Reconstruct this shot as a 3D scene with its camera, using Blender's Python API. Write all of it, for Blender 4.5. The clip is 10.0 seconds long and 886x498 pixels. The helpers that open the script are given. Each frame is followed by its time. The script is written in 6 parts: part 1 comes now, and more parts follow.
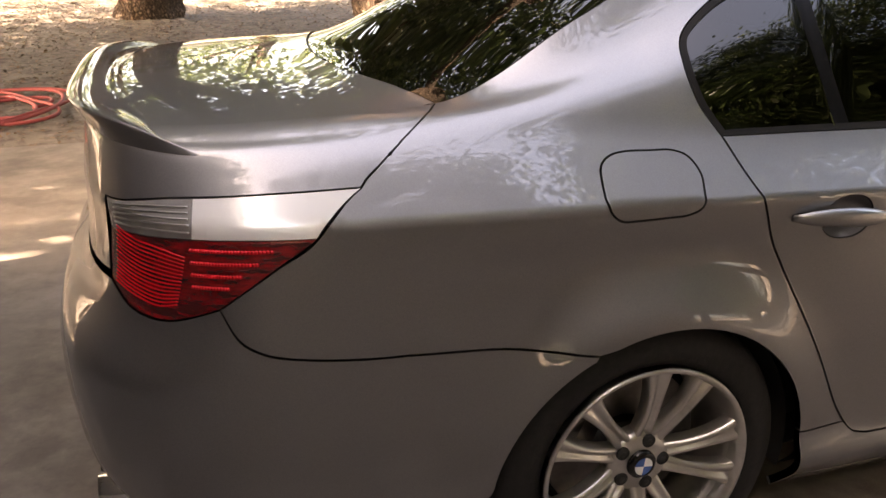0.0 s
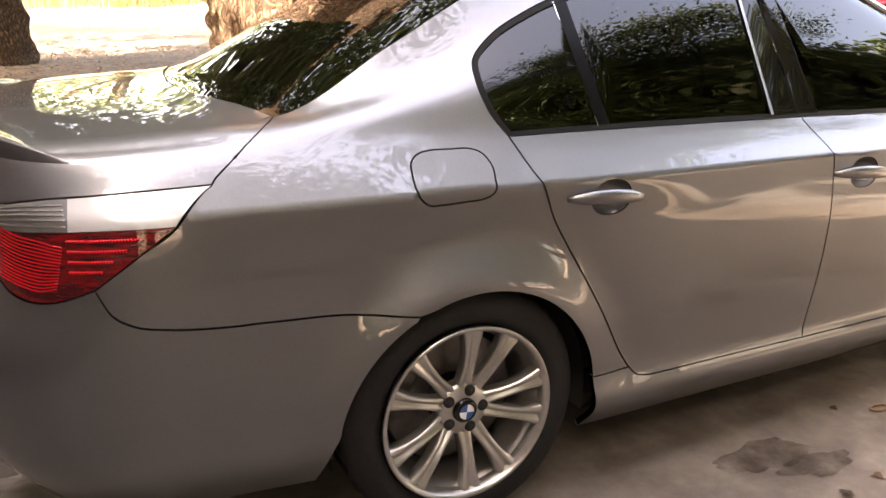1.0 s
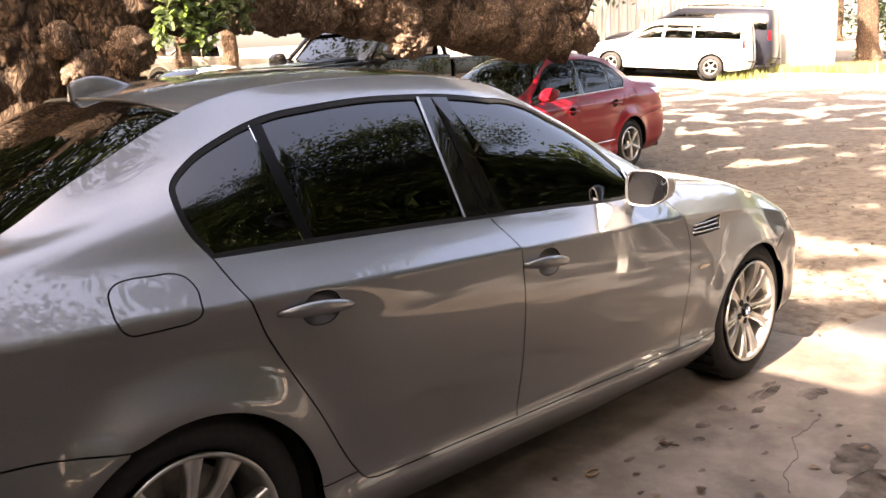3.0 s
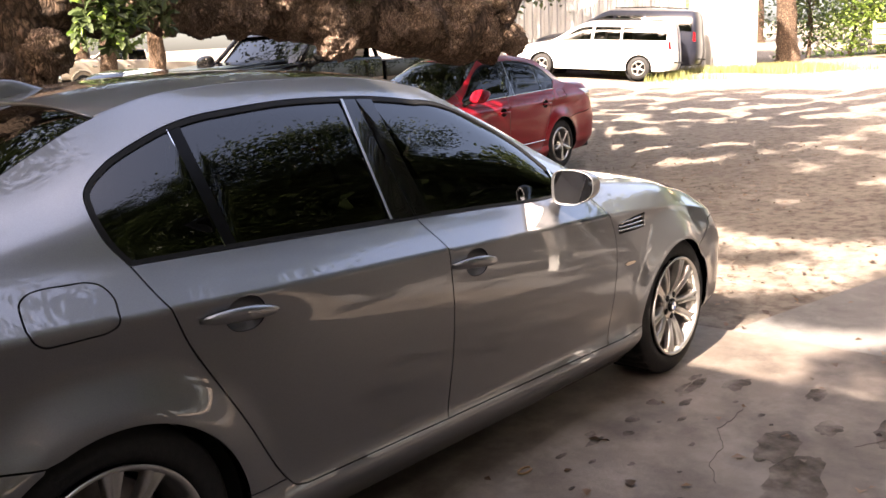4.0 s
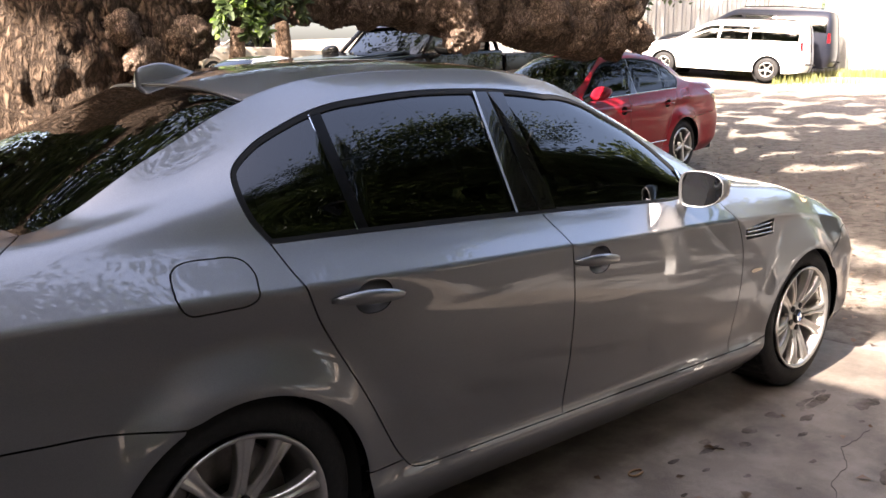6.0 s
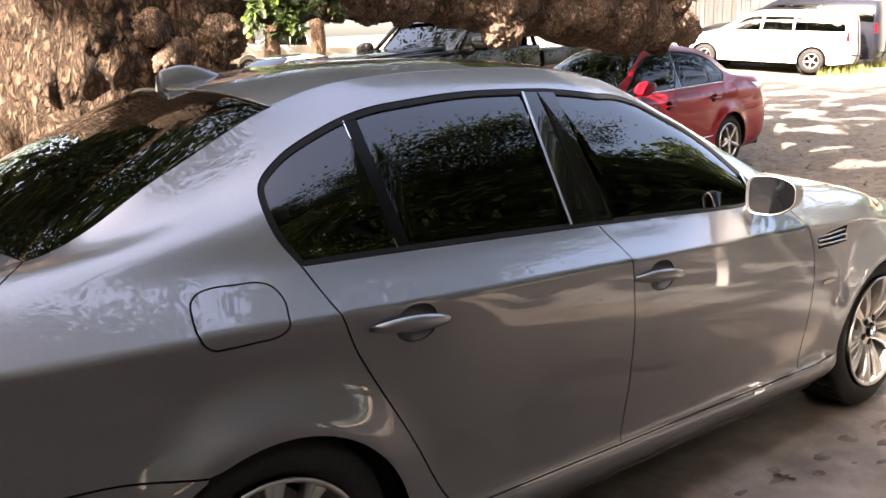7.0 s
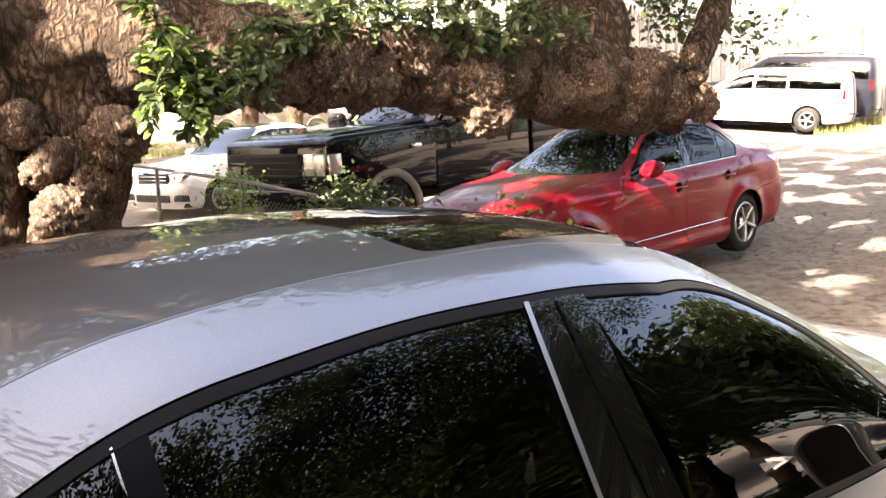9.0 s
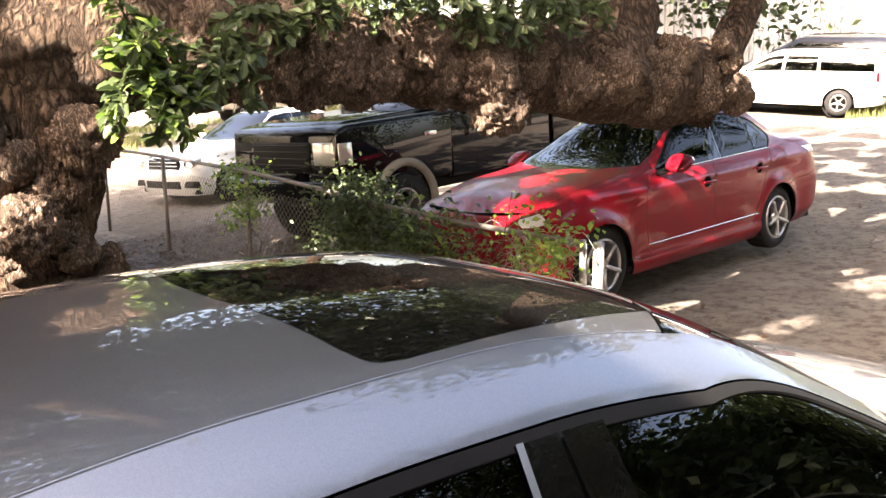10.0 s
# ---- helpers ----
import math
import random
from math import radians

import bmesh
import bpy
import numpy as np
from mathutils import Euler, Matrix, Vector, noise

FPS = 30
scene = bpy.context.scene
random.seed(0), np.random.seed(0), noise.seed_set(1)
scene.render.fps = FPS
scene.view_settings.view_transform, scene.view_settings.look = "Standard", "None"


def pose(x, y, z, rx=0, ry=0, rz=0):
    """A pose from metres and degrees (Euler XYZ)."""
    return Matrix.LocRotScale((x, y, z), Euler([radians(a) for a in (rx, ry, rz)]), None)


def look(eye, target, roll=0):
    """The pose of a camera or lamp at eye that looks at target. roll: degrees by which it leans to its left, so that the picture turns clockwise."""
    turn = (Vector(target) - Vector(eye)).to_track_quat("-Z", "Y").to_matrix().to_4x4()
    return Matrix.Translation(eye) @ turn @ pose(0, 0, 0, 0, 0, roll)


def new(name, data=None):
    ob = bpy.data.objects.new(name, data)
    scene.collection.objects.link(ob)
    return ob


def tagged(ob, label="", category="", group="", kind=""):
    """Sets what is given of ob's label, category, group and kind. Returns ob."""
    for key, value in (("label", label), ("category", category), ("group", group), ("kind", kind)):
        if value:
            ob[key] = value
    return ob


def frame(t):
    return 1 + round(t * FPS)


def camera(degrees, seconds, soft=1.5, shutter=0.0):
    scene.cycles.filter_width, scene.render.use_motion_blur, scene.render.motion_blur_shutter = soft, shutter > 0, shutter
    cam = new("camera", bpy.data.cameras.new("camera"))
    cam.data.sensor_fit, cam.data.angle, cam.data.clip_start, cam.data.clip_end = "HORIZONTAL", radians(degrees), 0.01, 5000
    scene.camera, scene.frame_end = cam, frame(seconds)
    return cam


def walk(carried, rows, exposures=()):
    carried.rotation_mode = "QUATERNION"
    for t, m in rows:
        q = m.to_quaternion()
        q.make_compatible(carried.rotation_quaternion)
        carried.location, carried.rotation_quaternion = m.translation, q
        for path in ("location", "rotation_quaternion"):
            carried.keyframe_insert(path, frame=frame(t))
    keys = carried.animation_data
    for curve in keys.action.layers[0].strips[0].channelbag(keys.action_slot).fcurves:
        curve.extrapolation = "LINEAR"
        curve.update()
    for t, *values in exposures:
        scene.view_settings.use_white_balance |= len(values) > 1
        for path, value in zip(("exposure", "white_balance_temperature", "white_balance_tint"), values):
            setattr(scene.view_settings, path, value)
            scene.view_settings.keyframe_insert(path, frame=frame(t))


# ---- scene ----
# ---------------------------------------------------------------- the camera and its walk
cam = camera(55.1, 10.0)
PATH = [
    (0, (-0.863, -2.226, 1.41), (-0.293, -0.441, 0.709), 0.1),
    (0.5, (-0.9, -2.426, 1.403), (-0.182, -0.682, 0.735), 0.2),
    (1, (-0.907, -2.618, 1.413), (-0.062, -0.912, 0.798), -0.3),
    (1.5, (-0.888, -2.674, 1.434), (0.133, -1.032, 0.922), -0.9),
    (2, (-0.869, -2.693, 1.44), (0.315, -1.141, 1.006), -1.3),
    (2.5, (-0.862, -2.711, 1.443), (0.424, -1.233, 1.043), -1.5),
    (3, (-0.852, -2.722, 1.443), (0.504, -1.302, 1.06), -1.7),
    (4.5, (-0.821, -2.748, 1.439), (0.654, -1.454, 1.053), -2.1),
    (5, (-0.854, -2.749, 1.438), (0.594, -1.425, 1.049), -1.5),
    (5.5, (-0.869, -2.737, 1.437), (0.505, -1.337, 1.046), -0.9),
    (6, (-0.885, -2.719, 1.439), (0.394, -1.232, 1.048), -0.3),
    (6.2, (-0.885, -2.715, 1.44), (0.352, -1.194, 1.047), -0.2),
    (7.3, (-0.644, -2.374, 1.475), (0.569, -0.834, 1.077), -1.1),
    (7.5, (-0.552, -2.274, 1.5), (0.668, -0.735, 1.124), -1.8),
    (8, (-0.263, -2.058, 1.542), (0.919, -0.472, 1.248), -2.9),
    (8.5, (-0.007, -1.802, 1.608), (1.159, -0.198, 1.35), -2.0),
    (9, (0.159, -1.522, 1.676), (1.411, 0.013, 1.402), -1.8),
    (9.5, (0.341, -1.342, 1.714), (1.595, 0.191, 1.434), -2.0),
    (10, (0.494, -1.23, 1.769), (1.702, 0.331, 1.449), -1.7),
]
walk(cam, [(t, look(eye, target, roll)) for t, eye, target, roll in PATH], exposures=[(0, 3.95, 8700, 22), (1.0, 4.62, 8700, 22), (2.5, 3.97, 8200, 22), (4.5, 3.1, 6900, 20), (5.5, 3.12, 6600, 18), (8, 3.78, 7400, 20), (10, 3.46, 7000, 18)])

# ---------------------------------------------------------------- light
SUN_ELEVATION, SUN_AZIMUTH = radians(40), radians(188)  # the sun stands behind the car, a little to its right
world = bpy.data.worlds.new("sky")
scene.world = world
world.use_nodes = True
wn = world.node_tree.nodes
sky = wn.new("ShaderNodeTexSky")
sky.sky_type, sky.sun_disc = "NISHITA", False
sky.air_density, sky.dust_density, sky.ozone_density = 1.0, 8.0, 0.3
sky.sun_elevation, sky.sun_rotation = SUN_ELEVATION, radians(90) - SUN_AZIMUTH
wn["Background"].inputs["Strength"].default_value = 0.15
world.node_tree.links.new(sky.outputs[0], wn["Background"].inputs["Color"])
sun = new("sun", bpy.data.lights.new("sun", "SUN"))
sun.data.energy, sun.data.angle, sun.data.color = 4.5, radians(0.53), (1.0, 0.93, 0.82)
sun.matrix_world = look((0, 0, 0), (-math.cos(SUN_AZIMUTH) * math.cos(SUN_ELEVATION), -math.sin(SUN_AZIMUTH) * math.cos(SUN_ELEVATION), -math.sin(SUN_ELEVATION)))


# ---------------------------------------------------------------- materials
def material(name, color, rough=0.5, metal=0.0, grain=0.0, scale=20.0, bump=0.0, coat=0.0, color2=None, detail=6.0, spec=0.5, big=0.0, bigscale=1.5, stretch=(1, 1, 1)):
    """A procedural surface: colour varied at two scales, with relief."""
    m = bpy.data.materials.new(name)
    m.use_nodes = True
    n, l = m.node_tree.nodes, m.node_tree.links
    b = n["Principled BSDF"]
    b.inputs["Roughness"].default_value, b.inputs["Metallic"].default_value = rough, metal
    b.inputs["Coat Weight"].default_value, b.inputs["Coat Roughness"].default_value = coat, 0.02
    b.inputs["Specular IOR Level"].default_value = spec
    b.inputs["Base Color"].default_value = (*color, 1)
    if grain or bump or big:
        co = n.new("ShaderNodeTexCoord")
        mp = n.new("ShaderNodeMapping")
        mp.inputs["Scale"].default_value = stretch
        l.new(co.outputs["Object"], mp.inputs["Vector"])
        fine, coarse = n.new("ShaderNodeTexNoise"), n.new("ShaderNodeTexNoise")
        for tx, sc in ((fine, scale), (coarse, bigscale)):
            tx.inputs["Scale"].default_value, tx.inputs["Detail"].default_value, tx.inputs["Roughness"].default_value = sc, detail, 0.62
            l.new(mp.outputs[0], tx.inputs["Vector"])
        c2 = color2 or tuple(c * 0.55 for c in color)
        m1 = n.new("ShaderNodeMix")
        m1.data_type = "RGBA"
        m1.inputs[6].default_value, m1.inputs[7].default_value = (*color, 1), (*c2, 1)
        ramp = n.new("ShaderNodeMapRange")
        ramp.inputs["From Min"].default_value, ramp.inputs["From Max"].default_value = 0.35, 0.65
        ramp.inputs["To Max"].default_value = grain
        l.new(fine.outputs["Fac"], ramp.inputs["Value"])
        ramp2 = n.new("ShaderNodeMapRange")
        ramp2.inputs["From Min"].default_value, ramp2.inputs["From Max"].default_value = 0.4, 0.6
        ramp2.inputs["To Max"].default_value = big
        l.new(coarse.outputs["Fac"], ramp2.inputs["Value"])
        add = n.new("ShaderNodeMath")
        add.operation, add.use_clamp = "ADD", True
        l.new(ramp.outputs[0], add.inputs[0])
        l.new(ramp2.outputs[0], add.inputs[1])
        l.new(add.outputs[0], m1.inputs[0])
        l.new(m1.outputs[2], b.inputs["Base Color"])
        if bump:
            bp = n.new("ShaderNodeBump")
            bp.inputs["Strength"].default_value, bp.inputs["Distance"].default_value = 1.0, bump
            l.new(fine.outputs["Fac"], bp.inputs["Height"])
            l.new(bp.outputs[0], b.inputs["Normal"])
    return m


def car_paint(name, color, flake=0.25, rough=0.32, metal=0.75, spec=0.5):
    """Metallic paint under clear lacquer: fine flake, a light film of dust."""
    m = bpy.data.materials.new(name)
    m.use_nodes = True
    n, l = m.node_tree.nodes, m.node_tree.links
    b = n["Principled BSDF"]
    b.inputs["Metallic"].default_value, b.inputs["Roughness"].default_value = metal, rough
    b.inputs["Coat Weight"].default_value, b.inputs["Coat Roughness"].default_value, b.inputs["Coat IOR"].default_value = 1.0, 0.015, 1.55
    b.inputs["Specular IOR Level"].default_value = spec
    co = n.new("ShaderNodeTexCoord")
    vor = n.new("ShaderNodeTexVoronoi")
    vor.inputs["Scale"].default_value = 900
    dust = n.new("ShaderNodeTexNoise")
    dust.inputs["Scale"].default_value, dust.inputs["Detail"].default_value = 3.0, 8
    l.new(co.outputs["Object"], vor.inputs["Vector"])
    l.new(co.outputs["Object"], dust.inputs["Vector"])
    hsv = n.new("ShaderNodeMix")
    hsv.data_type = "RGBA"
    hsv.inputs[6].default_value = (*[c * (1 - flake) for c in color], 1)
    hsv.inputs[7].default_value = (*[min(1, c * (1 + flake)) for c in color], 1)
    l.new(vor.outputs["Color"], hsv.inputs[0])
    l.new(hsv.outputs[2], b.inputs["Base Color"])
    rr = n.new("ShaderNodeMapRange")
    rr.inputs["To Min"].default_value, rr.inputs["To Max"].default_value = rough - 0.02, rough + 0.03
    l.new(dust.outputs["Fac"], rr.inputs["Value"])
    l.new(rr.outputs[0], b.inputs["Roughness"])
    return m


def tinted_glass(name, tint, gloss=1.0):
    """A pane: a dark see-through film with a mirror sheen by Fresnel, scaled by gloss."""
    m = bpy.data.materials.new(name)
    m.use_nodes = True
    n, l = m.node_tree.nodes, m.node_tree.links
    n.remove(n["Principled BSDF"])
    tr, gl, mix, fr = n.new("ShaderNodeBsdfTransparent"), n.new("ShaderNodeBsdfGlossy"), n.new("ShaderNodeMixShader"), n.new("ShaderNodeFresnel")
    tr.inputs["Color"].default_value = (*tint, 1)
    gl.inputs["Roughness"].default_value = 0.0
    gl.inputs["Color"].default_value = (gloss, gloss, gloss, 1)
    fr.inputs["IOR"].default_value = 1.52
    l.new(fr.outputs[0], mix.inputs[0])
    l.new(tr.outputs[0], mix.inputs[1])
    l.new(gl.outputs[0], mix.inputs[2])
    l.new(mix.outputs[0], n["Material Output"].inputs["Surface"])
    return m


PAINT = car_paint("silver_grey_metallic_paint", (0.186, 0.187, 0.190), 0.12, 0.46, 0.92)
PAINT.node_tree.nodes["Principled BSDF"].inputs["Coat IOR"].default_value = 1.66
RED_PAINT = car_paint("red_metallic_paint", (0.21, 0.004, 0.011), 0.2, 0.32, 0.15, 0.15)
BLACK_PAINT = car_paint("black_paint", (0.008, 0.008, 0.010), 0.1, 0.3, 0.0, 0.0)
BLACK_PAINT.node_tree.nodes["Principled BSDF"].inputs["Coat Weight"].default_value = 0.6
RED_PAINT.node_tree.nodes["Principled BSDF"].inputs["Coat Weight"].default_value = 0.4
WHITE_PAINT = car_paint("white_paint", (0.75, 0.75, 0.73), 0.02, 0.35, 0.0)
NAVY_PAINT = car_paint("dark_blue_paint", (0.008, 0.009, 0.014), 0.1, 0.3, 0.0, 0.1)
NAVY_PAINT.node_tree.nodes["Principled BSDF"].inputs["Coat Weight"].default_value = 0.4
TAN_PAINT = car_paint("faded_tan_paint", (0.32, 0.27, 0.21), 0.05, 0.5, 0.0)
GLASS = tinted_glass("tinted_glass", (0.050, 0.053, 0.050))
# mirror sheen halved, to darken the bright reflections in the other saloons' windows
DARK_GLASS = tinted_glass("dim_tinted_glass", (0.04, 0.042, 0.04), 0.5)
# near-black: the deep shade of the shut lines is put into the rims' colour
EDGE_DARK = material("dark_panel_edge", (0.012, 0.012, 0.012), 0.7)
UNDER = material("black_underbody", (0.010, 0.010, 0.010), 0.9)
RUBBER = material("tyre_rubber", (0.010, 0.010, 0.010), 0.7, grain=0.6, scale=60, bump=0.002, color2=(0.020, 0.018, 0.017), spec=0.25)
SEAL = material("black_rubber_seal", (0.012, 0.012, 0.012), 0.45, spec=0.05)
GLOSS_BLACK = material("gloss_black_trim", (0.004, 0.004, 0.004), 0.02, spec=0.4)
DIVIDER = material("satin_black_divider", (0.004, 0.004, 0.004), 0.25, spec=0.06)
SATIN = material("satin_aluminium", (0.42, 0.42, 0.41), 0.38, 0.9)
CHROME = material("bright_metal", (0.75, 0.75, 0.74), 0.12, 1.0)
ALLOY = material("alloy_wheel_silver", (0.58, 0.56, 0.53), 0.3, 0.9, grain=0.25, scale=35, big=0.25, bigscale=5, coat=0.4)
DISC = material("brake_steel", (0.22, 0.2, 0.19), 0.35, 1.0, grain=0.5, scale=50)
CABIN = material("dark_interior_cloth", (0.05, 0.05, 0.05), 0.8, grain=0.4, scale=90)

# ---------------------------------------------------------------- mesh helpers
from mathutils.geometry import delaunay_2d_cdt


def part(name, bm, mat, parent=None, label="", smooth=True, **tags):
    me = bpy.data.meshes.new(name)
    bm.to_mesh(me)
    bm.free()
    if smooth:
        for p in me.polygons:
            p.use_smooth = True
    if mat:
        me.materials.append(mat)
    ob = new(name, me)
    if parent:
        ob.parent = parent
    tagged(ob, label, **tags)
    return ob


def raw(name, verts, faces, mat, parent=None, label="", normals=None, smooth=True, **tags):
    me = bpy.data.meshes.new(name)
    me.from_pydata([tuple(map(float, v)) for v in verts], [], [tuple(map(int, f)) for f in faces])
    me.validate()
    if smooth:
        me.shade_smooth()
    if normals is not None and len(normals) == len(me.vertices):
        me.normals_split_custom_set_from_vertices([tuple(map(float, v)) for v in normals])
    if mat:
        me.materials.append(mat)
    ob = new(name, me)
    if parent:
        ob.parent = parent
    tagged(ob, label, **tags)
    return ob


def thing(name, label, category, group="", m=None):
    ob = tagged(new(name), label, category, group)
    ob.empty_display_size = 0.1
    if m:
        ob.matrix_world = m
    return ob


def box_bm(size, at=(0, 0, 0), bevel=0.0, seg=2, m=None):
    bm = bmesh.new()
    bmesh.ops.create_cube(bm, size=1)
    bmesh.ops.scale(bm, vec=size, verts=bm.verts)
    if bevel:
        bmesh.ops.bevel(bm, geom=list(bm.edges), offset=bevel, segments=seg, affect="EDGES", profile=0.5)
    if m:
        bmesh.ops.transform(bm, matrix=m, verts=bm.verts)
    bmesh.ops.translate(bm, vec=at, verts=bm.verts)
    return bm


def lathe_bm(profile, n=48, axis="y", close=False):
    """Turns (radius, along) pairs round the y axis."""
    bm = bmesh.new()
    rings = []
    for r, a in profile:
        rings.append([bm.verts.new((r * math.cos(2 * math.pi * i / n), a, r * math.sin(2 * math.pi * i / n))) for i in range(n)])
    pairs = list(zip(rings, rings[1:])) + ([(rings[-1], rings[0])] if close else [])
    for a, b in pairs:
        for i in range(n):
            bm.faces.new((a[i], a[(i + 1) % n], b[(i + 1) % n], b[i]))
    bmesh.ops.recalc_face_normals(bm, faces=bm.faces)
    return bm


def tube_bm(points, radii, n=10, caps=True, bm=None):
    """A round tube along points."""
    bm = bm or bmesh.new()
    pts = [Vector(p) for p in points]
    if not hasattr(radii, "__len__"):
        radii = [radii] * len(pts)
    rings, side = [], None
    for i, p in enumerate(pts):
        d = (pts[min(i + 1, len(pts) - 1)] - pts[max(i - 1, 0)]).normalized()
        if side is None:
            side = d.orthogonal().normalized()
        side = (side - d * side.dot(d)).normalized()
        up = d.cross(side)
        rings.append([bm.verts.new(p + (side * math.cos(2 * math.pi * j / n) + up * math.sin(2 * math.pi * j / n)) * radii[i]) for j in range(n)])
    for a, b in zip(rings, rings[1:]):
        for j in range(n):
            bm.faces.new((a[j], a[(j + 1) % n], b[(j + 1) % n], b[j]))
    if caps:
        bm.faces.new(rings[0][::-1])
        bm.faces.new(rings[-1])
    return bm


def curve(points, step=0.02):
    """A smooth open curve through 2D points, evenly sampled."""
    P = np.array(points, float)
    if len(P) > 2:
        t = np.r_[0, np.cumsum(np.linalg.norm(np.diff(P, axis=0), axis=1) ** 0.5)]
        out = []
        E = np.vstack([2 * P[0] - P[1], P, 2 * P[-1] - P[-2]])
        tt = np.r_[t[0] - (t[1] - t[0]), t, t[-1] + t[-1] - t[-2]]
        for i in range(1, len(E) - 2):
            a = np.linspace(tt[i], tt[i + 1], 24, endpoint=False)[:, None]
            p0, p1, p2, p3 = E[i - 1:i + 3]
            t0, t1, t2, t3 = tt[i - 1:i + 3]
            A1 = (t1 - a) / (t1 - t0) * p0 + (a - t0) / (t1 - t0) * p1
            A2 = (t2 - a) / (t2 - t1) * p1 + (a - t1) / (t2 - t1) * p2
            A3 = (t3 - a) / (t3 - t2) * p2 + (a - t2) / (t3 - t2) * p3
            B1 = (t2 - a) / (t2 - t0) * A1 + (a - t0) / (t2 - t0) * A2
            B2 = (t3 - a) / (t3 - t1) * A2 + (a - t1) / (t3 - t1) * A3
            out.append((t2 - a) / (t2 - t1) * B1 + (a - t1) / (t2 - t1) * B2)
        P = np.vstack(out + [P[-1:]])
    d = np.r_[0, np.cumsum(np.linalg.norm(np.diff(P, axis=0), axis=1))]
    n = max(2, int(math.ceil(d[-1] / step)) + 1)
    g = np.linspace(0, d[-1], n)
    return np.stack([np.interp(g, d, P[:, 0]), np.interp(g, d, P[:, 1])], -1)


def loop(*runs, step=0.012):
    """A closed outline from runs of points; each run is smooth, runs meet in corners."""
    out = []
    for r in runs:
        c = curve(r, step)
        if len(out) and np.linalg.norm(out[-1] - c[0]) < 1e-4:
            c = c[1:]
        out.extend(c)
    if np.linalg.norm(out[0] - out[-1]) < 1e-4:
        out.pop()
    return np.array(out)


def inside(P, poly):
    x, y = P[:, 0], P[:, 1]
    r = np.zeros(len(P), bool)
    q = np.roll(poly, -1, axis=0)
    for (x1, y1), (x2, y2) in zip(poly, q):
        if y1 != y2:
            c = ((y1 > y) != (y2 > y)) & (x < (x2 - x1) * (y - y1) / (y2 - y1) + x1)
            r ^= c
    return r


def area(poly):
    q = np.roll(poly, -1, axis=0)
    return 0.5 * np.sum(poly[:, 0] * q[:, 1] - q[:, 0] * poly[:, 1])


def inset(poly, d):
    """Moves a closed outline inwards by d."""
    if area(poly) < 0:
        poly = poly[::-1]
    e1, e2 = poly - np.roll(poly, 1, axis=0), np.roll(poly, -1, axis=0) - poly
    n = np.stack([-e1[:, 1], e1[:, 0]], -1) / np.maximum(np.linalg.norm(e1, axis=1), 1e-9)[:, None] \
        + np.stack([-e2[:, 1], e2[:, 0]], -1) / np.maximum(np.linalg.norm(e2, axis=1), 1e-9)[:, None]
    n /= np.maximum(np.linalg.norm(n, axis=1), 1e-9)[:, None]
    return poly + n * d


def clear_of(P, poly, d):
    """Those of P farther than d from the outline."""
    a, b = poly, np.roll(poly, -1, axis=0)
    ab = b - a
    L = np.maximum((ab ** 2).sum(1), 1e-12)
    keep = np.ones(len(P), bool)
    for i in range(len(poly)):
        t = np.clip(((P - a[i]) @ ab[i]) / L[i], 0, 1)
        keep &= np.linalg.norm(P - a[i] - t[:, None] * ab[i], axis=1) > d
    return P[keep]


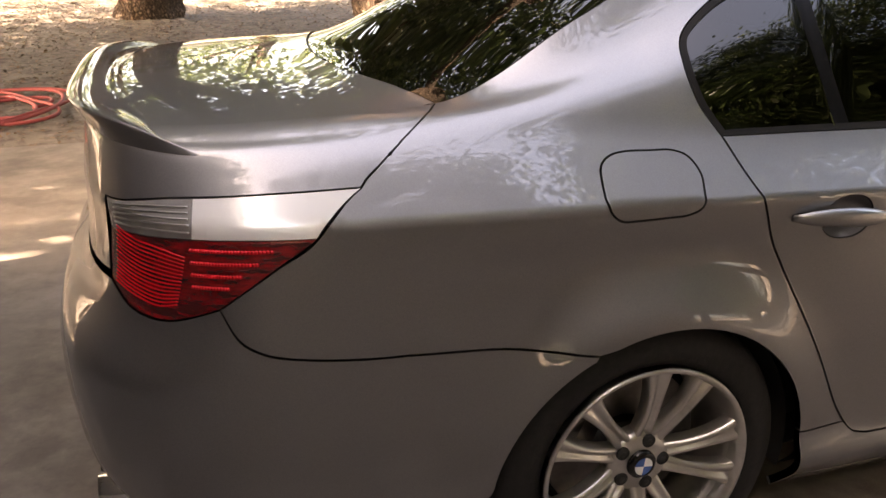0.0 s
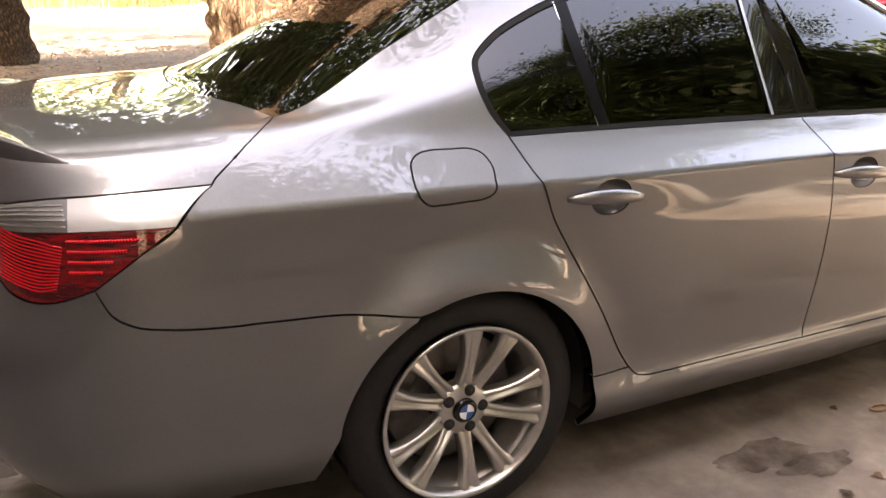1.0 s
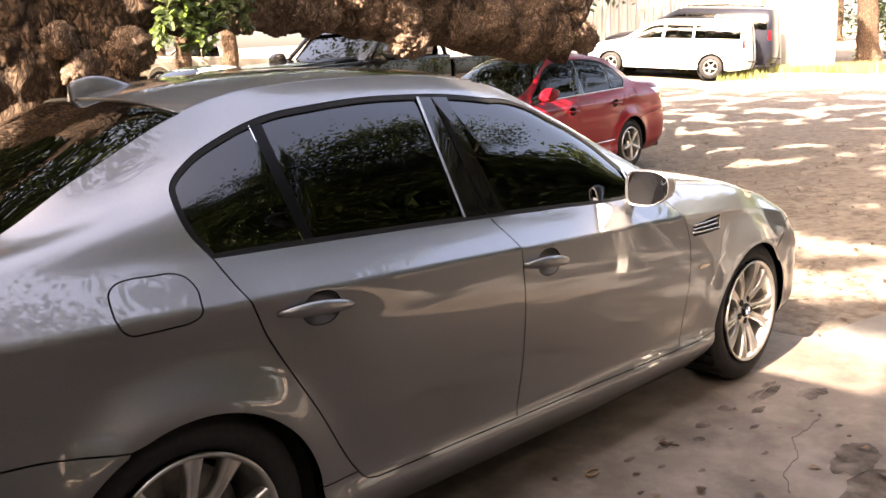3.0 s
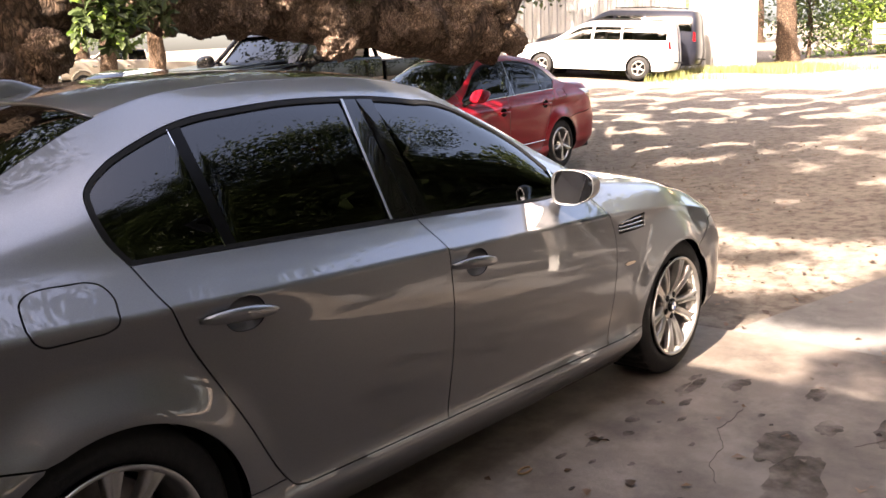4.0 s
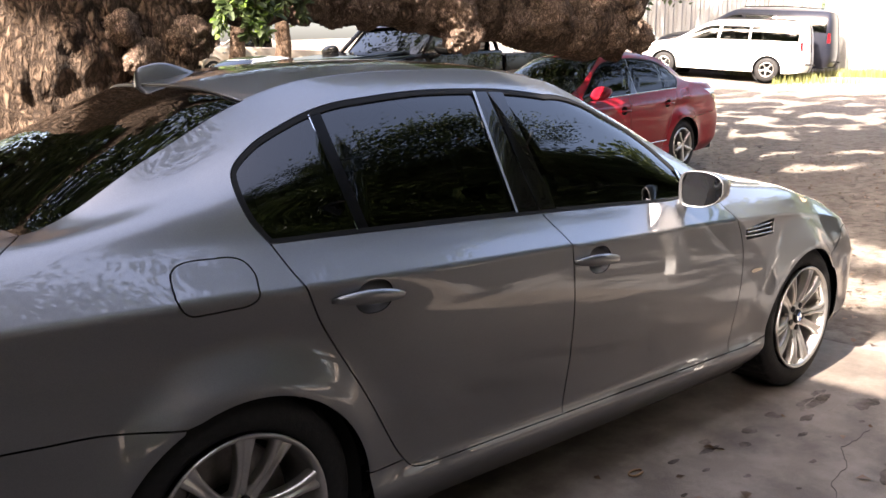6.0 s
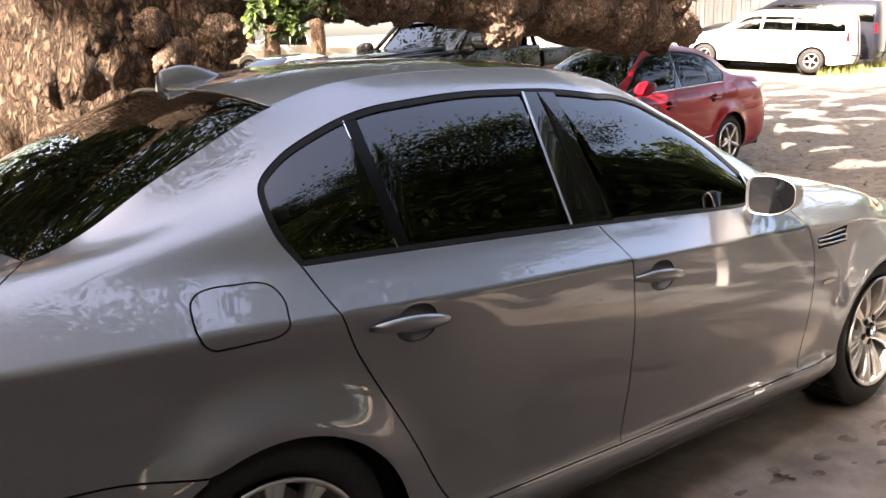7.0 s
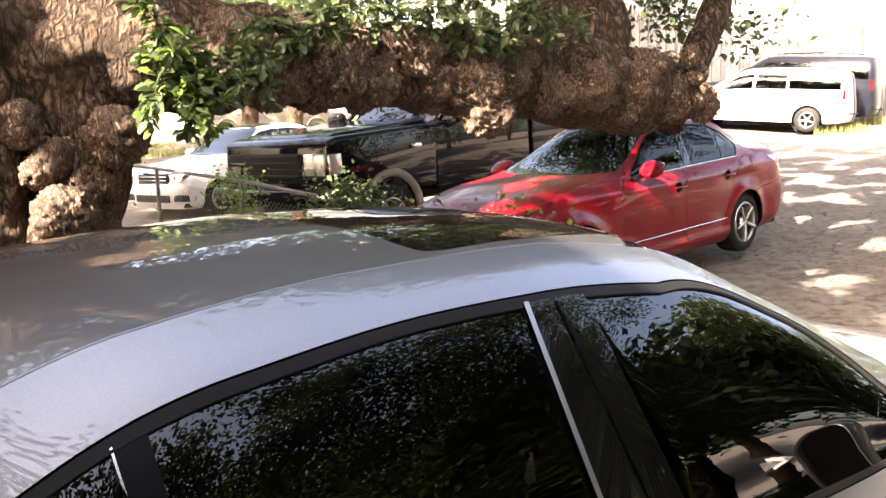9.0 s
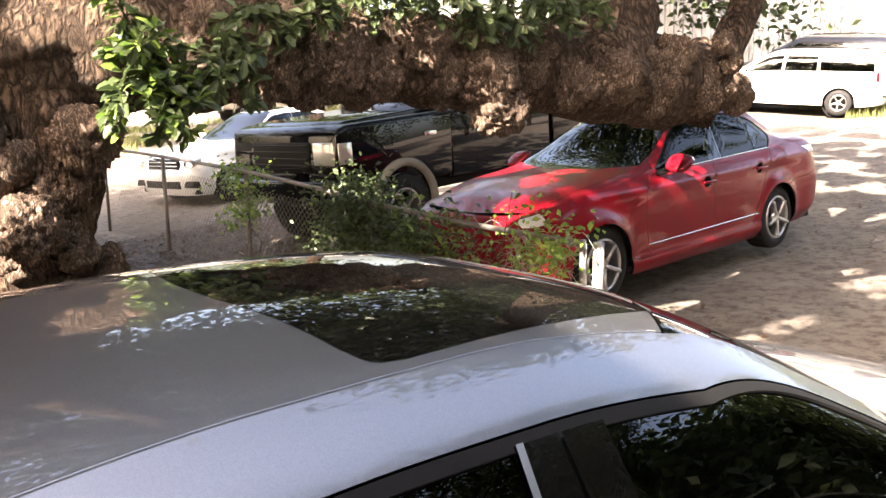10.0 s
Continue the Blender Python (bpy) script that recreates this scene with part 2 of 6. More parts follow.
def sheet(name, outline, surf, mat, parent, holes=(), gap=0.0024, step=0.03, flange=0.018, sink=0.0, mirror=True, label="", tight=None):
    """A panel of a skin: the outline in the skin's own flat coordinates, held back from its neighbours by half a gap,
    with its rim turned in. The other side of the car gets its mirror image."""
    outer = inset(outline, gap)
    base = outline if area(outline) > 0 else outline[::-1]
    if gap > .0005:   # the same true width wherever the skin's coordinates stretch
        shift = np.linalg.norm(surf(outer)[0] - surf(base)[0], axis=1) / (gap * max(SCALE))
        outer = base + (outer - base) / np.clip(shift, .5, 12)[:, None]
    if tight is not None:   # no shut line there: the skin runs on
        hold = tight(base)
        outer[hold] = base[hold]
    rims = [outer] + [inset(h, -gap) for h in holes]
    lo, hi = outer.min(0), outer.max(0)
    gx, gy = np.meshgrid(np.arange(lo[0] + step / 2, hi[0], step), np.arange(lo[1] + step / 2, hi[1], step), indexing="ij")
    P = np.stack([gx.ravel(), gy.ravel()], -1)
    P = P[inside(P, outer)]
    for h in rims[1:]:
        P = P[~inside(P, h)]
    for r in rims:
        P = clear_of(P, r, step * 0.45)
    pts, edges = [], []
    for r in rims:
        k = len(pts)
        pts += [Vector(p) for p in r]
        edges += [(k + i, k + (i + 1) % len(r)) for i in range(len(r))]
    pts += [Vector(p) for p in P]
    v, e, f, ov, oe, of = delaunay_2d_cdt(pts, edges, [], 0, 1e-6)
    V = np.array([tuple(a) for a in v])
    tri = np.array([t for t in f if len(t) == 3])
    C = V[tri].mean(1)
    ok = inside(C, outer)
    for h in rims[1:]:
        ok &= ~inside(C, h)
    tri = tri[ok]
    W, N = surf(V)
    W = W - N * sink
    a, b, c = W[tri[:, 0]], W[tri[:, 1]], W[tri[:, 2]]
    flip = (np.cross(b - a, c - a) * N[tri[:, 0]]).sum(1) < 0
    tri[flip] = tri[flip][:, ::-1]
    faces = [tuple(t) for t in tri]
    verts, norms = list(W), list(N)
    index = {o: i for i, os in enumerate(ov) for o in os}
    rimfrom = len(W)
    if flange:
        k0 = 0
        for r in rims:
            ids = [index.get(k0 + i) for i in range(len(r))]
            k0 += len(r)
            ids = [a for a, b in zip(ids, ids[1:] + ids[:1]) if a is not None and a != b]
            base, m = len(verts), len(ids)
            ring = np.array([W[i] for i in ids])
            along = np.roll(ring, -1, axis=0) - np.roll(ring, 1, axis=0)
            out = np.cross(along, np.array([N[i] for i in ids]))
            out /= np.maximum(np.linalg.norm(out, axis=1), 1e-9)[:, None]
            if r is not rims[0]:
                out = -out
            if area(r) < 0:
                out = -out
            for depth in (0.0, flange):
                for k, i in enumerate(ids):
                    verts.append(W[i] - N[i] * depth)
                    norms.append(out[k])
            for i in range(m):
                j = (i + 1) % m
                faces.append((base + i, base + j, base + m + j, base + m + i))
    verts, norms = np.array(verts), np.array(norms)
    made = []
    for side in ((1, -1) if mirror else (1,)):
        k = np.array(SCALE) * (1, side, 1)
        vv, nn = verts * k, norms / k * (1 if side == 1 else 1)
        nn = nn / np.linalg.norm(nn, axis=1)[:, None]
        ff = faces if side == 1 else [t[::-1] for t in faces]
        ob = raw(name, vv, ff, mat, parent, label)
        me = ob.data
        if flange:
            me.materials.append(EDGE_DARK)
            for p in me.polygons:
                p.material_index = int(p.vertices[0] >= rimfrom)
        me.normals_split_custom_set_from_vertices([tuple(c) for c in nn])
        made.append(ob)
    return made

# The saloon's skin: section lines run along the car (x ahead from the rear axle, w half width, z up)
# and are lofted across; both ends close round in plan as superellipses.
def spline(keys, x):
    """Shape-keeping cubic through (x, value) pairs."""
    ks = np.array(keys, float)
    xs, ys = ks[:, 0], ks[:, 1]
    h, d = np.diff(xs), np.diff(ys) / np.diff(xs)
    m = np.zeros(len(xs))
    for i in range(1, len(xs) - 1):
        if d[i - 1] * d[i] > 0:
            w1, w2 = 2 * h[i] + h[i - 1], h[i] + 2 * h[i - 1]
            m[i] = (w1 + w2) / (w1 / d[i - 1] + w2 / d[i])
    m[0], m[-1] = d[0], d[-1]
    x = np.clip(np.asarray(x, float), xs[0], xs[-1])
    i = np.clip(np.searchsorted(xs, x) - 1, 0, len(h) - 1)
    t = (x - xs[i]) / h[i]
    return ((1 + 2 * t) * (1 - t) ** 2 * ys[i] + t * (1 - t) ** 2 * h[i] * m[i]
            + t * t * (3 - 2 * t) * ys[i + 1] + t * t * (t - 1) * h[i] * m[i + 1])


# each line: half width keys, height keys, x of the rear end, x of the front end
LINES = [
    ([(-.5, .80), (.4, .83), (2.4, .83), (3.2, .80)], [(-1.1, .26), (-.4, .20), (.5, .165), (2.4, .16), (3.7, .19)], -1.06, 3.68),
    ([(-.5, .868), (.4, .905), (1.4, .90), (2.4, .905), (3.2, .86)], [(-1.1, .36), (-.4, .30), (.5, .255), (2.4, .25), (3.7, .28)], -1.125, 3.73),
    ([(-.5, .884), (0, .915), (.45, .898), (1.2, .888), (2.3, .892), (2.89, .91), (3.2, .875)], [(-1.1, .46), (-.4, .42), (.5, .352), (2.4, .34), (3.7, .42)], -1.150, 3.745),
    ([(-.5, .895), (0, .925), (.5, .908), (1.2, .90), (2.2, .903), (2.89, .922), (3.2, .88)], [(-1.1, .645), (-.4, .58), (.5, .55), (2.4, .53), (3.7, .55)], -1.150, 3.74),
    ([(-.5, .893), (0, .921), (.5, .914), (1.2, .908), (2.2, .908), (2.89, .915), (3.2, .87)], [(-1.1, .78), (-.4, .755), (.5, .735), (2.4, .71), (3.7, .63)], -1.075, 3.70),
    ([(-.5, .872), (0, .893), (.5, .902), (1.2, .902), (2.2, .893), (2.89, .876), (3.2, .83)], [(-1.1, .957), (-.6, .944), (0, .93), (.5, .912), (1.2, .899), (2.2, .873), (2.9, .83), (3.7, .69)], -1.06, 3.67),
    ([(-.5, .79), (0, .80), (.2, .806), (1.2, .80), (2.1, .803), (2.89, .80), (3.2, .76)], [(-1.1, 1.035), (-.6, 1.035), (.2, 1.026), (1.2, 1.0), (2.05, .972), (2.9, .90), (3.7, .72)], -1.05, 3.64),
    ([(-.5, .735), (0, .725), (.45, .715), (1.15, .705), (1.7, .72), (2.05, .765), (2.4, .765), (2.89, .755), (3.2, .72)],
     [(-1.1, 1.058), (-.6, 1.07), (-.35, 1.085), (0, 1.13), (.45, 1.205), (1.15, 1.225), (1.7, 1.16), (2.05, 1.04), (2.4, .985), (2.9, .93), (3.7, .74)], -1.045, 3.62),
    ([(-.5, .705), (-.38, .69), (0, .645), (.26, .60), (.6, .561), (1.15, .554), (1.45, .568), (1.8, .645), (2.1, .70), (2.4, .735), (2.89, .725), (3.2, .69)],
     [(-1.1, 1.065), (-.7, 1.079), (-.38, 1.093), (0, 1.19), (.26, 1.298), (.6, 1.383), (1.15, 1.409), (1.45, 1.384), (1.8, 1.25), (2.1, 1.105), (2.4, 1.0), (2.9, .942), (3.7, .745)], -1.042, 3.61),
    ([(-.5, .675), (-.38, .655), (0, .58), (.26, .525), (.5, .475), (.85, .45), (1.15, .45), (1.5, .485), (1.8, .575), (2.1, .655), (2.4, .712), (2.89, .70), (3.2, .67)],
     [(-1.1, 1.07), (-.7, 1.085), (-.38, 1.097), (-.05, 1.245), (.26, 1.383), (.5, 1.440), (.85, 1.467), (1.15, 1.472), (1.5, 1.440), (1.8, 1.304), (2.1, 1.145), (2.4, 1.012), (2.9, .95), (3.7, .75)], -1.04, 3.60),
]
REAR, FRONT, ROUND = -.5, 3.2, 3.6


BEND, SCALE = 5, (1.0, 1.0, 1.0)


def line_at(k, u):
    """A section line at u: 0..1 from the rear's middle round the corner, 1..2 along the side, 2..3 round the front."""
    wk, zk, xr, xf = LINES[k]
    a, b, c = np.clip(u, 0, 1), np.clip(u - 1, 0, 1), np.clip(u - 2, 0, 1)
    x = REAR + (FRONT - REAR) * b
    w = spline(wk, x)
    p = 2 / ROUND
    rear, front = u < 1, u > 2
    ca, sa = np.cos(a * np.pi / 2), np.sin(a * np.pi / 2)
    cc, sc = np.cos(c * np.pi / 2), np.sin(c * np.pi / 2)
    x = np.where(rear, REAR - (REAR - xr) * np.abs(ca) ** p, np.where(front, FRONT + (xf - FRONT) * np.abs(sc) ** p, x))
    w = np.where(rear, w * np.abs(sa) ** p, np.where(front, w * np.abs(cc) ** p, w))
    return np.stack([x, w, spline(zk, x)], -1)


KNOTS = [0, .07, .16, .29, .44, .575, .68, .82, .92, 1.0]


def skin(u, s):
    """The right side's skin at u (0..3 from rear to front) and s (0 sill .. 1 upper edge); y is negative there."""
    u, s = np.atleast_1d(np.asarray(u, float)), np.atleast_1d(np.asarray(s, float))
    L = np.stack([line_at(k, u) for k in range(len(LINES))], 1)
    out = np.zeros((len(u), 3))
    for lo, hi in ((0, BEND), (BEND, len(LINES) - 1)):
        ks = np.array(KNOTS[lo:hi + 1])
        P = L[:, lo:hi + 1]
        d = np.diff(P, axis=1) / np.diff(ks)[None, :, None]
        m = np.zeros_like(P)
        h = np.diff(ks)
        m[:, 1:-1] = (d[:, :-1] * h[None, 1:, None] + d[:, 1:] * h[None, :-1, None]) / (h[1:] + h[:-1])[None, :, None]
        m[:, 0], m[:, -1] = 1.5 * d[:, 0] - .5 * m[:, 1], 1.5 * d[:, -1] - .5 * m[:, -2]
        here = (s <= ks[-1] if lo == 0 else s > ks[0])
        i = np.clip(np.searchsorted(ks, s) - 1, 0, len(h) - 1)
        r = np.arange(len(u))
        t = np.clip((s - ks[i]) / h[i], 0, 1)[:, None]
        hh = h[i][:, None]
        val = ((1 + 2 * t) * (1 - t) ** 2 * P[r, i] + t * (1 - t) ** 2 * hh * m[r, i]
               + t * t * (3 - 2 * t) * P[r, i + 1] + t * t * (t - 1) * hh * m[r, i + 1])
        out[here] = val[here]
    if BEND == 5:   # the wheel arches flare
        for cx, cz in ((.035, .307), (2.92, .295)):
            rho = np.hypot(out[:, 0] - cx, out[:, 2] - cz)
            low = np.clip((out[:, 2] - .2) / .2, 0, 1)
            hollow = np.clip((rho - .367) / .16, 0, 1)
            under = np.clip((.925 - out[:, 2]) / .13, 0, 1)
            out[:, 1] += low * (.008 * np.exp(-(np.maximum(rho - .367, 0) / .06) ** 2)
                                - .042 * hollow ** 2 * (3 - 2 * hollow) * under ** 2 * (3 - 2 * under) * np.exp(-((out[:, 0] - cx) / .40) ** 2))
    out[:, 1] *= -1
    return out


# the middle line of roof, screens, bonnet and boot lid
MID = [(-1.06, 1.085), (-.95, 1.095), (-.6, 1.105), (-.5, 1.112), (-.1, 1.30), (.22, 1.44), (.6, 1.497), (1.0, 1.515), (1.4, 1.499), (1.65, 1.444),
       (2.1, 1.20), (2.47, 1.03), (2.9, .985), (3.3, .90), (3.62, .77)]


def top(x, q):
    """The upper skin at x and q = -1 (right edge) .. 1 (left edge)."""
    x, q = np.atleast_1d(np.asarray(x, float)), np.atleast_1d(np.asarray(q, float))
    _, _, xr, xf = LINES[-1]
    p = ROUND
    e = np.where(x < REAR, (np.clip((REAR - x) / (REAR - xr), 0, 1)), np.where(x > FRONT, np.clip((x - FRONT) / (xf - FRONT), 0, 1), 0))
    w = spline(LINES[-1][0], x) * np.maximum(1 - e ** p, 1e-4) ** (1 / p)
    zt, zm = spline(LINES[-1][1], x), spline(MID, x)
    return np.stack([x, q * w, zt + (zm - zt) * (1 - np.abs(q) ** 3.0)], -1)

# flat coordinates of the side skin: (metres along u, metres along s)
KU, KS = 3.7, 1.5
def side_surf(V, e=0.004):
    u, s = V[:, 0] / KU, V[:, 1] / KS
    p = skin(u, s)
    du = skin(np.clip(u + e, 0, 3), s) - skin(np.clip(u - e, 0, 3), s)
    ds = skin(u, np.clip(s + e, 0, 1)) - skin(u, np.clip(s - e, 0, 1))
    n = np.cross(du, ds)
    n /= np.maximum(np.linalg.norm(n, axis=1), 1e-9)[:, None]
    return p, n


def top_surf(V, e=0.01):
    x = V[:, 0]
    def at(x, y):
        w = -top(x, np.full(len(x), -1.0))[:, 1]
        return top(x, np.clip(y / np.maximum(w, 1e-3), -1, 1))
    p = at(x, V[:, 1])
    dx = at(x + e, V[:, 1]) - at(x - e, V[:, 1])
    dy = at(x, V[:, 1] + e) - at(x, V[:, 1] - e)
    n = np.cross(dx, dy)
    n /= np.maximum(np.linalg.norm(n, axis=1), 1e-9)[:, None]
    return p, n


SS = np.linspace(0, 1, 400)
def on_side(x, z):
    """Flat coordinates of the side skin's point at x and height z."""
    u = 1 + (x - REAR) / (FRONT - REAR)
    zs = skin(np.full(400, u), SS)[:, 2]
    return (u * KU, float(np.interp(z, np.maximum.accumulate(zs), SS)) * KS)


def us(u, s):
    return (u * KU, s * KS)


def side_run(*pts):
    return [on_side(x, z) for x, z in pts]


def edge_run(x0, x1, inward=1.0, n=14):
    """Along the side skin's upper edge."""
    return [us(1 + (x - REAR) / (FRONT - REAR), inward) for x in np.linspace(x0, x1, n)]


def top_edge(x0, x1, side=-1, n=14, inward=0.0):
    return [(x, side * (-top([x], [-1.0])[0][1] - inward)) for x in np.linspace(x0, x1, n)]

# ---------------------------------------------------------------- the grey saloon
def wheel_bm(r_out=0.243):
    """A cast wheel's rim and hub, outer face towards -y."""
    bm = lathe_bm([(r_out - .012, .20), (r_out, .19), (r_out, .175), (r_out - .018, .165), (r_out - .03, .10), (r_out - .032, .03), (r_out - .014, .0),
                   (r_out - .004, -.012), (r_out, -.020), (r_out - .003, -.025), (r_out - .009, -.024), (r_out - .014, -.017), (r_out - .019, -.004),
                   (r_out - .022, .02), (r_out - .04, .10), (r_out - .03, .18), (r_out - .02, .20)], 72)
    hub = lathe_bm([(.0, .012), (.03, .012), (.036, .010), (.05, .012), (.066, .016), (.074, .024), (.076, .05), (.0, .05)], 40)
    me = bpy.data.meshes.new("hub")
    hub.to_mesh(me)
    hub.free()
    bm.from_mesh(me)
    bpy.data.meshes.remove(me)
    bmesh.ops.recalc_face_normals(bm, faces=bm.faces)
    return bm


def spoke_bm(r_out=0.243):
    """One slender spoke along +x, hollow-backed, with a groove down its face."""
    bm = bmesh.new()
    rows = []
    for i in range(13):
        t = i / 12
        r = .045 + (r_out - .017 - .045) * t
        half = .0135 + .003 * t + .015 * t ** 4 + .010 * (1 - t) ** 3
        deep = .022 * (1 - t) ** 1.5 - .013 * t - .007 * math.sin(t * math.pi)
        sec = [(-1, .034), (-.96, .007), (-.74, 0), (-.34, .001), (-.13, .009), (.13, .009), (.34, .001), (.74, 0), (.96, .007), (1, .034)]
        rows.append([bm.verts.new((r, deep + y, o * half)) for o, y in sec])
    for A, B in zip(rows, rows[1:]):
        for j in range(len(A) - 1):
            bm.faces.new((A[j], A[j + 1], B[j + 1], B[j]))
    bmesh.ops.recalc_face_normals(bm, faces=bm.faces)
    return bm


def add_spokes(wheel, bm, n, mat, name="spoke", skew=0.0):
    """Copies one spoke round the hub; all share a mesh."""
    first = part(name, bm, mat, wheel)
    for k in range(n):
        ob = first if k == 0 else new(name, first.data)
        ob.parent = wheel
        ob.matrix_local = pose(0, 0, 0, 0, 360 * (k + .3) / n + (skew if k % 2 else -skew), 0)


def tyre_bm(r=0.34, width=0.27, r_in=0.232):
    """A low tyre with a rounded shoulder and cut tread."""
    w = width
    bm = lathe_bm([(r_in, .02), (r_in + .012, -.004), (r_in + .03, -.014), (r_in + .055, -.012), (r - .016, .004), (r - .006, .016), (r - .001, .03), (r, .06),
                   (r, w - .06), (r - .001, w - .03), (r - .008, w - .014), (r - .03, w + .002), (r_in, w - .02)], 96)
    tread = [f for f in bm.faces if all(v.co.xz.length > r - .008 for v in f.verts)]
    picked = [f for i, f in enumerate(tread) if int((math.atan2(f.calc_center_median().z, f.calc_center_median().x) + math.pi) / (2 * math.pi) * 96 + .5) % 3 == 0]
    if picked:
        bmesh.ops.inset_individual(bm, faces=picked, thickness=.0025, depth=-.006)
    return bm


def build_wheel(x, y, turn, parent, side=1, r=.34):
    """Wheel with its tyre, brake disc, caliper, cap and bolts. side 1: the car's right."""
    m = pose(x, y, r - .002, 0, turn, 0) if side == 1 else pose(x, -y, r - .002, 0, turn, 180)
    w = part("wheel", wheel_bm(), ALLOY, parent, "silver alloy wheel with ten grooved spokes")
    w.matrix_local = m
    add_spokes(w, spoke_bm(), 10, ALLOY, skew=3.5)
    part("tyre", tyre_bm(r), RUBBER, w, "black low-profile tyre")
    part("brake_disc", lathe_bm([(.07, .10), (.18, .10), (.183, .103), (.183, .128), (.18, .131), (.07, .131)], 64), DISC, w, "worn steel brake disc")
    cal = box_bm((.07, .06, .15), (0, 0, 0), .02, 3)
    bmesh.ops.transform(cal, matrix=pose(-.15, .10, .055, 0, 20, 0), verts=cal.verts)
    part("brake_caliper", cal, DISC, w)
    part("wheel_back", lathe_bm([(.0, .16), (.215, .16), (.215, .165), (0, .165)], 32), UNDER, w)
    cap = part("hub_cap", lathe_bm([(0, -.002), (.024, -.002), (.030, 0), (.0335, .004), (.034, .014)], 40), GLOSS_BLACK, w, "round emblem cap")
    for k in range(4):
        bm = bmesh.new()
        ring = [bm.verts.new((0, -.0032, 0))] + [bm.verts.new((.021 * math.cos(math.pi / 2 * (k + i / 8)), -.0032, .021 * math.sin(math.pi / 2 * (k + i / 8)))) for i in range(9)]
        for i in range(8):
            bm.faces.new((ring[0], ring[i + 1], ring[i + 2]))
        part("emblem_quarter", bm, EMBLEM_BLUE if k % 2 else EMBLEM_WHITE, cap)
    for k in range(5):
        a = 2 * math.pi * (k + .12) / 5
        # proud black disc stands for the shade inside the bolt hole
        bm = lathe_bm([(0, .0), (.0135, .0), (.0155, .0018), (.0155, .02)], 18)
        bmesh.ops.translate(bm, vec=(.054 * math.cos(a), .0085, .054 * math.sin(a)), verts=bm.verts)
        part("bolt_hole", bm, UNDER, w)
        bm = lathe_bm([(0, -.0012), (.006, -.0012), (.0075, .0), (.0075, .01)], 6)
        bmesh.ops.translate(bm, vec=(.054 * math.cos(a), .0085, .054 * math.sin(a)), verts=bm.verts)
        part("wheel_bolt", bm, EDGE_DARK, w)
    return w


EMBLEM_BLUE = material("emblem_blue", (0.02, 0.09, 0.3), 0.2, coat=1)
EMBLEM_WHITE = material("emblem_white", (0.8, 0.8, 0.8), 0.2, coat=1)
LAMP_RED = material("red_lamp_lens", (0.42, 0.004, 0.009), 0.2, 0.4, coat=1.0, grain=0.9, scale=22, color2=(0.09, 0.001, 0.003), stretch=(1, 1, 4), bump=0.004, big=0.5, bigscale=9)
LAMP_DARK = material("bright_red_lamp_ribs", (0.72, 0.012, 0.022), 0.25, 0.3)
LAMP_CLEAR = material("clear_lamp_lens", (0.78, 0.77, 0.75), 0.2, 0.2, coat=1.0)
LAMP_SMOKE = material("ribbed_clear_lens", (0.36, 0.35, 0.34), 0.2, 0.35, coat=1.0, grain=.5, scale=18, color2=(.17, .165, .16))
MARKER = material("amber_marker_lens", (0.75, 0.6, 0.42), 0.15, coat=1.0)

saloon = thing("car", "silver-grey four-door saloon with tinted windows, parked on concrete", "car")

ARCH_R, ARCH_F = (.035, .307), (2.92, .295)
ARC = .367


def arch(c, a0, a1, n=18, r=ARC):
    return [on_side(c[0] + r * math.cos(a), c[1] + r * math.sin(a)) for a in np.linspace(radians(a0), radians(a1), n)]


# shut lines and outlines, on the right side
DLO_REAR = side_run((.176, 1.028), (.140, 1.09), (.130, 1.16), (.150, 1.21), (.225, 1.265), (.385, 1.333), (.60, 1.382), (.86, 1.405), (1.158, 1.408), (1.45, 1.384))
DLO_FRONT = DLO_REAR[-1:] + [us(1.606, .955), us(1.655, .935), us(1.692, .875), us(1.710, .80), us(1.700, .70)]
BELT = side_run((.176, 1.028), (.45, 1.022), (.83, 1.011), (1.203, .999), (1.54, .987), (1.98, .974)) + [us(1.700, .70)]
GAP_REAR = side_run((.176, 1.028), (.221, .924), (.321, .72), (.421, .546), (.49, .42), (.535, .352))
GAP_REAR_LOW = side_run((.535, .352), (.56, .326), (.60, .316))
SILL_LINE = side_run((.60, .316), (.9, .313), (1.221, .308))
SILL_LINE_F = side_run((1.221, .308), (1.7, .305), (2.267, .301))
GAP_B = side_run((1.203, .999), (1.24, .931), (1.252, .82), (1.258, .684), (1.249, .48), (1.221, .308))
GAP_F = side_run((2.267, .301), (2.312, .473), (2.33, .618), (2.322, .79), (2.29, .87)) 
GAP_F_TOP = side_run((2.29, .87), (2.25, .93)) + [us(1.728, .72), us(1.722, .80)]
LAMP_EDGE = [us(.986, .625), us(.937, .556), us(.881, .525), us(.763, .469)]
BUMP_GAP = [us(.763, .469), us(.804, .425), us(.861, .398), us(.927, .386), us(1.001, .377), us(1.050, .371), us(1.100, .353)]
LID_GAP = [us(*p) for p in ((1.033, 1.0), (1.0275, .925), (1.02, .8399), (1.01, .7477), (1.004, .7077), (1.001, .6928), (1.0, .6884), (.9998, .6814), (.9995, .677), (.999, .6722), (.998, .6654), (.997, .6602),
                           (.995, .6522), (.99, .6376), (.986, .625))]


def pairs(run):
    """A run cut at each of its points, to keep them all."""
    return list(zip(run, run[1:]))


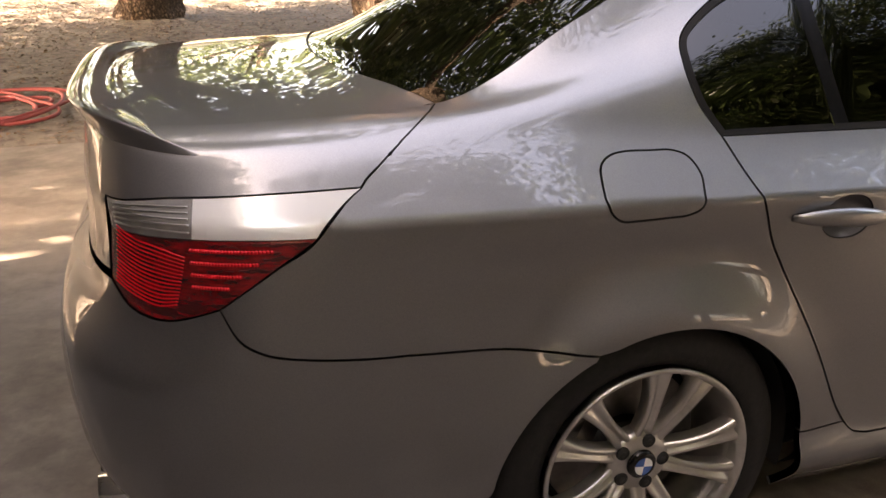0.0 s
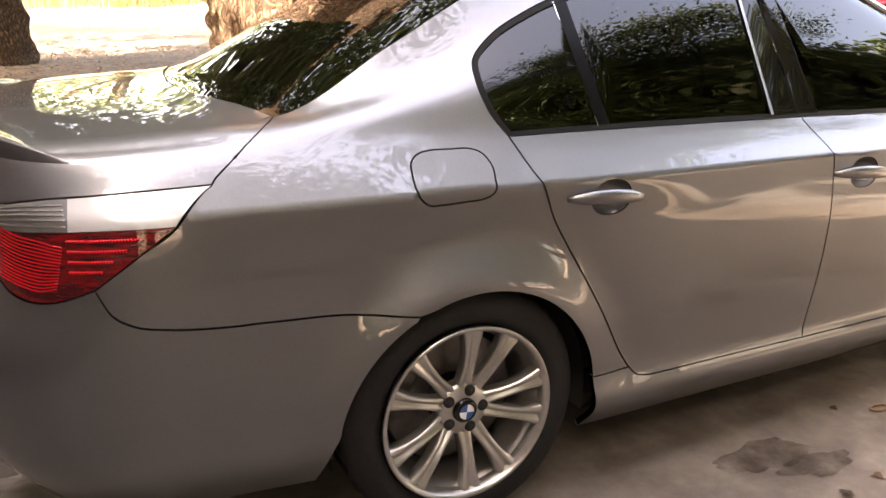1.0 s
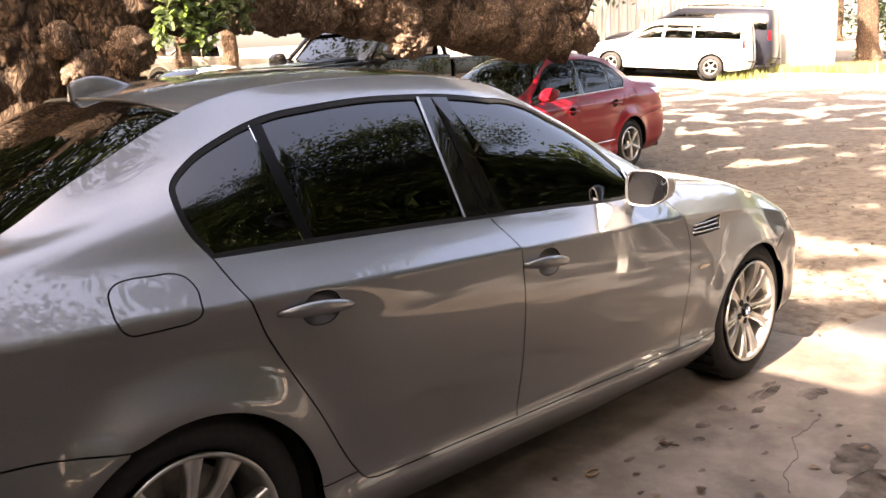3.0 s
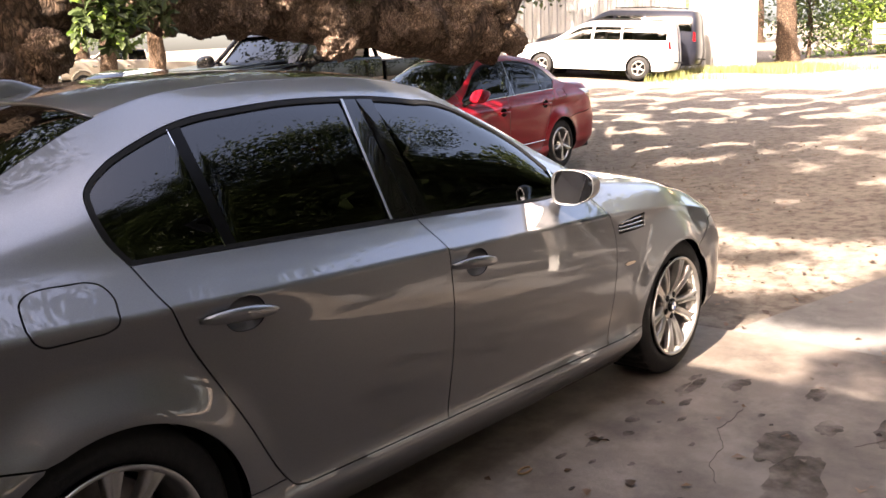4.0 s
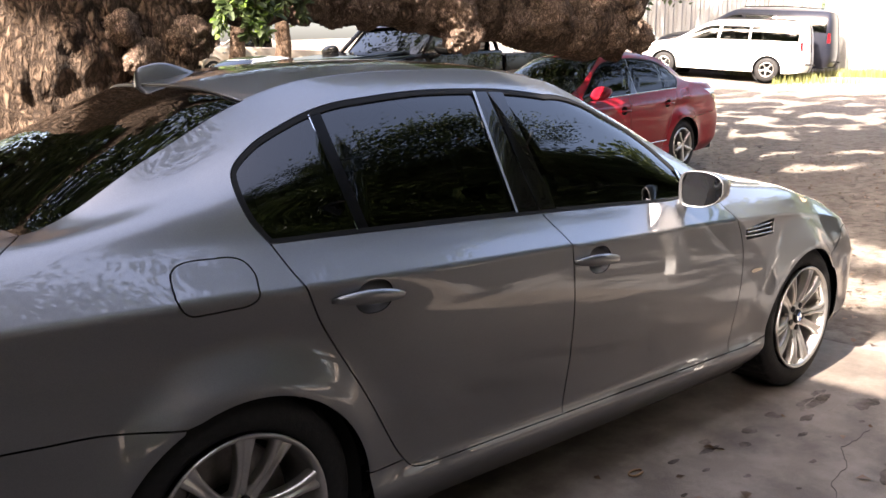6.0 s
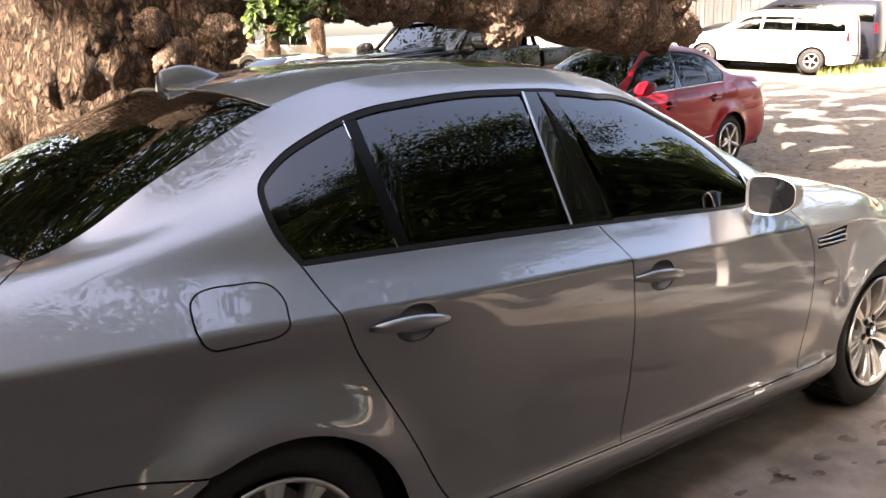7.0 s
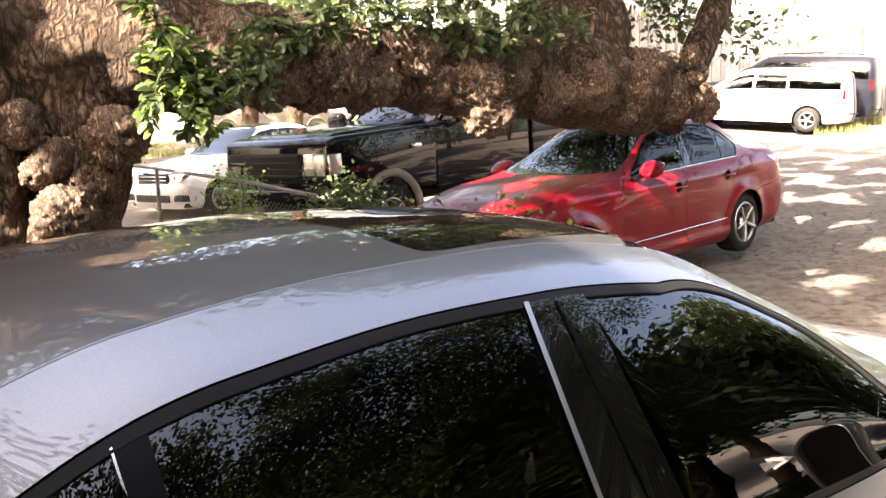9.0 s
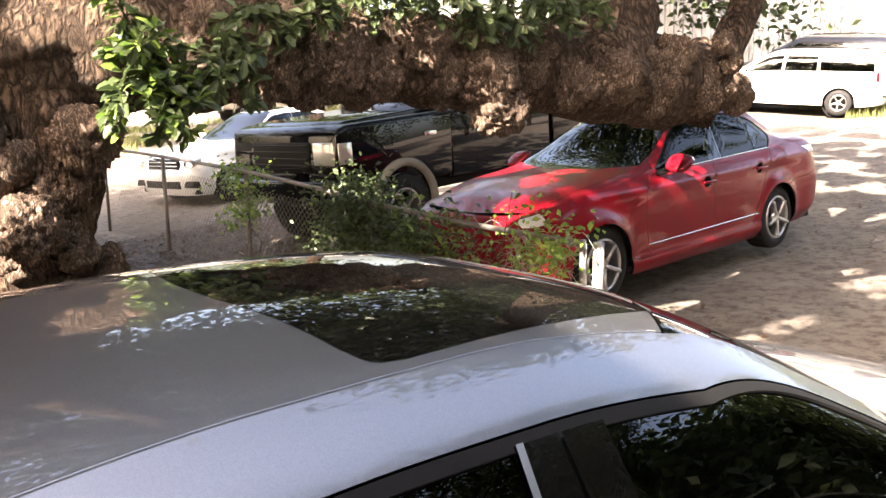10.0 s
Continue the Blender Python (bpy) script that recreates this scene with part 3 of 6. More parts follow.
a_in = math.degrees(math.atan2(.640 - ARCH_R[1], -.118 - ARCH_R[0]))
ARCH_TOP = [us(1.100, .353)] + arch(ARCH_R, a_in - 4, 8)
ROCKER_R = [ARCH_TOP[-1]] + side_run((.47, .352), (.535, .352))

fuel = loop([us(1.104, .585), us(1.105, .615), us(1.107, .638), us(1.113, .655), us(1.122, .662), us(1.138, .662), us(1.150, .661), us(1.158, .650),
             us(1.1625, .620), us(1.161, .590), us(1.1585, .566), us(1.151, .556), us(1.138, .5535), us(1.122, .552), us(1.112, .553), us(1.106, .566), us(1.104, .585)], step=.008)


def bowl_outline(x, z, sx=1.0):
    return loop([on_side(x + sx * .060 * math.copysign(abs(math.cos(a)) ** .85, math.cos(a)), z - .006 + .046 * math.sin(a)) for a in np.linspace(0, 2 * math.pi, 17)], step=.008)


BOWL_R, BOWL_F = bowl_outline(.435, .868), bowl_outline(1.388, .835)
VENT = loop([on_side(*p) for p in ((2.362, .776), (2.362, .814))], [on_side(*p) for p in ((2.362, .814), (2.50, .828), (2.635, .832))], [on_side(*p) for p in ((2.635, .832), (2.618, .772))],
            [on_side(*p) for p in ((2.618, .772), (2.50, .772), (2.362, .776))], step=.01)

FIRST = saloon


def sedan_body(car, paint, fine=1.0, tint=GLASS):
    """All the outer panels, glass and lamps of a four-door saloon."""
    saloon, PAINT = car, paint
    quarter = loop(LAMP_EDGE, BUMP_GAP, ARCH_TOP, ROCKER_R, GAP_REAR[::-1], DLO_REAR, DLO_FRONT, [us(1.700, .70), us(1.722, .80)], [us(1.722, .80), us(1.735, 1.0)], edge_run(2.22, -.378, 1.0, 40), *pairs(LID_GAP))
    sheet("body_side", quarter, side_surf, PAINT, saloon, holes=[fuel], step=.028 * fine, tight=lambda P: (P[:, 1] > .9995 * KS) & (P[:, 0] > 1.207 * KU) & (P[:, 0] < 1.53 * KU))
    sheet("fuel_flap", fuel, side_surf, PAINT, saloon, step=.02 * fine)
    sheet("rear_door", loop(GAP_REAR, GAP_REAR_LOW, SILL_LINE, GAP_B[::-1], BELT[3::-1]), side_surf, PAINT, saloon, holes=[BOWL_R], step=.028 * fine)
    sheet("front_door", loop(GAP_B, SILL_LINE_F, GAP_F, GAP_F_TOP, [us(1.722, .80), us(1.700, .70)], BELT[:2:-1]), side_surf, PAINT, saloon, holes=[BOWL_F], step=.028 * fine)
    BUMP_F = [us(2.03, .40), us(2.10, .50), us(2.20, .53)]
    ARCH_FT = arch(ARCH_F, 176, 52)
    fender = loop([GAP_F[0]] + [on_side(2.42, .30)] + [ARCH_FT[0]], ARCH_FT, [ARCH_FT[-1]] + BUMP_F, [us(2.20, .53), us(2.23, .62), us(2.20, 1.0)], [us(u, 1.0) for u in np.linspace(2.20, 1.735, 24)],
                  [us(1.735, 1.0), us(1.722, .80)], GAP_F_TOP[::-1], GAP_F[::-1])
    sheet("front_wing", fender, side_surf, PAINT, saloon, holes=[VENT] if car is FIRST else [], step=.028 * fine)
    skirt = loop([us(1.2445, .0), us(1.80, .0)], [us(1.80, .0), us(1.82, .08), ARCH_FT[0]], [ARCH_FT[0]] + [on_side(2.42, .30), GAP_F[0]], SILL_LINE_F[::-1], SILL_LINE[::-1], GAP_REAR_LOW[::-1], ROCKER_R[::-1],
                 [ROCKER_R[0], us(1.2455, .07), us(1.2445, 0)])
    sheet("side_skirt", skirt, side_surf, PAINT, saloon, step=.028 * fine, gap=.0015)
    rear_bumper = loop([us(.00002, 0), us(1.035, 0)], [us(1.035, 0), us(1.041, .08)] + arch(ARCH_R, 172, a_in + 3), BUMP_GAP[::-1], [us(.763, .469), us(.63, .443), us(.50, .445), us(.40, .47)],
                       [us(.40, .47), us(.2, .46), us(.00002, .46)], [us(.00002, .46), us(.00002, 0)])
    sheet("rear_bumper", rear_bumper, side_surf, PAINT, saloon, step=.028 * fine)
    front_bumper = loop(arch(ARCH_F, 50, 4) + [us(2.045, .0)], [us(2.045, 0), us(2.99998, 0)], [us(2.99998, 0), us(2.99998, .56)], [us(2.99998, .56), us(2.5, .55), us(2.20, .53)], BUMP_F[::-1] + [ARCH_FT[-1]])
    sheet("front_bumper", front_bumper, side_surf, PAINT, saloon, step=.03 * fine)
    # nose between bumper and bonnet, with its headlamp
    head = loop([us(2.24, .57), us(2.42, .565), us(2.56, .575)], [us(2.56, .575), us(2.58, .66), us(2.54, .76)], [us(2.54, .76), us(2.40, .80), us(2.27, .82)], [us(2.27, .82), us(2.23, .70), us(2.24, .57)])
    nose = loop([us(2.20, .53), us(2.5, .55), us(2.99998, .56)], [us(2.99998, .56), us(2.99998, 1.0)], [us(u, 1.0) for u in np.r_[2.99998, 2.994, 2.98, np.linspace(2.95, 2.20, 20)]], [us(2.20, 1.0), us(2.23, .62), us(2.20, .53)])
    sheet("nose_panel", nose, side_surf, PAINT, saloon, holes=[head], step=.03 * fine)
    sheet("headlamp", head, side_surf, LAMP_CLEAR, saloon, step=.03 * fine, sink=.003)
    lamp_top = [us(.40, .585), us(.453, .588), us(.655, .612), us(.861, .622), us(.986, .625)]
    lid_side = loop(lamp_top, *pairs(LID_GAP[::-1]), [us(u, 1.0) for u in np.r_[np.linspace(1.033, .05, 40), .02, .006, .00002]], [us(.00002, 1.0), us(.00002, .47)], [us(.00002, .47), us(.2, .47), us(.395, .48)], [us(.395, .48), us(.395, .53), us(.40, .585)])
    sheet("boot_lid_edge", lid_side, side_surf, PAINT, saloon, step=.025 * fine, tight=lambda P: (P[:, 1] > .9995 * KS) & (P[:, 0] < 1.028 * KU))
    # rear lamp: a clear band over the ribbed red lens
    split = [us(.415, .545), us(.655, .555), us(.80, .558), us(.937, .558)]
    seam = [us(.715, .6155), us(.705, .5565)]
    sheet("lamp_clear_lens", loop(lamp_top[:3] + seam[:1], seam, [seam[1]] + split[1::-1], [us(.415, .545), us(.40, .585)]), side_surf, LAMP_SMOKE, saloon, gap=.0006, step=.02 * fine, sink=.002, label="clear ribbed band of the rear lamp")
    # white base colour stands in for the bright reflection at the lamp's end
    sheet("lamp_clear_lens", loop(seam[:1] + lamp_top[3:], [us(.986, .625), us(.937, .558)], split[:1:-1] + seam[1:], seam[::-1]), side_surf, LAMP_CLEAR, saloon, gap=.0006, step=.02 * fine, sink=.002, label="clear end of the rear lamp, its bright reflection put in as white")
    sheet("lamp_red_lens", loop(split, LAMP_EDGE[1:], [us(.763, .469), us(.63, .443), us(.50, .445), us(.40, .47)], [us(.40, .47), us(.40, .51), us(.415, .545)]), side_surf, LAMP_RED, saloon, gap=.0012, step=.02 * fine, sink=.002, label="red ribbed rear lamp lens")
    sheet("lamp_seal", loop(lamp_top, LAMP_EDGE, [us(.763, .469), us(.63, .443), us(.50, .445), us(.40, .47)], [us(.40, .47), us(.395, .53), us(.40, .585)]), side_surf, SEAL, saloon, gap=.001, step=.03 * fine, sink=.008, flange=0)

    # glass house
    def glass_sheet(name, outline, mat=tint, sink=.006, gap=.0, **kw):
        return sheet(name, outline, side_surf, mat, saloon, gap=gap, step=.035 * fine, flange=0, sink=sink, **kw)


    dlo = loop(DLO_REAR, DLO_FRONT, BELT[::-1])
    inner = inset(dlo, .015)
    sheet("window_seal", dlo, side_surf, SEAL, saloon, holes=[inset(inner, .002)], gap=.001, step=.02 * fine, sink=.001, flange=.012, label="black rubber window surround")
    def cut(poly, lo, hi):
        """Keeps the outline between two leaning lines, each given by its x at the belt and at the rail."""
        def clip(P, f):
            out = []
            for a, b in zip(P, np.roll(P, -1, axis=0)):
                fa, fb = f(a), f(b)
                if fa >= 0:
                    out.append(a)
                if (fa >= 0) != (fb >= 0):
                    out.append(a + (b - a) * fa / (fa - fb))
            return np.array(out)
        def lean(x0, x1):
            A, B = np.array(on_side(x0, 1.0)), np.array(us(1 + (x1 - REAR) / (FRONT - REAR), .985))
            return lambda p: p[0] - (A[0] + (B[0] - A[0]) * (p[1] - A[1]) / (B[1] - A[1]))
        if lo:
            poly = clip(poly, lean(*lo))
        if hi:
            g = lean(*hi)
            poly = clip(poly, lambda p: -g(p))
        return poly


    pane = inset(inner, -.004)
    glass_sheet("quarter_window", cut(pane, None, (.462, .440)), label="dark tinted quarter window")
    glass_sheet("rear_side_window", cut(pane, (.490, .470), (1.080, 1.105)), label="dark tinted rear side window")
    glass_sheet("front_side_window", cut(pane, (1.275, 1.225), None), label="dark tinted front side window")
    if car is FIRST:
        glass_sheet("sail_panel", cut(pane, (2.070, 2.062), None), GLOSS_BLACK, .001, label="gloss black corner panel of the front window")
        sheet("sail_strip", cut(pane, (2.058, 2.050), (2.070, 2.062)), side_surf, CHROME, saloon, gap=.0, step=.03, sink=-.003, flange=.006, label="bright metal strip")
    glass_sheet("window_divider", cut(pane, (.455, .433), (.497, .477)), DIVIDER, .002, label="gloss black window divider")
    glass_sheet("divider_strip", cut(pane, (.4545, .4325), (.4575, .4355)), CHROME, .0005)
    glass_sheet("pillar_trim", cut(pane, (1.093, 1.118), (1.198, 1.158)), GLOSS_BLACK, .0, label="gloss black centre pillar trim")
    glass_sheet("pillar_trim", cut(pane, (1.204, 1.164), (1.282, 1.232)), GLOSS_BLACK, .0)
    sheet("pillar_strip", cut(pane, (1.081, 1.106), (1.092, 1.117)), side_surf, SATIN, saloon, gap=.0, step=.03 * fine, sink=-.004, flange=.006, label="bright metal pillar strip")

    # roof, screens, bonnet and lid
    def across(x_edge, x_mid, n=22, k=2.0):
        """A line across the car, bowed between its edges and its middle."""
        out = []
        for q in np.linspace(-1, 1, n):
            x = x_mid + (x_edge - x_mid) * abs(q) ** k
            out.append((x, q * -top([x], [-1.0])[0][1]))
        return out


    LID_FRONT, ROOF_REAR, ROOF_FRONT, HOOD_REAR = across(-.378, -.50), across(.258, .185), across(1.47, 1.66), across(2.30, 2.52)
    def closed_top(rear, front):
        left0, left1 = rear[-1], front[-1]
        return loop(rear, top_edge(left0[0], left1[0], 1, 30), front[::-1], top_edge(front[0][0], rear[0][0], -1, 30))


    sun_x0, sun_x1 = 0.998, 1.562
    SUNROOF = loop([(sun_x0 + .06, -.424), (sun_x0 + .018, -.414), (sun_x0, -.37)], [(sun_x0, -.37), (sun_x0 - .04, 0), (sun_x0, .37)], [(sun_x0, .37), (sun_x0 + .018, .414), (sun_x0 + .06, .424)],
                   [(sun_x0 + .06, .424), (sun_x1 - .06, .408)], [(sun_x1 - .06, .408), (sun_x1 - .012, .395), (sun_x1 + .004, .35)], [(sun_x1 + .004, .35), (sun_x1 + .035, 0), (sun_x1 + .004, -.35)],
                   [(sun_x1 + .004, -.35), (sun_x1 - .012, -.395), (sun_x1 - .06, -.408)], [(sun_x1 - .06, -.408), (sun_x0 + .06, -.424)])
    sheet("roof_panel", closed_top(ROOF_REAR, ROOF_FRONT), top_surf, PAINT, saloon, holes=[SUNROOF], step=.035 * fine, mirror=False, gap=.0015, tight=lambda P: (np.abs(P[:, 1]) > .43) & (P[:, 0] > .265) & (P[:, 0] < 1.465))
    sheet("sunroof", SUNROOF, top_surf, GLOSS_BLACK, saloon, step=.035 * fine, mirror=False, gap=.003, sink=.0015, label="black glass sunroof, closed")
    sheet("rear_screen", closed_top(LID_FRONT, ROOF_REAR), top_surf, GLASS, saloon, step=.035 * fine, mirror=False, gap=.006, flange=0, sink=.004, label="dark tinted rear screen")
    rs = closed_top(LID_FRONT, ROOF_REAR)
    sheet("screen_seal", rs, top_surf, SEAL, saloon, holes=[inset(rs, .035)], step=.03 * fine, mirror=False, gap=.001, flange=.01, sink=.0055)
    sheet("windscreen", closed_top(ROOF_FRONT, HOOD_REAR), top_surf, GLASS, saloon, step=.035 * fine, mirror=False, gap=.006, flange=0, sink=.004)
    sheet("bonnet", closed_top(HOOD_REAR, across(3.50, 3.585)), top_surf, PAINT, saloon, step=.035 * fine, mirror=False)
    sheet("boot_lid", closed_top(across(-1.0, -1.035), LID_FRONT), top_surf, PAINT, saloon, step=.03 * fine, mirror=False, flange=.006, tight=lambda P: P[:, 0] < -.40 - .12 * (1 - np.minimum(1, np.abs(P[:, 1]) / .64)))

    # dark inner shell behind all gaps
    nu, ns = 150, 24
    uu, ss = np.meshgrid(np.linspace(.02, 2.98, nu), np.linspace(0, .56, ns), indexing="ij")
    V = np.stack([uu.ravel() * KU, ss.ravel() * KS], -1)
    P, N = side_surf(V)
    P = P - N * .045
    keep = lambda p: min((p[0] - ARCH_R[0]) ** 2 + (p[2] - ARCH_R[1]) ** 2, (p[0] - ARCH_F[0]) ** 2 + (p[2] - ARCH_F[1]) ** 2) > (ARC + .02) ** 2
    faces = [(i * ns + j, (i + 1) * ns + j, (i + 1) * ns + j + 1, i * ns + j + 1) for i in range(nu - 1) for j in range(ns - 1)]
    faces = [f for f in faces if all(keep(P[v]) for v in f)]
    raw("inner_shell", P * np.array(SCALE), faces, UNDER, saloon)
    raw("inner_shell", P * np.array(SCALE) * (1, -1, 1), [f[::-1] for f in faces], UNDER, saloon)
    for cx, cz in (ARCH_R, ARCH_F):
        for sgn in (1, -1):
            bm = bmesh.new()
            rows = [[bm.verts.new((cx + (ARC + .012) * math.cos(a), sgn * y, cz + (ARC + .012) * math.sin(a))) for a in np.linspace(radians(-12), radians(192), 40)] for y in (-.845, -.78, -.6)]
            for A, B in zip(rows, rows[1:]):
                for j in range(39):
                    bm.faces.new((A[j], A[j + 1], B[j + 1], B[j]))
            bm.faces.new(rows[-1])
            bmesh.ops.scale(bm, vec=SCALE, verts=bm.verts)
            part("wheel_housing", bm, UNDER, saloon)
    part("underside", box_bm((4.3, 1.52, .08), (1.32, 0, .25), .02), UNDER, saloon)



sedan_body(saloon, PAINT)
for x, turn in ((.015, 8), (2.895, 20)):
    build_wheel(x, -.888, turn, saloon)
    build_wheel(x, -.888, turn, saloon, -1)


# door handles in their bowls
def handle(x, z, parent, mirror):
    sy = -1 if not mirror else 1
    y = skin([1 + (x - REAR) / (FRONT - REAR)], [0.53])[0][1]
    bm = bmesh.new()
    rows, n = [], 18
    for i in range(n + 1):
        t = i / n
        px = x - .122 + .244 * t
        prof = math.sin(math.pi * min(max(t, .02), .98)) ** .42
        hz, hy = .0205 * prof, .0135 * prof
        bow = .026 * math.sin(math.pi * t) ** .7
        zz = z + .008 * math.sin(math.pi * t) - .018 * (t - .5)
        rows.append([bm.verts.new((px, sy * (abs(y) + bow + hy * math.sin(a)), zz + hz * math.cos(a))) for a in np.linspace(0, 2 * math.pi, 14, endpoint=False)])
    for A, B in zip(rows, rows[1:]):
        for j in range(14):
            bm.faces.new((A[j], A[(j + 1) % 14], B[(j + 1) % 14], B[j]))
    bm.faces.new(rows[0])
    bm.faces.new(rows[-1])
    bmesh.ops.recalc_face_normals(bm, faces=bm.faces)
    return part("door_handle", bm, PAINT, parent, "body-coloured pull handle")


def bowl(outline, parent):
    """The hollow behind a handle."""
    c = outline.mean(0)
    rings = [c + (outline - c) * k for k in (1.0, .93, .75, .45, .12)]
    deep = [.003, .016, .032, .040, .042]
    verts, faces = [], []
    n = len(outline)
    for r, d in zip(rings, deep):
        p, nn = side_surf(r)
        verts += list(p - nn * d)
    for i in range(len(rings) - 1):
        for j in range(n):
            faces.append((i * n + j, i * n + (j + 1) % n, (i + 1) * n + (j + 1) % n, (i + 1) * n + j))
    faces.append([4 * n + j for j in range(n)])
    v = np.array(verts)
    raw("handle_bowl", v, faces, PAINT, parent)
    raw("handle_bowl", v * (1, -1, 1), [f[::-1] for f in faces], PAINT, parent)


bowl(BOWL_R, saloon)
bowl(BOWL_F, saloon)
for m in (False, True):
    handle(.420, .862, saloon, m)
    handle(1.376, .828, saloon, m)

# ---------------------------------------------------------------- ground
def patchy(name, colors, scales, rough=0.9, bump=0.01, bumpscale=60, spec=0.3):
    """Ground made of several earths: broad patches, mottling and grit."""
    m = bpy.data.materials.new(name)
    m.use_nodes = True
    n, l = m.node_tree.nodes, m.node_tree.links
    b = n["Principled BSDF"]
    b.inputs["Roughness"].default_value, b.inputs["Specular IOR Level"].default_value = rough, spec
    co = n.new("ShaderNodeTexCoord")
    last = None
    for i, (c, sc) in enumerate(zip(colors, [None] + list(scales))):
        if i == 0:
            last = n.new("ShaderNodeRGB").outputs[0]
            last.default_value = (*c, 1)
            continue
        tx = n.new("ShaderNodeTexNoise")
        tx.inputs["Scale"].default_value, tx.inputs["Detail"].default_value, tx.inputs["Roughness"].default_value = sc, 8, 0.68
        l.new(co.outputs["Object"], tx.inputs["Vector"])
        rg = n.new("ShaderNodeMapRange")
        rg.inputs["From Min"].default_value, rg.inputs["From Max"].default_value = 0.45, 0.66
        l.new(tx.outputs["Fac"], rg.inputs["Value"])
        mx = n.new("ShaderNodeMix")
        mx.data_type = "RGBA"
        mx.inputs[7].default_value = (*c, 1)
        l.new(rg.outputs[0], mx.inputs[0])
        l.new(last, mx.inputs[6])
        last = mx.outputs[2]
    l.new(last, b.inputs["Base Color"])
    bt = n.new("ShaderNodeTexNoise")
    bt.inputs["Scale"].default_value, bt.inputs["Detail"].default_value, bt.inputs["Roughness"].default_value = bumpscale, 6, 0.7
    l.new(co.outputs["Object"], bt.inputs["Vector"])
    bp = n.new("ShaderNodeBump")
    bp.inputs["Distance"].default_value = bump
    l.new(bt.outputs["Fac"], bp.inputs["Height"])
    l.new(bp.outputs[0], b.inputs["Normal"])
    return m


CONCRETE = patchy("stained_concrete", [(0.155, 0.128, 0.104), (0.105, 0.084, 0.066), (0.19, 0.162, 0.134), (0.068, 0.053, 0.041)], (0.9, 5.0, 2.3), 0.7, 0.002, 90, 0.4)
DAMP = patchy("damp_oily_concrete", [(0.045, 0.033, 0.024), (0.075, 0.056, 0.042)], (9.0,), 0.8, 0.002, 90, 0.15)
dn, dl = DAMP.node_tree.nodes, DAMP.node_tree.links
dco, dtx, drg, dtr, dmx = dn.new("ShaderNodeTexCoord"), dn.new("ShaderNodeTexNoise"), dn.new("ShaderNodeMapRange"), dn.new("ShaderNodeBsdfTransparent"), dn.new("ShaderNodeMixShader")
dtx.inputs["Scale"].default_value, dtx.inputs["Detail"].default_value, dtx.inputs["Roughness"].default_value = 9, 8, .6
drg.inputs["From Min"].default_value, drg.inputs["From Max"].default_value, drg.inputs["To Min"].default_value, drg.inputs["To Max"].default_value = 0.36, 0.66, 0.1, 0.72
dl.new(dco.outputs["Object"], dtx.inputs["Vector"])
dl.new(dtx.outputs["Fac"], drg.inputs["Value"])
dl.new(drg.outputs[0], dmx.inputs[0])
dl.new(dtr.outputs[0], dmx.inputs[1])
dl.new(dn["Principled BSDF"].outputs[0], dmx.inputs[2])
dl.new(dmx.outputs[0], dn["Material Output"].inputs["Surface"])
DIRT = patchy("dry_gravel_dirt", [(0.165, 0.142, 0.118), (0.115, 0.096, 0.078), (0.195, 0.17, 0.142), (0.070, 0.056, 0.044)], (0.35, 2.2, 9.0), 0.95, 0.008, 55, 0.2)


def rise(x, y):
    """The yard climbs gently away from the slab."""
    return .052 * np.maximum(0, x - 3.9) + .03 * np.maximum(0, y - 4.3) + .022 * np.clip(x - 17, 0, 8) + .07 * np.clip(y - 10.5, 0, 4) * np.clip((x - 17) / 3, 0, 1)


def ground_z(x, y):
    return float(rise(x, y)) - .03


xs = np.concatenate([np.linspace(-70, -6, 20), np.linspace(-5.5, 16, 150), np.linspace(16.5, 40, 40), np.linspace(44, 160, 16)])
ys = np.concatenate([np.linspace(-90, -8, 18), np.linspace(-7.5, 14, 150), np.linspace(14.5, 40, 40), np.linspace(44, 160, 14)])
X, Y = np.meshgrid(xs, ys, indexing="ij")
Z = rise(X, Y) - .03
for i in range(X.shape[0]):
    for j in range(X.shape[1]):
        if not (-9 < X[i, j] < 3.9 and -9 < Y[i, j] < 4.3):
            far = min(1, max(0, X[i, j] - 3.9) / 2 + max(0, Y[i, j] - 4.3) / 2)
            Z[i, j] += .05 * noise.noise((X[i, j] * .35, Y[i, j] * .35, 0)) * far + .014 * noise.noise((X[i, j] * 2.1, Y[i, j] * 2.1, 3))
n = len(ys)
F = [(i * n + j, (i + 1) * n + j, (i + 1) * n + j + 1, i * n + j + 1) for i in range(len(xs) - 1) for j in range(n - 1)]
raw("ground", np.stack([X.ravel(), Y.ravel(), Z.ravel()], -1), F, DIRT, None, "dry gravel and dirt yard strewn with leaf litter", kind="structure")
slab = part("pavement", box_bm((12.7, 11.2, .3), (-2.62, -1.4, -.15), .012, 2), CONCRETE, None, "stained concrete slab with a worn edge", kind="structure")


GREY_SLAB = patchy("weathered_grey_concrete", [(0.12, 0.115, 0.11), (0.08, 0.076, 0.072), (0.15, 0.143, 0.135)], (1.6, 6.0), 0.85, 0.003, 80, 0.3)
ap = bmesh.new()
ring = [ap.verts.new((x, y, .052 * (x - 3.9) + dz)) for dz in (-.10, -.012) for x, y in ((3.735, -.80), (8.6, -2.15), (8.6, -6.9), (3.735, -6.9))]
ap.faces.new(ring[4:])
ap.faces.new(ring[3::-1])
for i in range(4):
    ap.faces.new((ring[i], ring[(i + 1) % 4], ring[4 + (i + 1) % 4], ring[4 + i]))
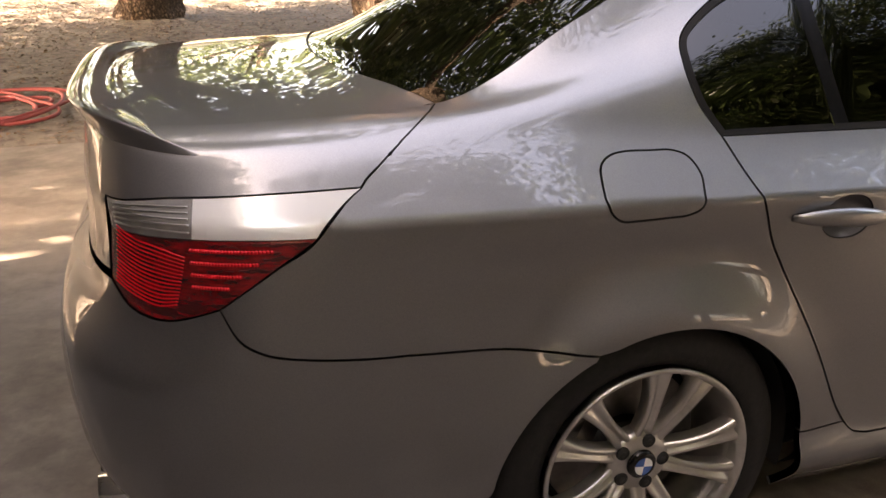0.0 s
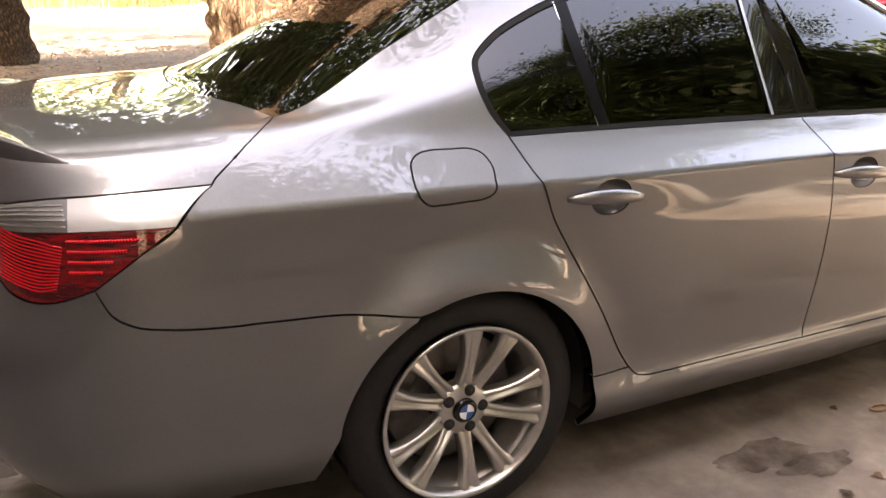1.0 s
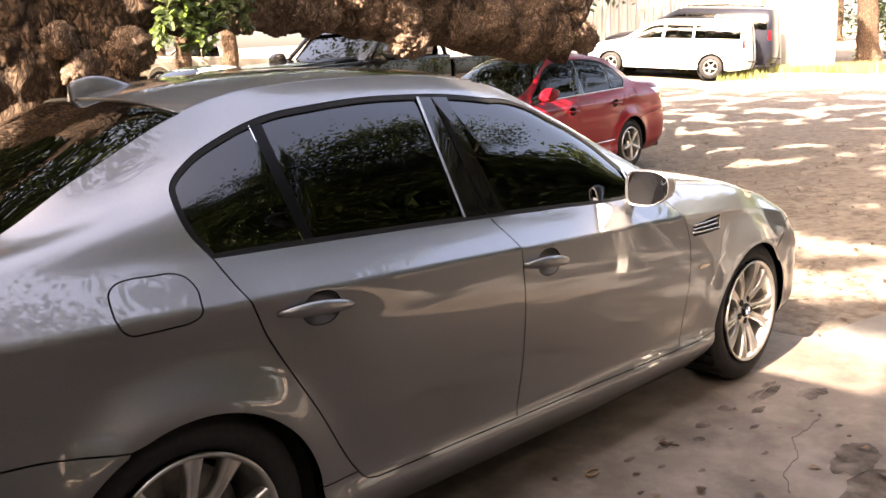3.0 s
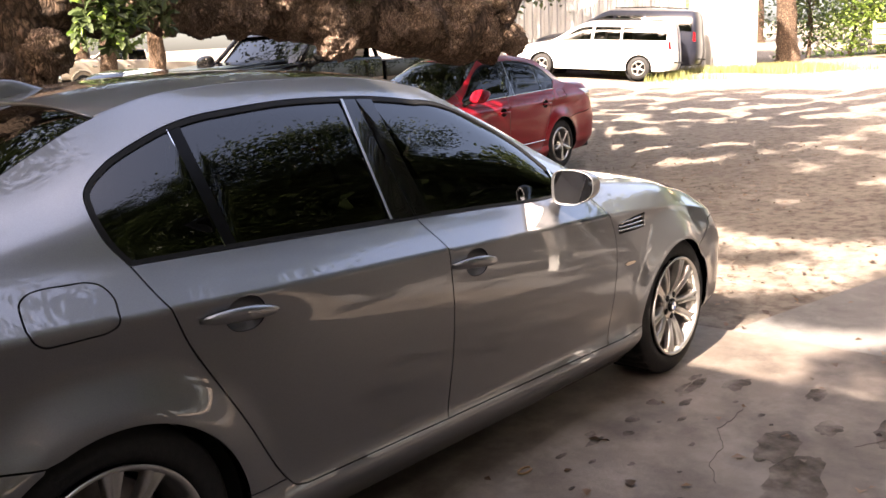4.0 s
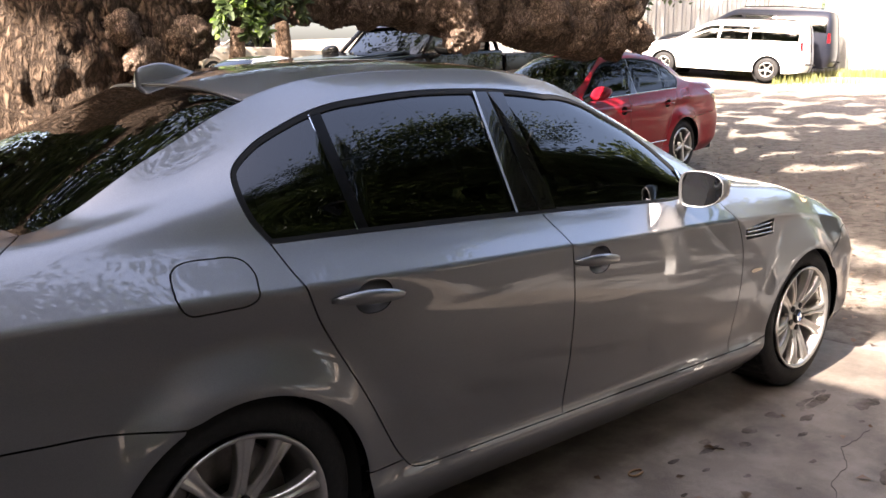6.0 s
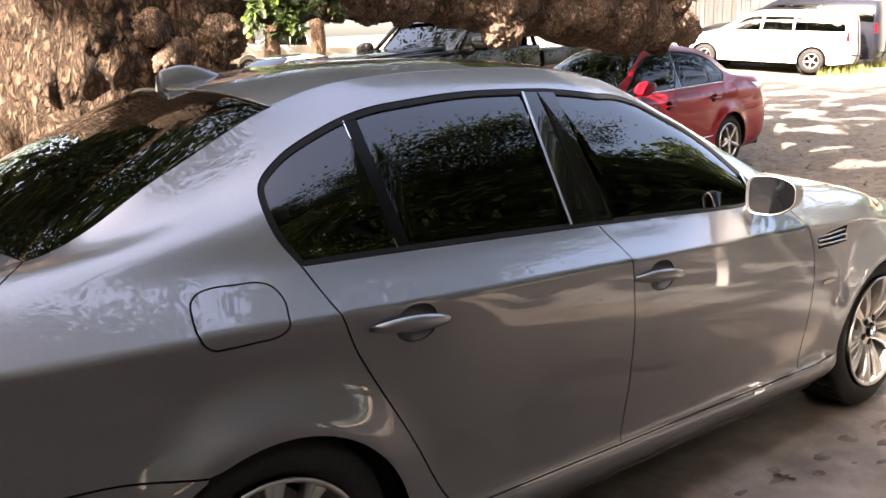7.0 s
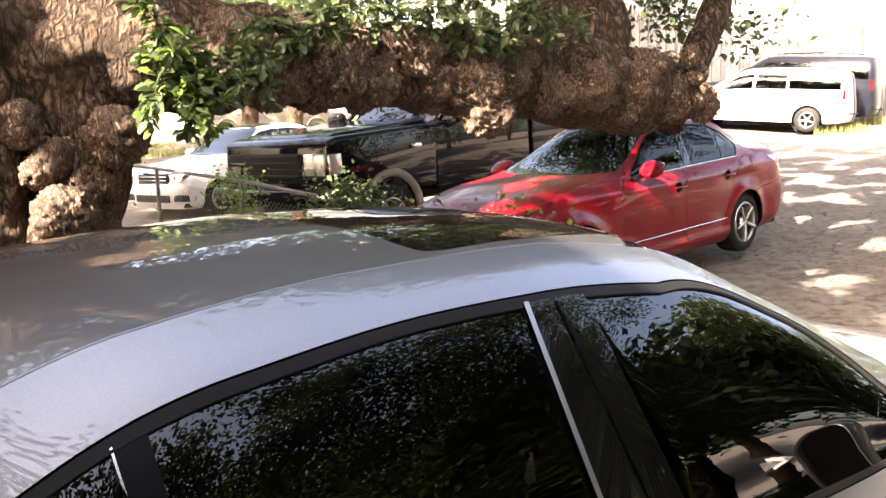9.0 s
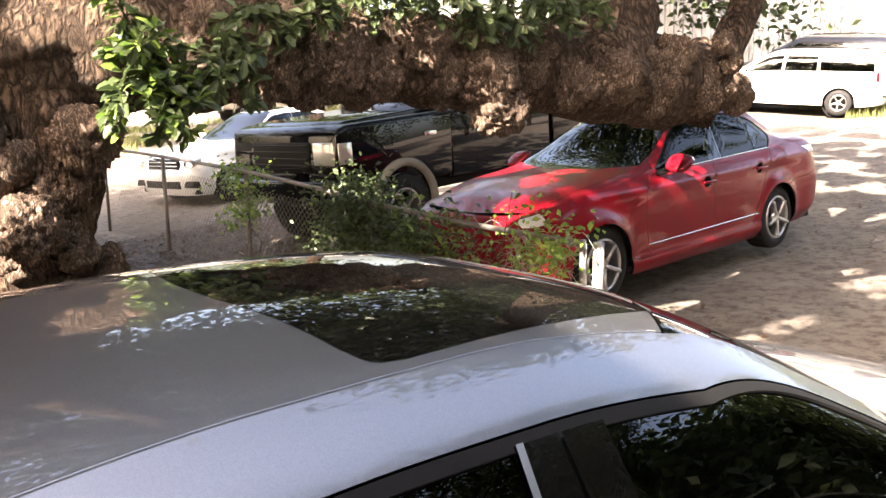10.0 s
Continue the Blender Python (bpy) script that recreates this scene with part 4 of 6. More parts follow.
bmesh.ops.recalc_face_normals(ap, faces=ap.faces)
part("driveway", ap, GREY_SLAB, None, "weathered grey concrete driveway beyond the slab", smooth=False, kind="structure")


def stain(x, y, rx, ry, seed):
    """A damp mark with a ragged outline, a skin's thickness over the slab."""
    bm = bmesh.new()
    mid = bm.verts.new((x, y, .0042))
    ring = []
    for i in range(44):
        a = 2 * math.pi * i / 44
        k = 1 + .5 * noise.noise((math.cos(a) * .9 + seed, math.sin(a) * .9, seed)) + .22 * noise.noise((math.cos(a) * 2.6 + seed, math.sin(a) * 2.6, seed)) + .14 * noise.noise((math.cos(a) * 7 + seed, math.sin(a) * 7, seed))
        ring.append(bm.verts.new((x + rx * k * math.cos(a), y + ry * k * math.sin(a), .0040)))
    for i in range(44):
        bm.faces.new((mid, ring[i], ring[(i + 1) % 44]))
    return part("stain", bm, DAMP, slab, "dark damp stain on the slab")


for i, (x, y, rx, ry) in enumerate(((2.24, -1.035, .05, .03), (2.46, -1.02, .045, .03), (2.36, -1.20, .03, .012), (2.55, -1.13, .05, .02), (2.1, -1.1, .03, .02), (1.95, -1.03, .06, .018),
                                    (2.0, -.98, .03, .02), (2.75, -1.06, .13, .035), (2.9, -1.22, .10, .05), (2.35, -1.62, .15, .075), (2.62, -1.72, .08, .05), (1.62, -1.58, .14, .10), (1.75, -1.0, .03, .012),
                                    (1.45, -1.3, .015, .02), (1.1, -1.12, .12, .05), (.95, -1.0, .16, .07), (2.6, -1.45, .02, .012), (2.15, -1.35, .02, .01), (1.85, -1.25, .018, .012),
                                    (2.05, -1.78, .24, .11), (2.75, -1.95, .20, .08), (2.98, -1.55, .10, .04), (1.78, -1.12, .022, .010), (2.28, -1.14, .016, .009), (2.42, -1.28, .014, .012), (2.68, -1.30, .018, .010),
                                    (2.88, -1.02, .05, .02), (1.9, -1.42, .012, .009), (2.52, -1.52, .015, .010), (1.55, -1.18, .02, .009), (.4, -1.45, .14, .06), (.1, -1.2, .10, .04))):
    stain(x, y, rx, ry, i * 3.7 + 1)
CRACK = material("dirty_crack", (0.05, 0.037, 0.027), .9)
for k, run in enumerate((((2.62, -1.35), (2.48, -1.37), (2.36, -1.36), (2.22, -1.45), (2.05, -1.47), (1.9, -1.56)), ((3.3, -2.1), (3.0, -1.95), (2.75, -1.98), (2.5, -1.85)))):
    pts = [(x + .012 * noise.noise((x * 30, y * 30, 1)), y + .012 * noise.noise((x * 30, y * 30, 4)), .0012) for x, y in np.concatenate([np.linspace(a, b, 9) for a, b in zip(run, run[1:])])]
    part("crack", tube_bm(pts, .0013, 5), CRACK, slab, "thin crack in the concrete")
DRIED = material("dried_lime_mark", (0.22, 0.195, 0.17), .85, grain=.9, scale=30, color2=(.13, .108, .088))
for k, (rx, ry) in enumerate(((.17, .06),)):
    bm, ring = bmesh.new(), []
    for i in range(60):
        a = 2 * math.pi * i / 60
        w = 1 + .28 * noise.noise((math.cos(a) * 1.4, math.sin(a) * 1.4, 4.0 + k)) + .1 * noise.noise((math.cos(a) * 5, math.sin(a) * 5, k))
        ring.append([bm.verts.new((2.80 + (rx * w + d) * math.cos(a), -1.10 + (ry * w + d * .5) * math.sin(a), .0044)) for d in (0, .010 + .008 * noise.noise((math.cos(a) * 3, math.sin(a) * 3, 9)))])
    for A, B in zip(ring, ring[1:] + ring[:1]):
        bm.faces.new((A[0], A[1], B[1], B[0]))
    part("dried_mark", bm, DRIED, slab, "pale dried water mark on the slab")
bm = tube_bm([(1.56 + .035 * math.cos(a), -.965 + .018 * math.sin(a), .007) for a in np.linspace(0, 5.6, 14)], .004, 6)
part("curled_leaf", bm, material("dry_brown_leaf", (0.22, 0.13, 0.06), .8), None, "small curled dry leaf lying on concrete", category="leaf")


# ---------------------------------------------------------------- trees and leaves
def leaf_material(name, dark, light):
    m = bpy.data.materials.new(name)
    m.use_nodes = True
    n, l = m.node_tree.nodes, m.node_tree.links
    b = n["Principled BSDF"]
    geo = n.new("ShaderNodeNewGeometry")
    mx = n.new("ShaderNodeMix")
    mx.data_type = "RGBA"
    mx.inputs[6].default_value, mx.inputs[7].default_value = (*dark, 1), (*light, 1)
    l.new(geo.outputs["Random Per Island"], mx.inputs[0])
    l.new(mx.outputs[2], b.inputs["Base Color"])
    b.inputs["Roughness"].default_value = 0.42
    tr = n.new("ShaderNodeBsdfTranslucent")
    l.new(mx.outputs[2], tr.inputs["Color"])
    ms = n.new("ShaderNodeMixShader")
    ms.inputs[0].default_value = 0.35
    l.new(b.outputs[0], ms.inputs[1])
    l.new(tr.outputs[0], ms.inputs[2])
    l.new(ms.outputs[0], n["Material Output"].inputs["Surface"])
    return m


LEAF = leaf_material("oak_leaf", (0.040, 0.062, 0.022), (0.115, 0.155, 0.058))
LEAF_BRIGHT = leaf_material("young_vine_leaf", (0.10, 0.19, 0.03), (0.26, 0.36, 0.07))
LEAF_DEAD = leaf_material("fallen_leaf", (0.045, 0.027, 0.015), (0.17, 0.10, 0.05))
GRASS = leaf_material("dry_grass", (0.10, 0.13, 0.035), (0.28, 0.26, 0.10))


def leaf_mesh(P, size, rng, flat=0.0, slim=.28):
    """Folded leaves of four faces each at the points P."""
    k = len(P)
    a = rng.uniform(0, 2 * np.pi, k)
    tilt = rng.normal(0, 1, k) * (0.6 if flat == 0 else flat)
    rol = rng.normal(0, 1, k) * (0.7 if flat == 0 else flat)
    f = np.stack([np.cos(a) * np.cos(tilt), np.sin(a) * np.cos(tilt), np.sin(tilt)], -1)
    s = np.stack([-np.sin(a), np.cos(a), np.zeros(k)], -1)
    u = np.cross(f, s)
    s2 = s * np.cos(rol)[:, None] + u * np.sin(rol)[:, None]
    u2 = np.cross(f, s2)
    L = (size * rng.uniform(.6, 1.25, k))[:, None]
    v = np.stack([P, P + f * L * .5 + s2 * L * slim + u2 * L * .08, P + f * L * .5 - s2 * L * slim + u2 * L * .08, P + f * L * .5, P + f * L - u2 * L * .1], 1).reshape(-1, 3)
    b = np.arange(k)[:, None] * 5
    t = np.concatenate([b + [0, 2, 3], b + [0, 3, 1], b + [3, 2, 4], b + [3, 4, 1]], 0)
    return v, t


def leaf_object(name, P, size, mat, parent=None, label="", seed=1, flat=0.0, slim=.28, **tags):
    v, t = leaf_mesh(np.asarray(P, float), size, np.random.default_rng(seed), flat, slim)
    me = bpy.data.meshes.new(name)
    me.vertices.add(len(v))
    me.vertices.foreach_set("co", v.ravel())
    me.loops.add(t.size)
    me.loops.foreach_set("vertex_index", t.ravel().astype(np.int32))
    me.polygons.add(len(t))
    me.polygons.foreach_set("loop_start", np.arange(0, t.size, 3, dtype=np.int32))
    me.update()
    me.validate()
    me.materials.append(mat)
    ob = new(name, me)
    ob.parent = parent
    return tagged(ob, label, **tags)


def clumps(centres, per, spread, rng):
    C = np.asarray(centres, float)
    return np.repeat(C, per, 0) + rng.normal(0, 1, (len(C) * per, 3)) * np.asarray(spread)


BARK = bpy.data.materials.new("oak_bark")
BARK.use_nodes = True
bn, bl = BARK.node_tree.nodes, BARK.node_tree.links
bb = bn["Principled BSDF"]
bb.inputs["Roughness"].default_value, bb.inputs["Specular IOR Level"].default_value = 0.9, 0.2
bco, bmp = bn.new("ShaderNodeTexCoord"), bn.new("ShaderNodeMapping")
bmp.inputs["Scale"].default_value = (1.0, 1.0, 0.45)
bl.new(bco.outputs["Object"], bmp.inputs["Vector"])
bno, bwa, bri = bn.new("ShaderNodeTexNoise"), bn.new("ShaderNodeTexNoise"), bn.new("ShaderNodeTexVoronoi")
for tx, sc, ro in ((bno, 30, .74), (bwa, 9, .6)):
    tx.inputs["Scale"].default_value, tx.inputs["Detail"].default_value, tx.inputs["Roughness"].default_value = sc, 8, ro
    bl.new(bmp.outputs[0], tx.inputs["Vector"])
bwm = bn.new("ShaderNodeVectorMath")
bwm.operation = "MULTIPLY_ADD"
bwm.inputs[1].default_value = (.16, .16, .16)
bl.new(bwa.outputs["Color"], bwm.inputs[0])
bl.new(bmp.outputs[0], bwm.inputs[2])
bri.feature = "DISTANCE_TO_EDGE"
bri.inputs["Scale"].default_value = 21
bl.new(bwm.outputs[0], bri.inputs["Vector"])
brm = bn.new("ShaderNodeMapRange")
brm.inputs["From Min"].default_value, brm.inputs["From Max"].default_value = 0.0, 0.32
bl.new(bri.outputs["Distance"], brm.inputs["Value"])
bmu = bn.new("ShaderNodeMath")
bmu.operation = "MULTIPLY_ADD"
bmu.inputs[1].default_value = 0.7
bl.new(brm.outputs[0], bmu.inputs[0])
bhf = bn.new("ShaderNodeMath")
bhf.operation = "MULTIPLY"
bhf.inputs[1].default_value = 0.45
bl.new(bno.outputs["Fac"], bhf.inputs[0])
bl.new(bhf.outputs[0], bmu.inputs[2])
bmx = bn.new("ShaderNodeMix")
bmx.data_type = "RGBA"
bmx.inputs[6].default_value, bmx.inputs[7].default_value = (0.012, 0.008, 0.006, 1), (0.23, 0.155, 0.105, 1)
bl.new(bmu.outputs[0], bmx.inputs[0])
bl.new(bmx.outputs[2], bb.inputs["Base Color"])
bbp = bn.new("ShaderNodeBump")
bbp.inputs["Distance"].default_value = 0.09
bl.new(bmu.outputs[0], bbp.inputs["Height"])
bl.new(bbp.outputs[0], bb.inputs["Normal"])


def rough_tube(points, radii, n=40, rings=60, wob=.12, scale=3.0, ridges=0.0, seed=0.0, plates=5.0):
    """A limb: a smooth tube through points whose surface is lumpy and ridged like old bark."""
    P, R = np.array(points, float), np.array(radii, float)
    t = np.linspace(0, 1, len(P))
    g = np.linspace(0, 1, rings)
    C = np.stack([np.interp(g, t, P[:, k]) for k in range(3)], -1)
    for _ in range(max(1, rings // (len(P) * 2))):
        C[1:-1] = (C[:-2] + 2 * C[1:-1] + C[2:]) / 4
    rad = np.interp(g, t, R)
    bm = bmesh.new()
    side, rows = None, []
    for i in range(rings):
        d = Vector(C[min(i + 1, rings - 1)] - C[max(i - 1, 0)]).normalized()
        side = side or d.orthogonal().normalized()
        side = (side - d * side.dot(d)).normalized()
        up = d.cross(side)
        row = []
        for j in range(n):
            a = 2 * math.pi * j / n
            o = side * math.cos(a) + up * math.sin(a)
            p = Vector(C[i]) + o * rad[i]
            q = p * scale + Vector((seed, seed, seed))
            k = 1 + wob * noise.noise(q) + wob * .6 * noise.noise(q * 2.3) + ridges * (abs(noise.noise(Vector((math.cos(a) * plates, math.sin(a) * plates, i * .12 + seed)))) - .2)
            row.append(bm.verts.new(Vector(C[i]) + o * rad[i] * k))
        rows.append(row)
    for A, B in zip(rows, rows[1:]):
        for j in range(n):
            bm.faces.new((A[j], A[(j + 1) % n], B[(j + 1) % n], B[j]))
    bm.faces.new(rows[0][::-1])
    bm.faces.new(rows[-1])
    return bm


def add_burl(bm, at, r, seed, sub=4, squash=(1, 1, 1)):
    """A knobbly growth, fused onto a limb."""
    made = bmesh.ops.create_icosphere(bm, subdivisions=sub, radius=1)["verts"]
    at = Vector(at)
    for v in made:
        o = v.co.normalized()
        q = o * 1.6 + Vector((seed, seed * 1.7, -seed))
        lump = .28 * noise.noise(q) + .22 * (1 - abs(noise.noise(q * 2.1)) * 2) + .13 * noise.noise(q * 4.6) + .04 * noise.noise(q * 9.7)
        v.co = at + Vector((o.x * squash[0], o.y * squash[1], o.z * squash[2])) * r * (.86 + lump)


rng = np.random.default_rng(11)
oak = thing("oak_tree", "old oak with a massive low limb covered in burls", "tree")
part("trunk", rough_tube([(.95, 3.45, -.2), (1.0, 3.4, .25), (1.02, 3.35, .8), (1.0, 3.3, 1.5), (1.05, 3.3, 2.2), (.9, 3.4, 3.2), (.6, 3.7, 5.0)], [1.02, .84, .70, .64, .68, .52, .40], 190, 190, .10, 2.6, .13, 3.0, 7.0), BARK, oak, "thick furrowed trunk")
limb = rough_tube([(1.0, 3.2, 1.98), (1.6, 2.75, 2.12), (2.2, 2.5, 2.08), (3.0, 2.4, 2.05), (3.8, 2.4, 1.99), (4.6, 2.45, 1.95), (5.3, 2.5, 1.92), (5.75, 2.5, 1.95)], [.46, .33, .24, .23, .24, .28, .31, .26], 64, 170, .16, 3.2, .10, 9.0)
part("limb", limb, BARK, oak, "low horizontal limb thick with burls")
# Finer, lighter bark copy: sun on the burls is put into its colour.
BURL = BARK.copy()
BURL.name = "burl_bark"
for nd in BURL.node_tree.nodes:
    if nd.bl_idname == "ShaderNodeTexVoronoi":
        nd.inputs["Scale"].default_value = 48
    if nd.bl_idname == "ShaderNodeMix":
        nd.inputs[6].default_value, nd.inputs[7].default_value = (0.055, 0.035, 0.025, 1), (0.37, 0.265, 0.195, 1)
    if nd.bl_idname == "ShaderNodeBump":
        nd.inputs["Distance"].default_value = 0.022


def burl(at, r, seed, sub=4):
    bm = bmesh.new()
    add_burl(bm, at, r, seed, sub, (1.0, .9, .95))
    return part("burl", bm, BURL, oak)


for x, y, z, r, s in ((3.42, 2.16, 1.95, .17, 1), (3.50, 2.14, 1.77, .15, 2), (4.42, 2.2, 1.96, .20, 3), (4.10, 2.2, 1.90, .15, 4), (2.3, 2.3, 1.98, .15, 5), (2.55, 2.25, 2.0, .17, 6), (4.95, 2.3, 1.88, .18, 7), (5.45, 2.35, 1.88, .2, 8),
                      (2.8, 2.26, 1.98, .15, 9), (3.05, 2.2, 2.1, .15, 10), (3.75, 2.22, 2.0, .14, 11), (3.2, 2.22, 1.97, .13, 12), (4.7, 2.25, 1.92, .13, 13), (5.15, 2.3, 2.05, .17, 14), (3.35, 2.2, 2.14, .14, 15), (2.05, 2.38, 2.12, .17, 16), (5.95, 2.38, 1.84, .16, 17), (2.24, 2.38, 1.93, .13, 18), (2.5, 2.36, 1.92, .13, 19), (2.76, 2.33, 1.91, .12, 20)):
    burl((x, y, z), r, s * 5.3, 5)
for k in range(30):
    t = rng.uniform(.2, .98)
    burl((1.2 + 4.6 * t, 2.26 + rng.normal(0, .05), 2.0 + rng.normal(0, .10)), rng.uniform(.05, .11), k * 1.31)
knots = rough_tube([(1.35, 2.9, 2.1), (1.45, 2.75, 1.75), (1.42, 2.7, 1.45), (1.25, 2.75, 1.1), (1.05, 2.85, .75)], [.30, .26, .20, .20, .24], 40, 40, .2, 4, 0, 5)
for k in range(26):
    burl((1.32 + rng.normal(0, .13), 2.58 + rng.normal(0, .06), rng.uniform(.75, 1.80)), rng.uniform(.06, .12), 50 + k * 2.2)
burl((1.50, 2.45, 1.70), .14, 91, 5)
burl((1.25, 2.46, 1.35), .14, 95, 5)
part("burl_growth", knots, BARK, oak, "hanging mass of burls on the trunk")
part("limb", rough_tube([(4.55, 2.5, 1.9), (4.75, 2.55, 2.25), (4.95, 2.7, 2.8), (5.3, 3.0, 4.0), (5.6, 3.3, 6.0)], [.42, .34, .27, .22, .14], 40, 80, .14, 3.5, .14, 21), BARK, oak)
part("limb", rough_tube([(5.6, 2.5, 1.8), (5.85, 2.45, 2.0), (6.15, 2.4, 2.45), (6.5, 2.45, 3.2), (7.2, 2.6, 5.0)], [.25, .15, .115, .10, .07], 28, 70, .16, 4, .1, 31), BARK, oak)
for k, (a, b, c) in enumerate((((.6, 3.7, 5.0), (2.5, 3.2, 5.8), (5.2, 2.0, 6.2)), ((.7, 3.6, 4.2), (-1.2, 4.8, 5.4), (-3.2, 6.0, 5.8)), ((.8, 3.5, 3.6), (2.0, 5.2, 4.8), (3.5, 7.5, 5.4)), ((5.3, 3, 4), (6.8, 4.6, 5.2), (9, 5.8, 5.8)), ((.9, 3.4, 3.0), (1.6, 2.6, 4.2), (2.6, 1.2, 5.4)))):
    part("branch", rough_tube([a, b, c], [.2, .13, .04], 14, 26, .2, 3, 0, k * 7.0), BARK, oak)
crown = []


def shade_at(gx, gy):
    """How open the crown is made to the sun over the point (gx, gy) of the plane two metres up: above 0 it lets sun
    through. The spots of sun and shade are laid out by hand.
    """
    fine = noise.noise((gx * .95, gy * 1.25, 3.0)) + .55 * noise.noise((gx * 2.3, gy * 2.9, 8.0))
    broad = noise.noise((gx * .22, gy * .30, 1.0))
    x, y = gx + 2.15, gy + .3                   # about where that ray meets the yard
    if gx < 1.25 and 1.9 < gy < 4.4:            # the trunk's sunlit flank
        return fine + (.7 if gx < .85 else -.35)
    if gx < 6.2 and 1.6 < gy < 3.2:             # the low limb: a few lit burls
        return fine - .02
    if 4.2 < gx < 9.2 and 3.0 < gy < 5.9:       # the red saloon: its bonnet catches sun
        return fine + (.15 if gx < 5.4 else -.12)
    if gx > 23 and gy > 10.9:                   # the long wall of the metal building
        return fine - .36
    if gx > 20:
        return .5
    if gx > 13.5:
        return fine + .06
    if gx < -2:
        return -1
    if 3.2 < x < 7.0 and 5.5 < y < 14.5:        # the dirt along the fence and the white saloon's nose
        return fine - .5
    if y > 8 and (x > 5.5 or y > 12.5):
        return fine + .22
    if x < 4.0:                                 # the slab's sunlit end
        return fine + .3 if y < 1 else -1
    if x < 5.2 and y > -2.0 + .4 * (x - 4):     # the near driveway lies in shade
        return fine - .38 if y < -.9 - .28 * (x - 4) else fine + .3
    if x < 6.2:
        return fine + .12
    return fine + .55 * broad - (.24 if x < 9.2 else .08)


def leafy(points):
    """Cuts the crown open along the sun's rays, so sun falls where shade_at sets it."""
    keep = [shade_at(x + (z - 2) * 1.18, y + (z - 2) * .166) < 0 for x, y, z in points]
    return points[np.array(keep)]


# unseen tree, added only to dapple the yard ahead with shade
tall = thing("tree", "unseen tall tree added behind the house to dapple the yard", "tree", "trees round the yard", pose(-8.2, -4.0, 0))
part("trunk", rough_tube([(0, 0, -.2), (.05, 0, 1), (.1, .2, 5), (.3, .3, 11)], [.55, .42, .34, .12], 40, 60, .14, 3, .16, 77), BARK, tall)
high = []
while len(high) < 1900:
    p = np.array([rng.uniform(-10.5, -3.9), rng.uniform(-9, 1.5), rng.uniform(8.0, 18.0)])
    if noise.noise(Vector(p * .3)) > -.28:
        high.append(p)
leaf_object("crown", leafy(clumps(high, 46, (.36, .36, .24), rng)) + np.array((8.2, 4.0, 0)), .20, LEAF, tall, "", 15, kind="stuff")
sprays = []
while len(sprays) < 640:   # outlying boughs over the far side of the slab
    p = np.array([rng.uniform(.6, 10.5), rng.uniform(-7.2, -2.7), rng.uniform(7.3, 8.7)])
    if noise.noise(Vector(p * .8)) > -.10:
        sprays.append(p)
west = np.random.default_rng(41)
for _ in range(110):
    sprays.append(west.uniform((-1.4, -7.0, 7.3), (.7, -3.4, 8.7)))
leaf_object("crown", clumps(sprays, 90, (.30, .30, .16), rng), .11, LEAF, oak, "", 25, kind="stuff")
while len(crown) < 610:   # unseen leaves added far out to shade the long wall of the metal building
    crown.append(np.array([rng.uniform(15.5, 22.5), rng.uniform(10.8, 20), rng.uniform(6.4, 10.0)]))
while len(crown) < 6400:
    p = np.array([rng.uniform(-7, 19), rng.uniform(1.3, 12), rng.uniform(3.7, 8.6)])
    if noise.noise(Vector(p * .27)) > -.34 and p[2] > 3.9 + .10 * abs(p[0] - 3) * (p[0] < 14) + (p[0] > 14) * .6 and (p[1] > 2.3 or not -3.5 < p[0] < 4.5 or p[2] < 5.5):
        crown.append(p)
leaf_object("crown", leafy(clumps(crown, 48, (.36, .36, .22), rng)), .19, LEAF, oak, "airy crown of small green leaves", 5, kind="stuff")
def broad_leaf(origin, along, face, length):
    """The corners and faces of one lobed oak leaf, folded along its rib and curled at the tip."""
    f, u = along.normalized(), face
    w = f.cross(u).normalized()
    u = w.cross(f)
    rim = ((.0, .0), (.22, .17), (.38, .15), (.56, .27), (.72, .20), (.88, .15), (1.0, .0))
    verts = [origin + f * length * t - u * length * .22 * t * t for t, _ in rim]
    for sgn in (1, -1):
        verts += [origin + f * length * t - u * length * (.22 * t * t - .35 * h) + w * sgn * length * h for t, h in rim[1:-1]]
    tri = []
    for k, base in ((1, 7), (-1, 12)):
        ring = [0] + [base + i for i in range(5)] + [6]
        for i in range(6):
            a, b, c, d = i, i + 1, ring[i + 1], ring[i]
            tri += [t if k == 1 else t[::-1] for t in ((a, b, c), (a, c, d)) if len(set(t)) == 3]
    return verts, tri


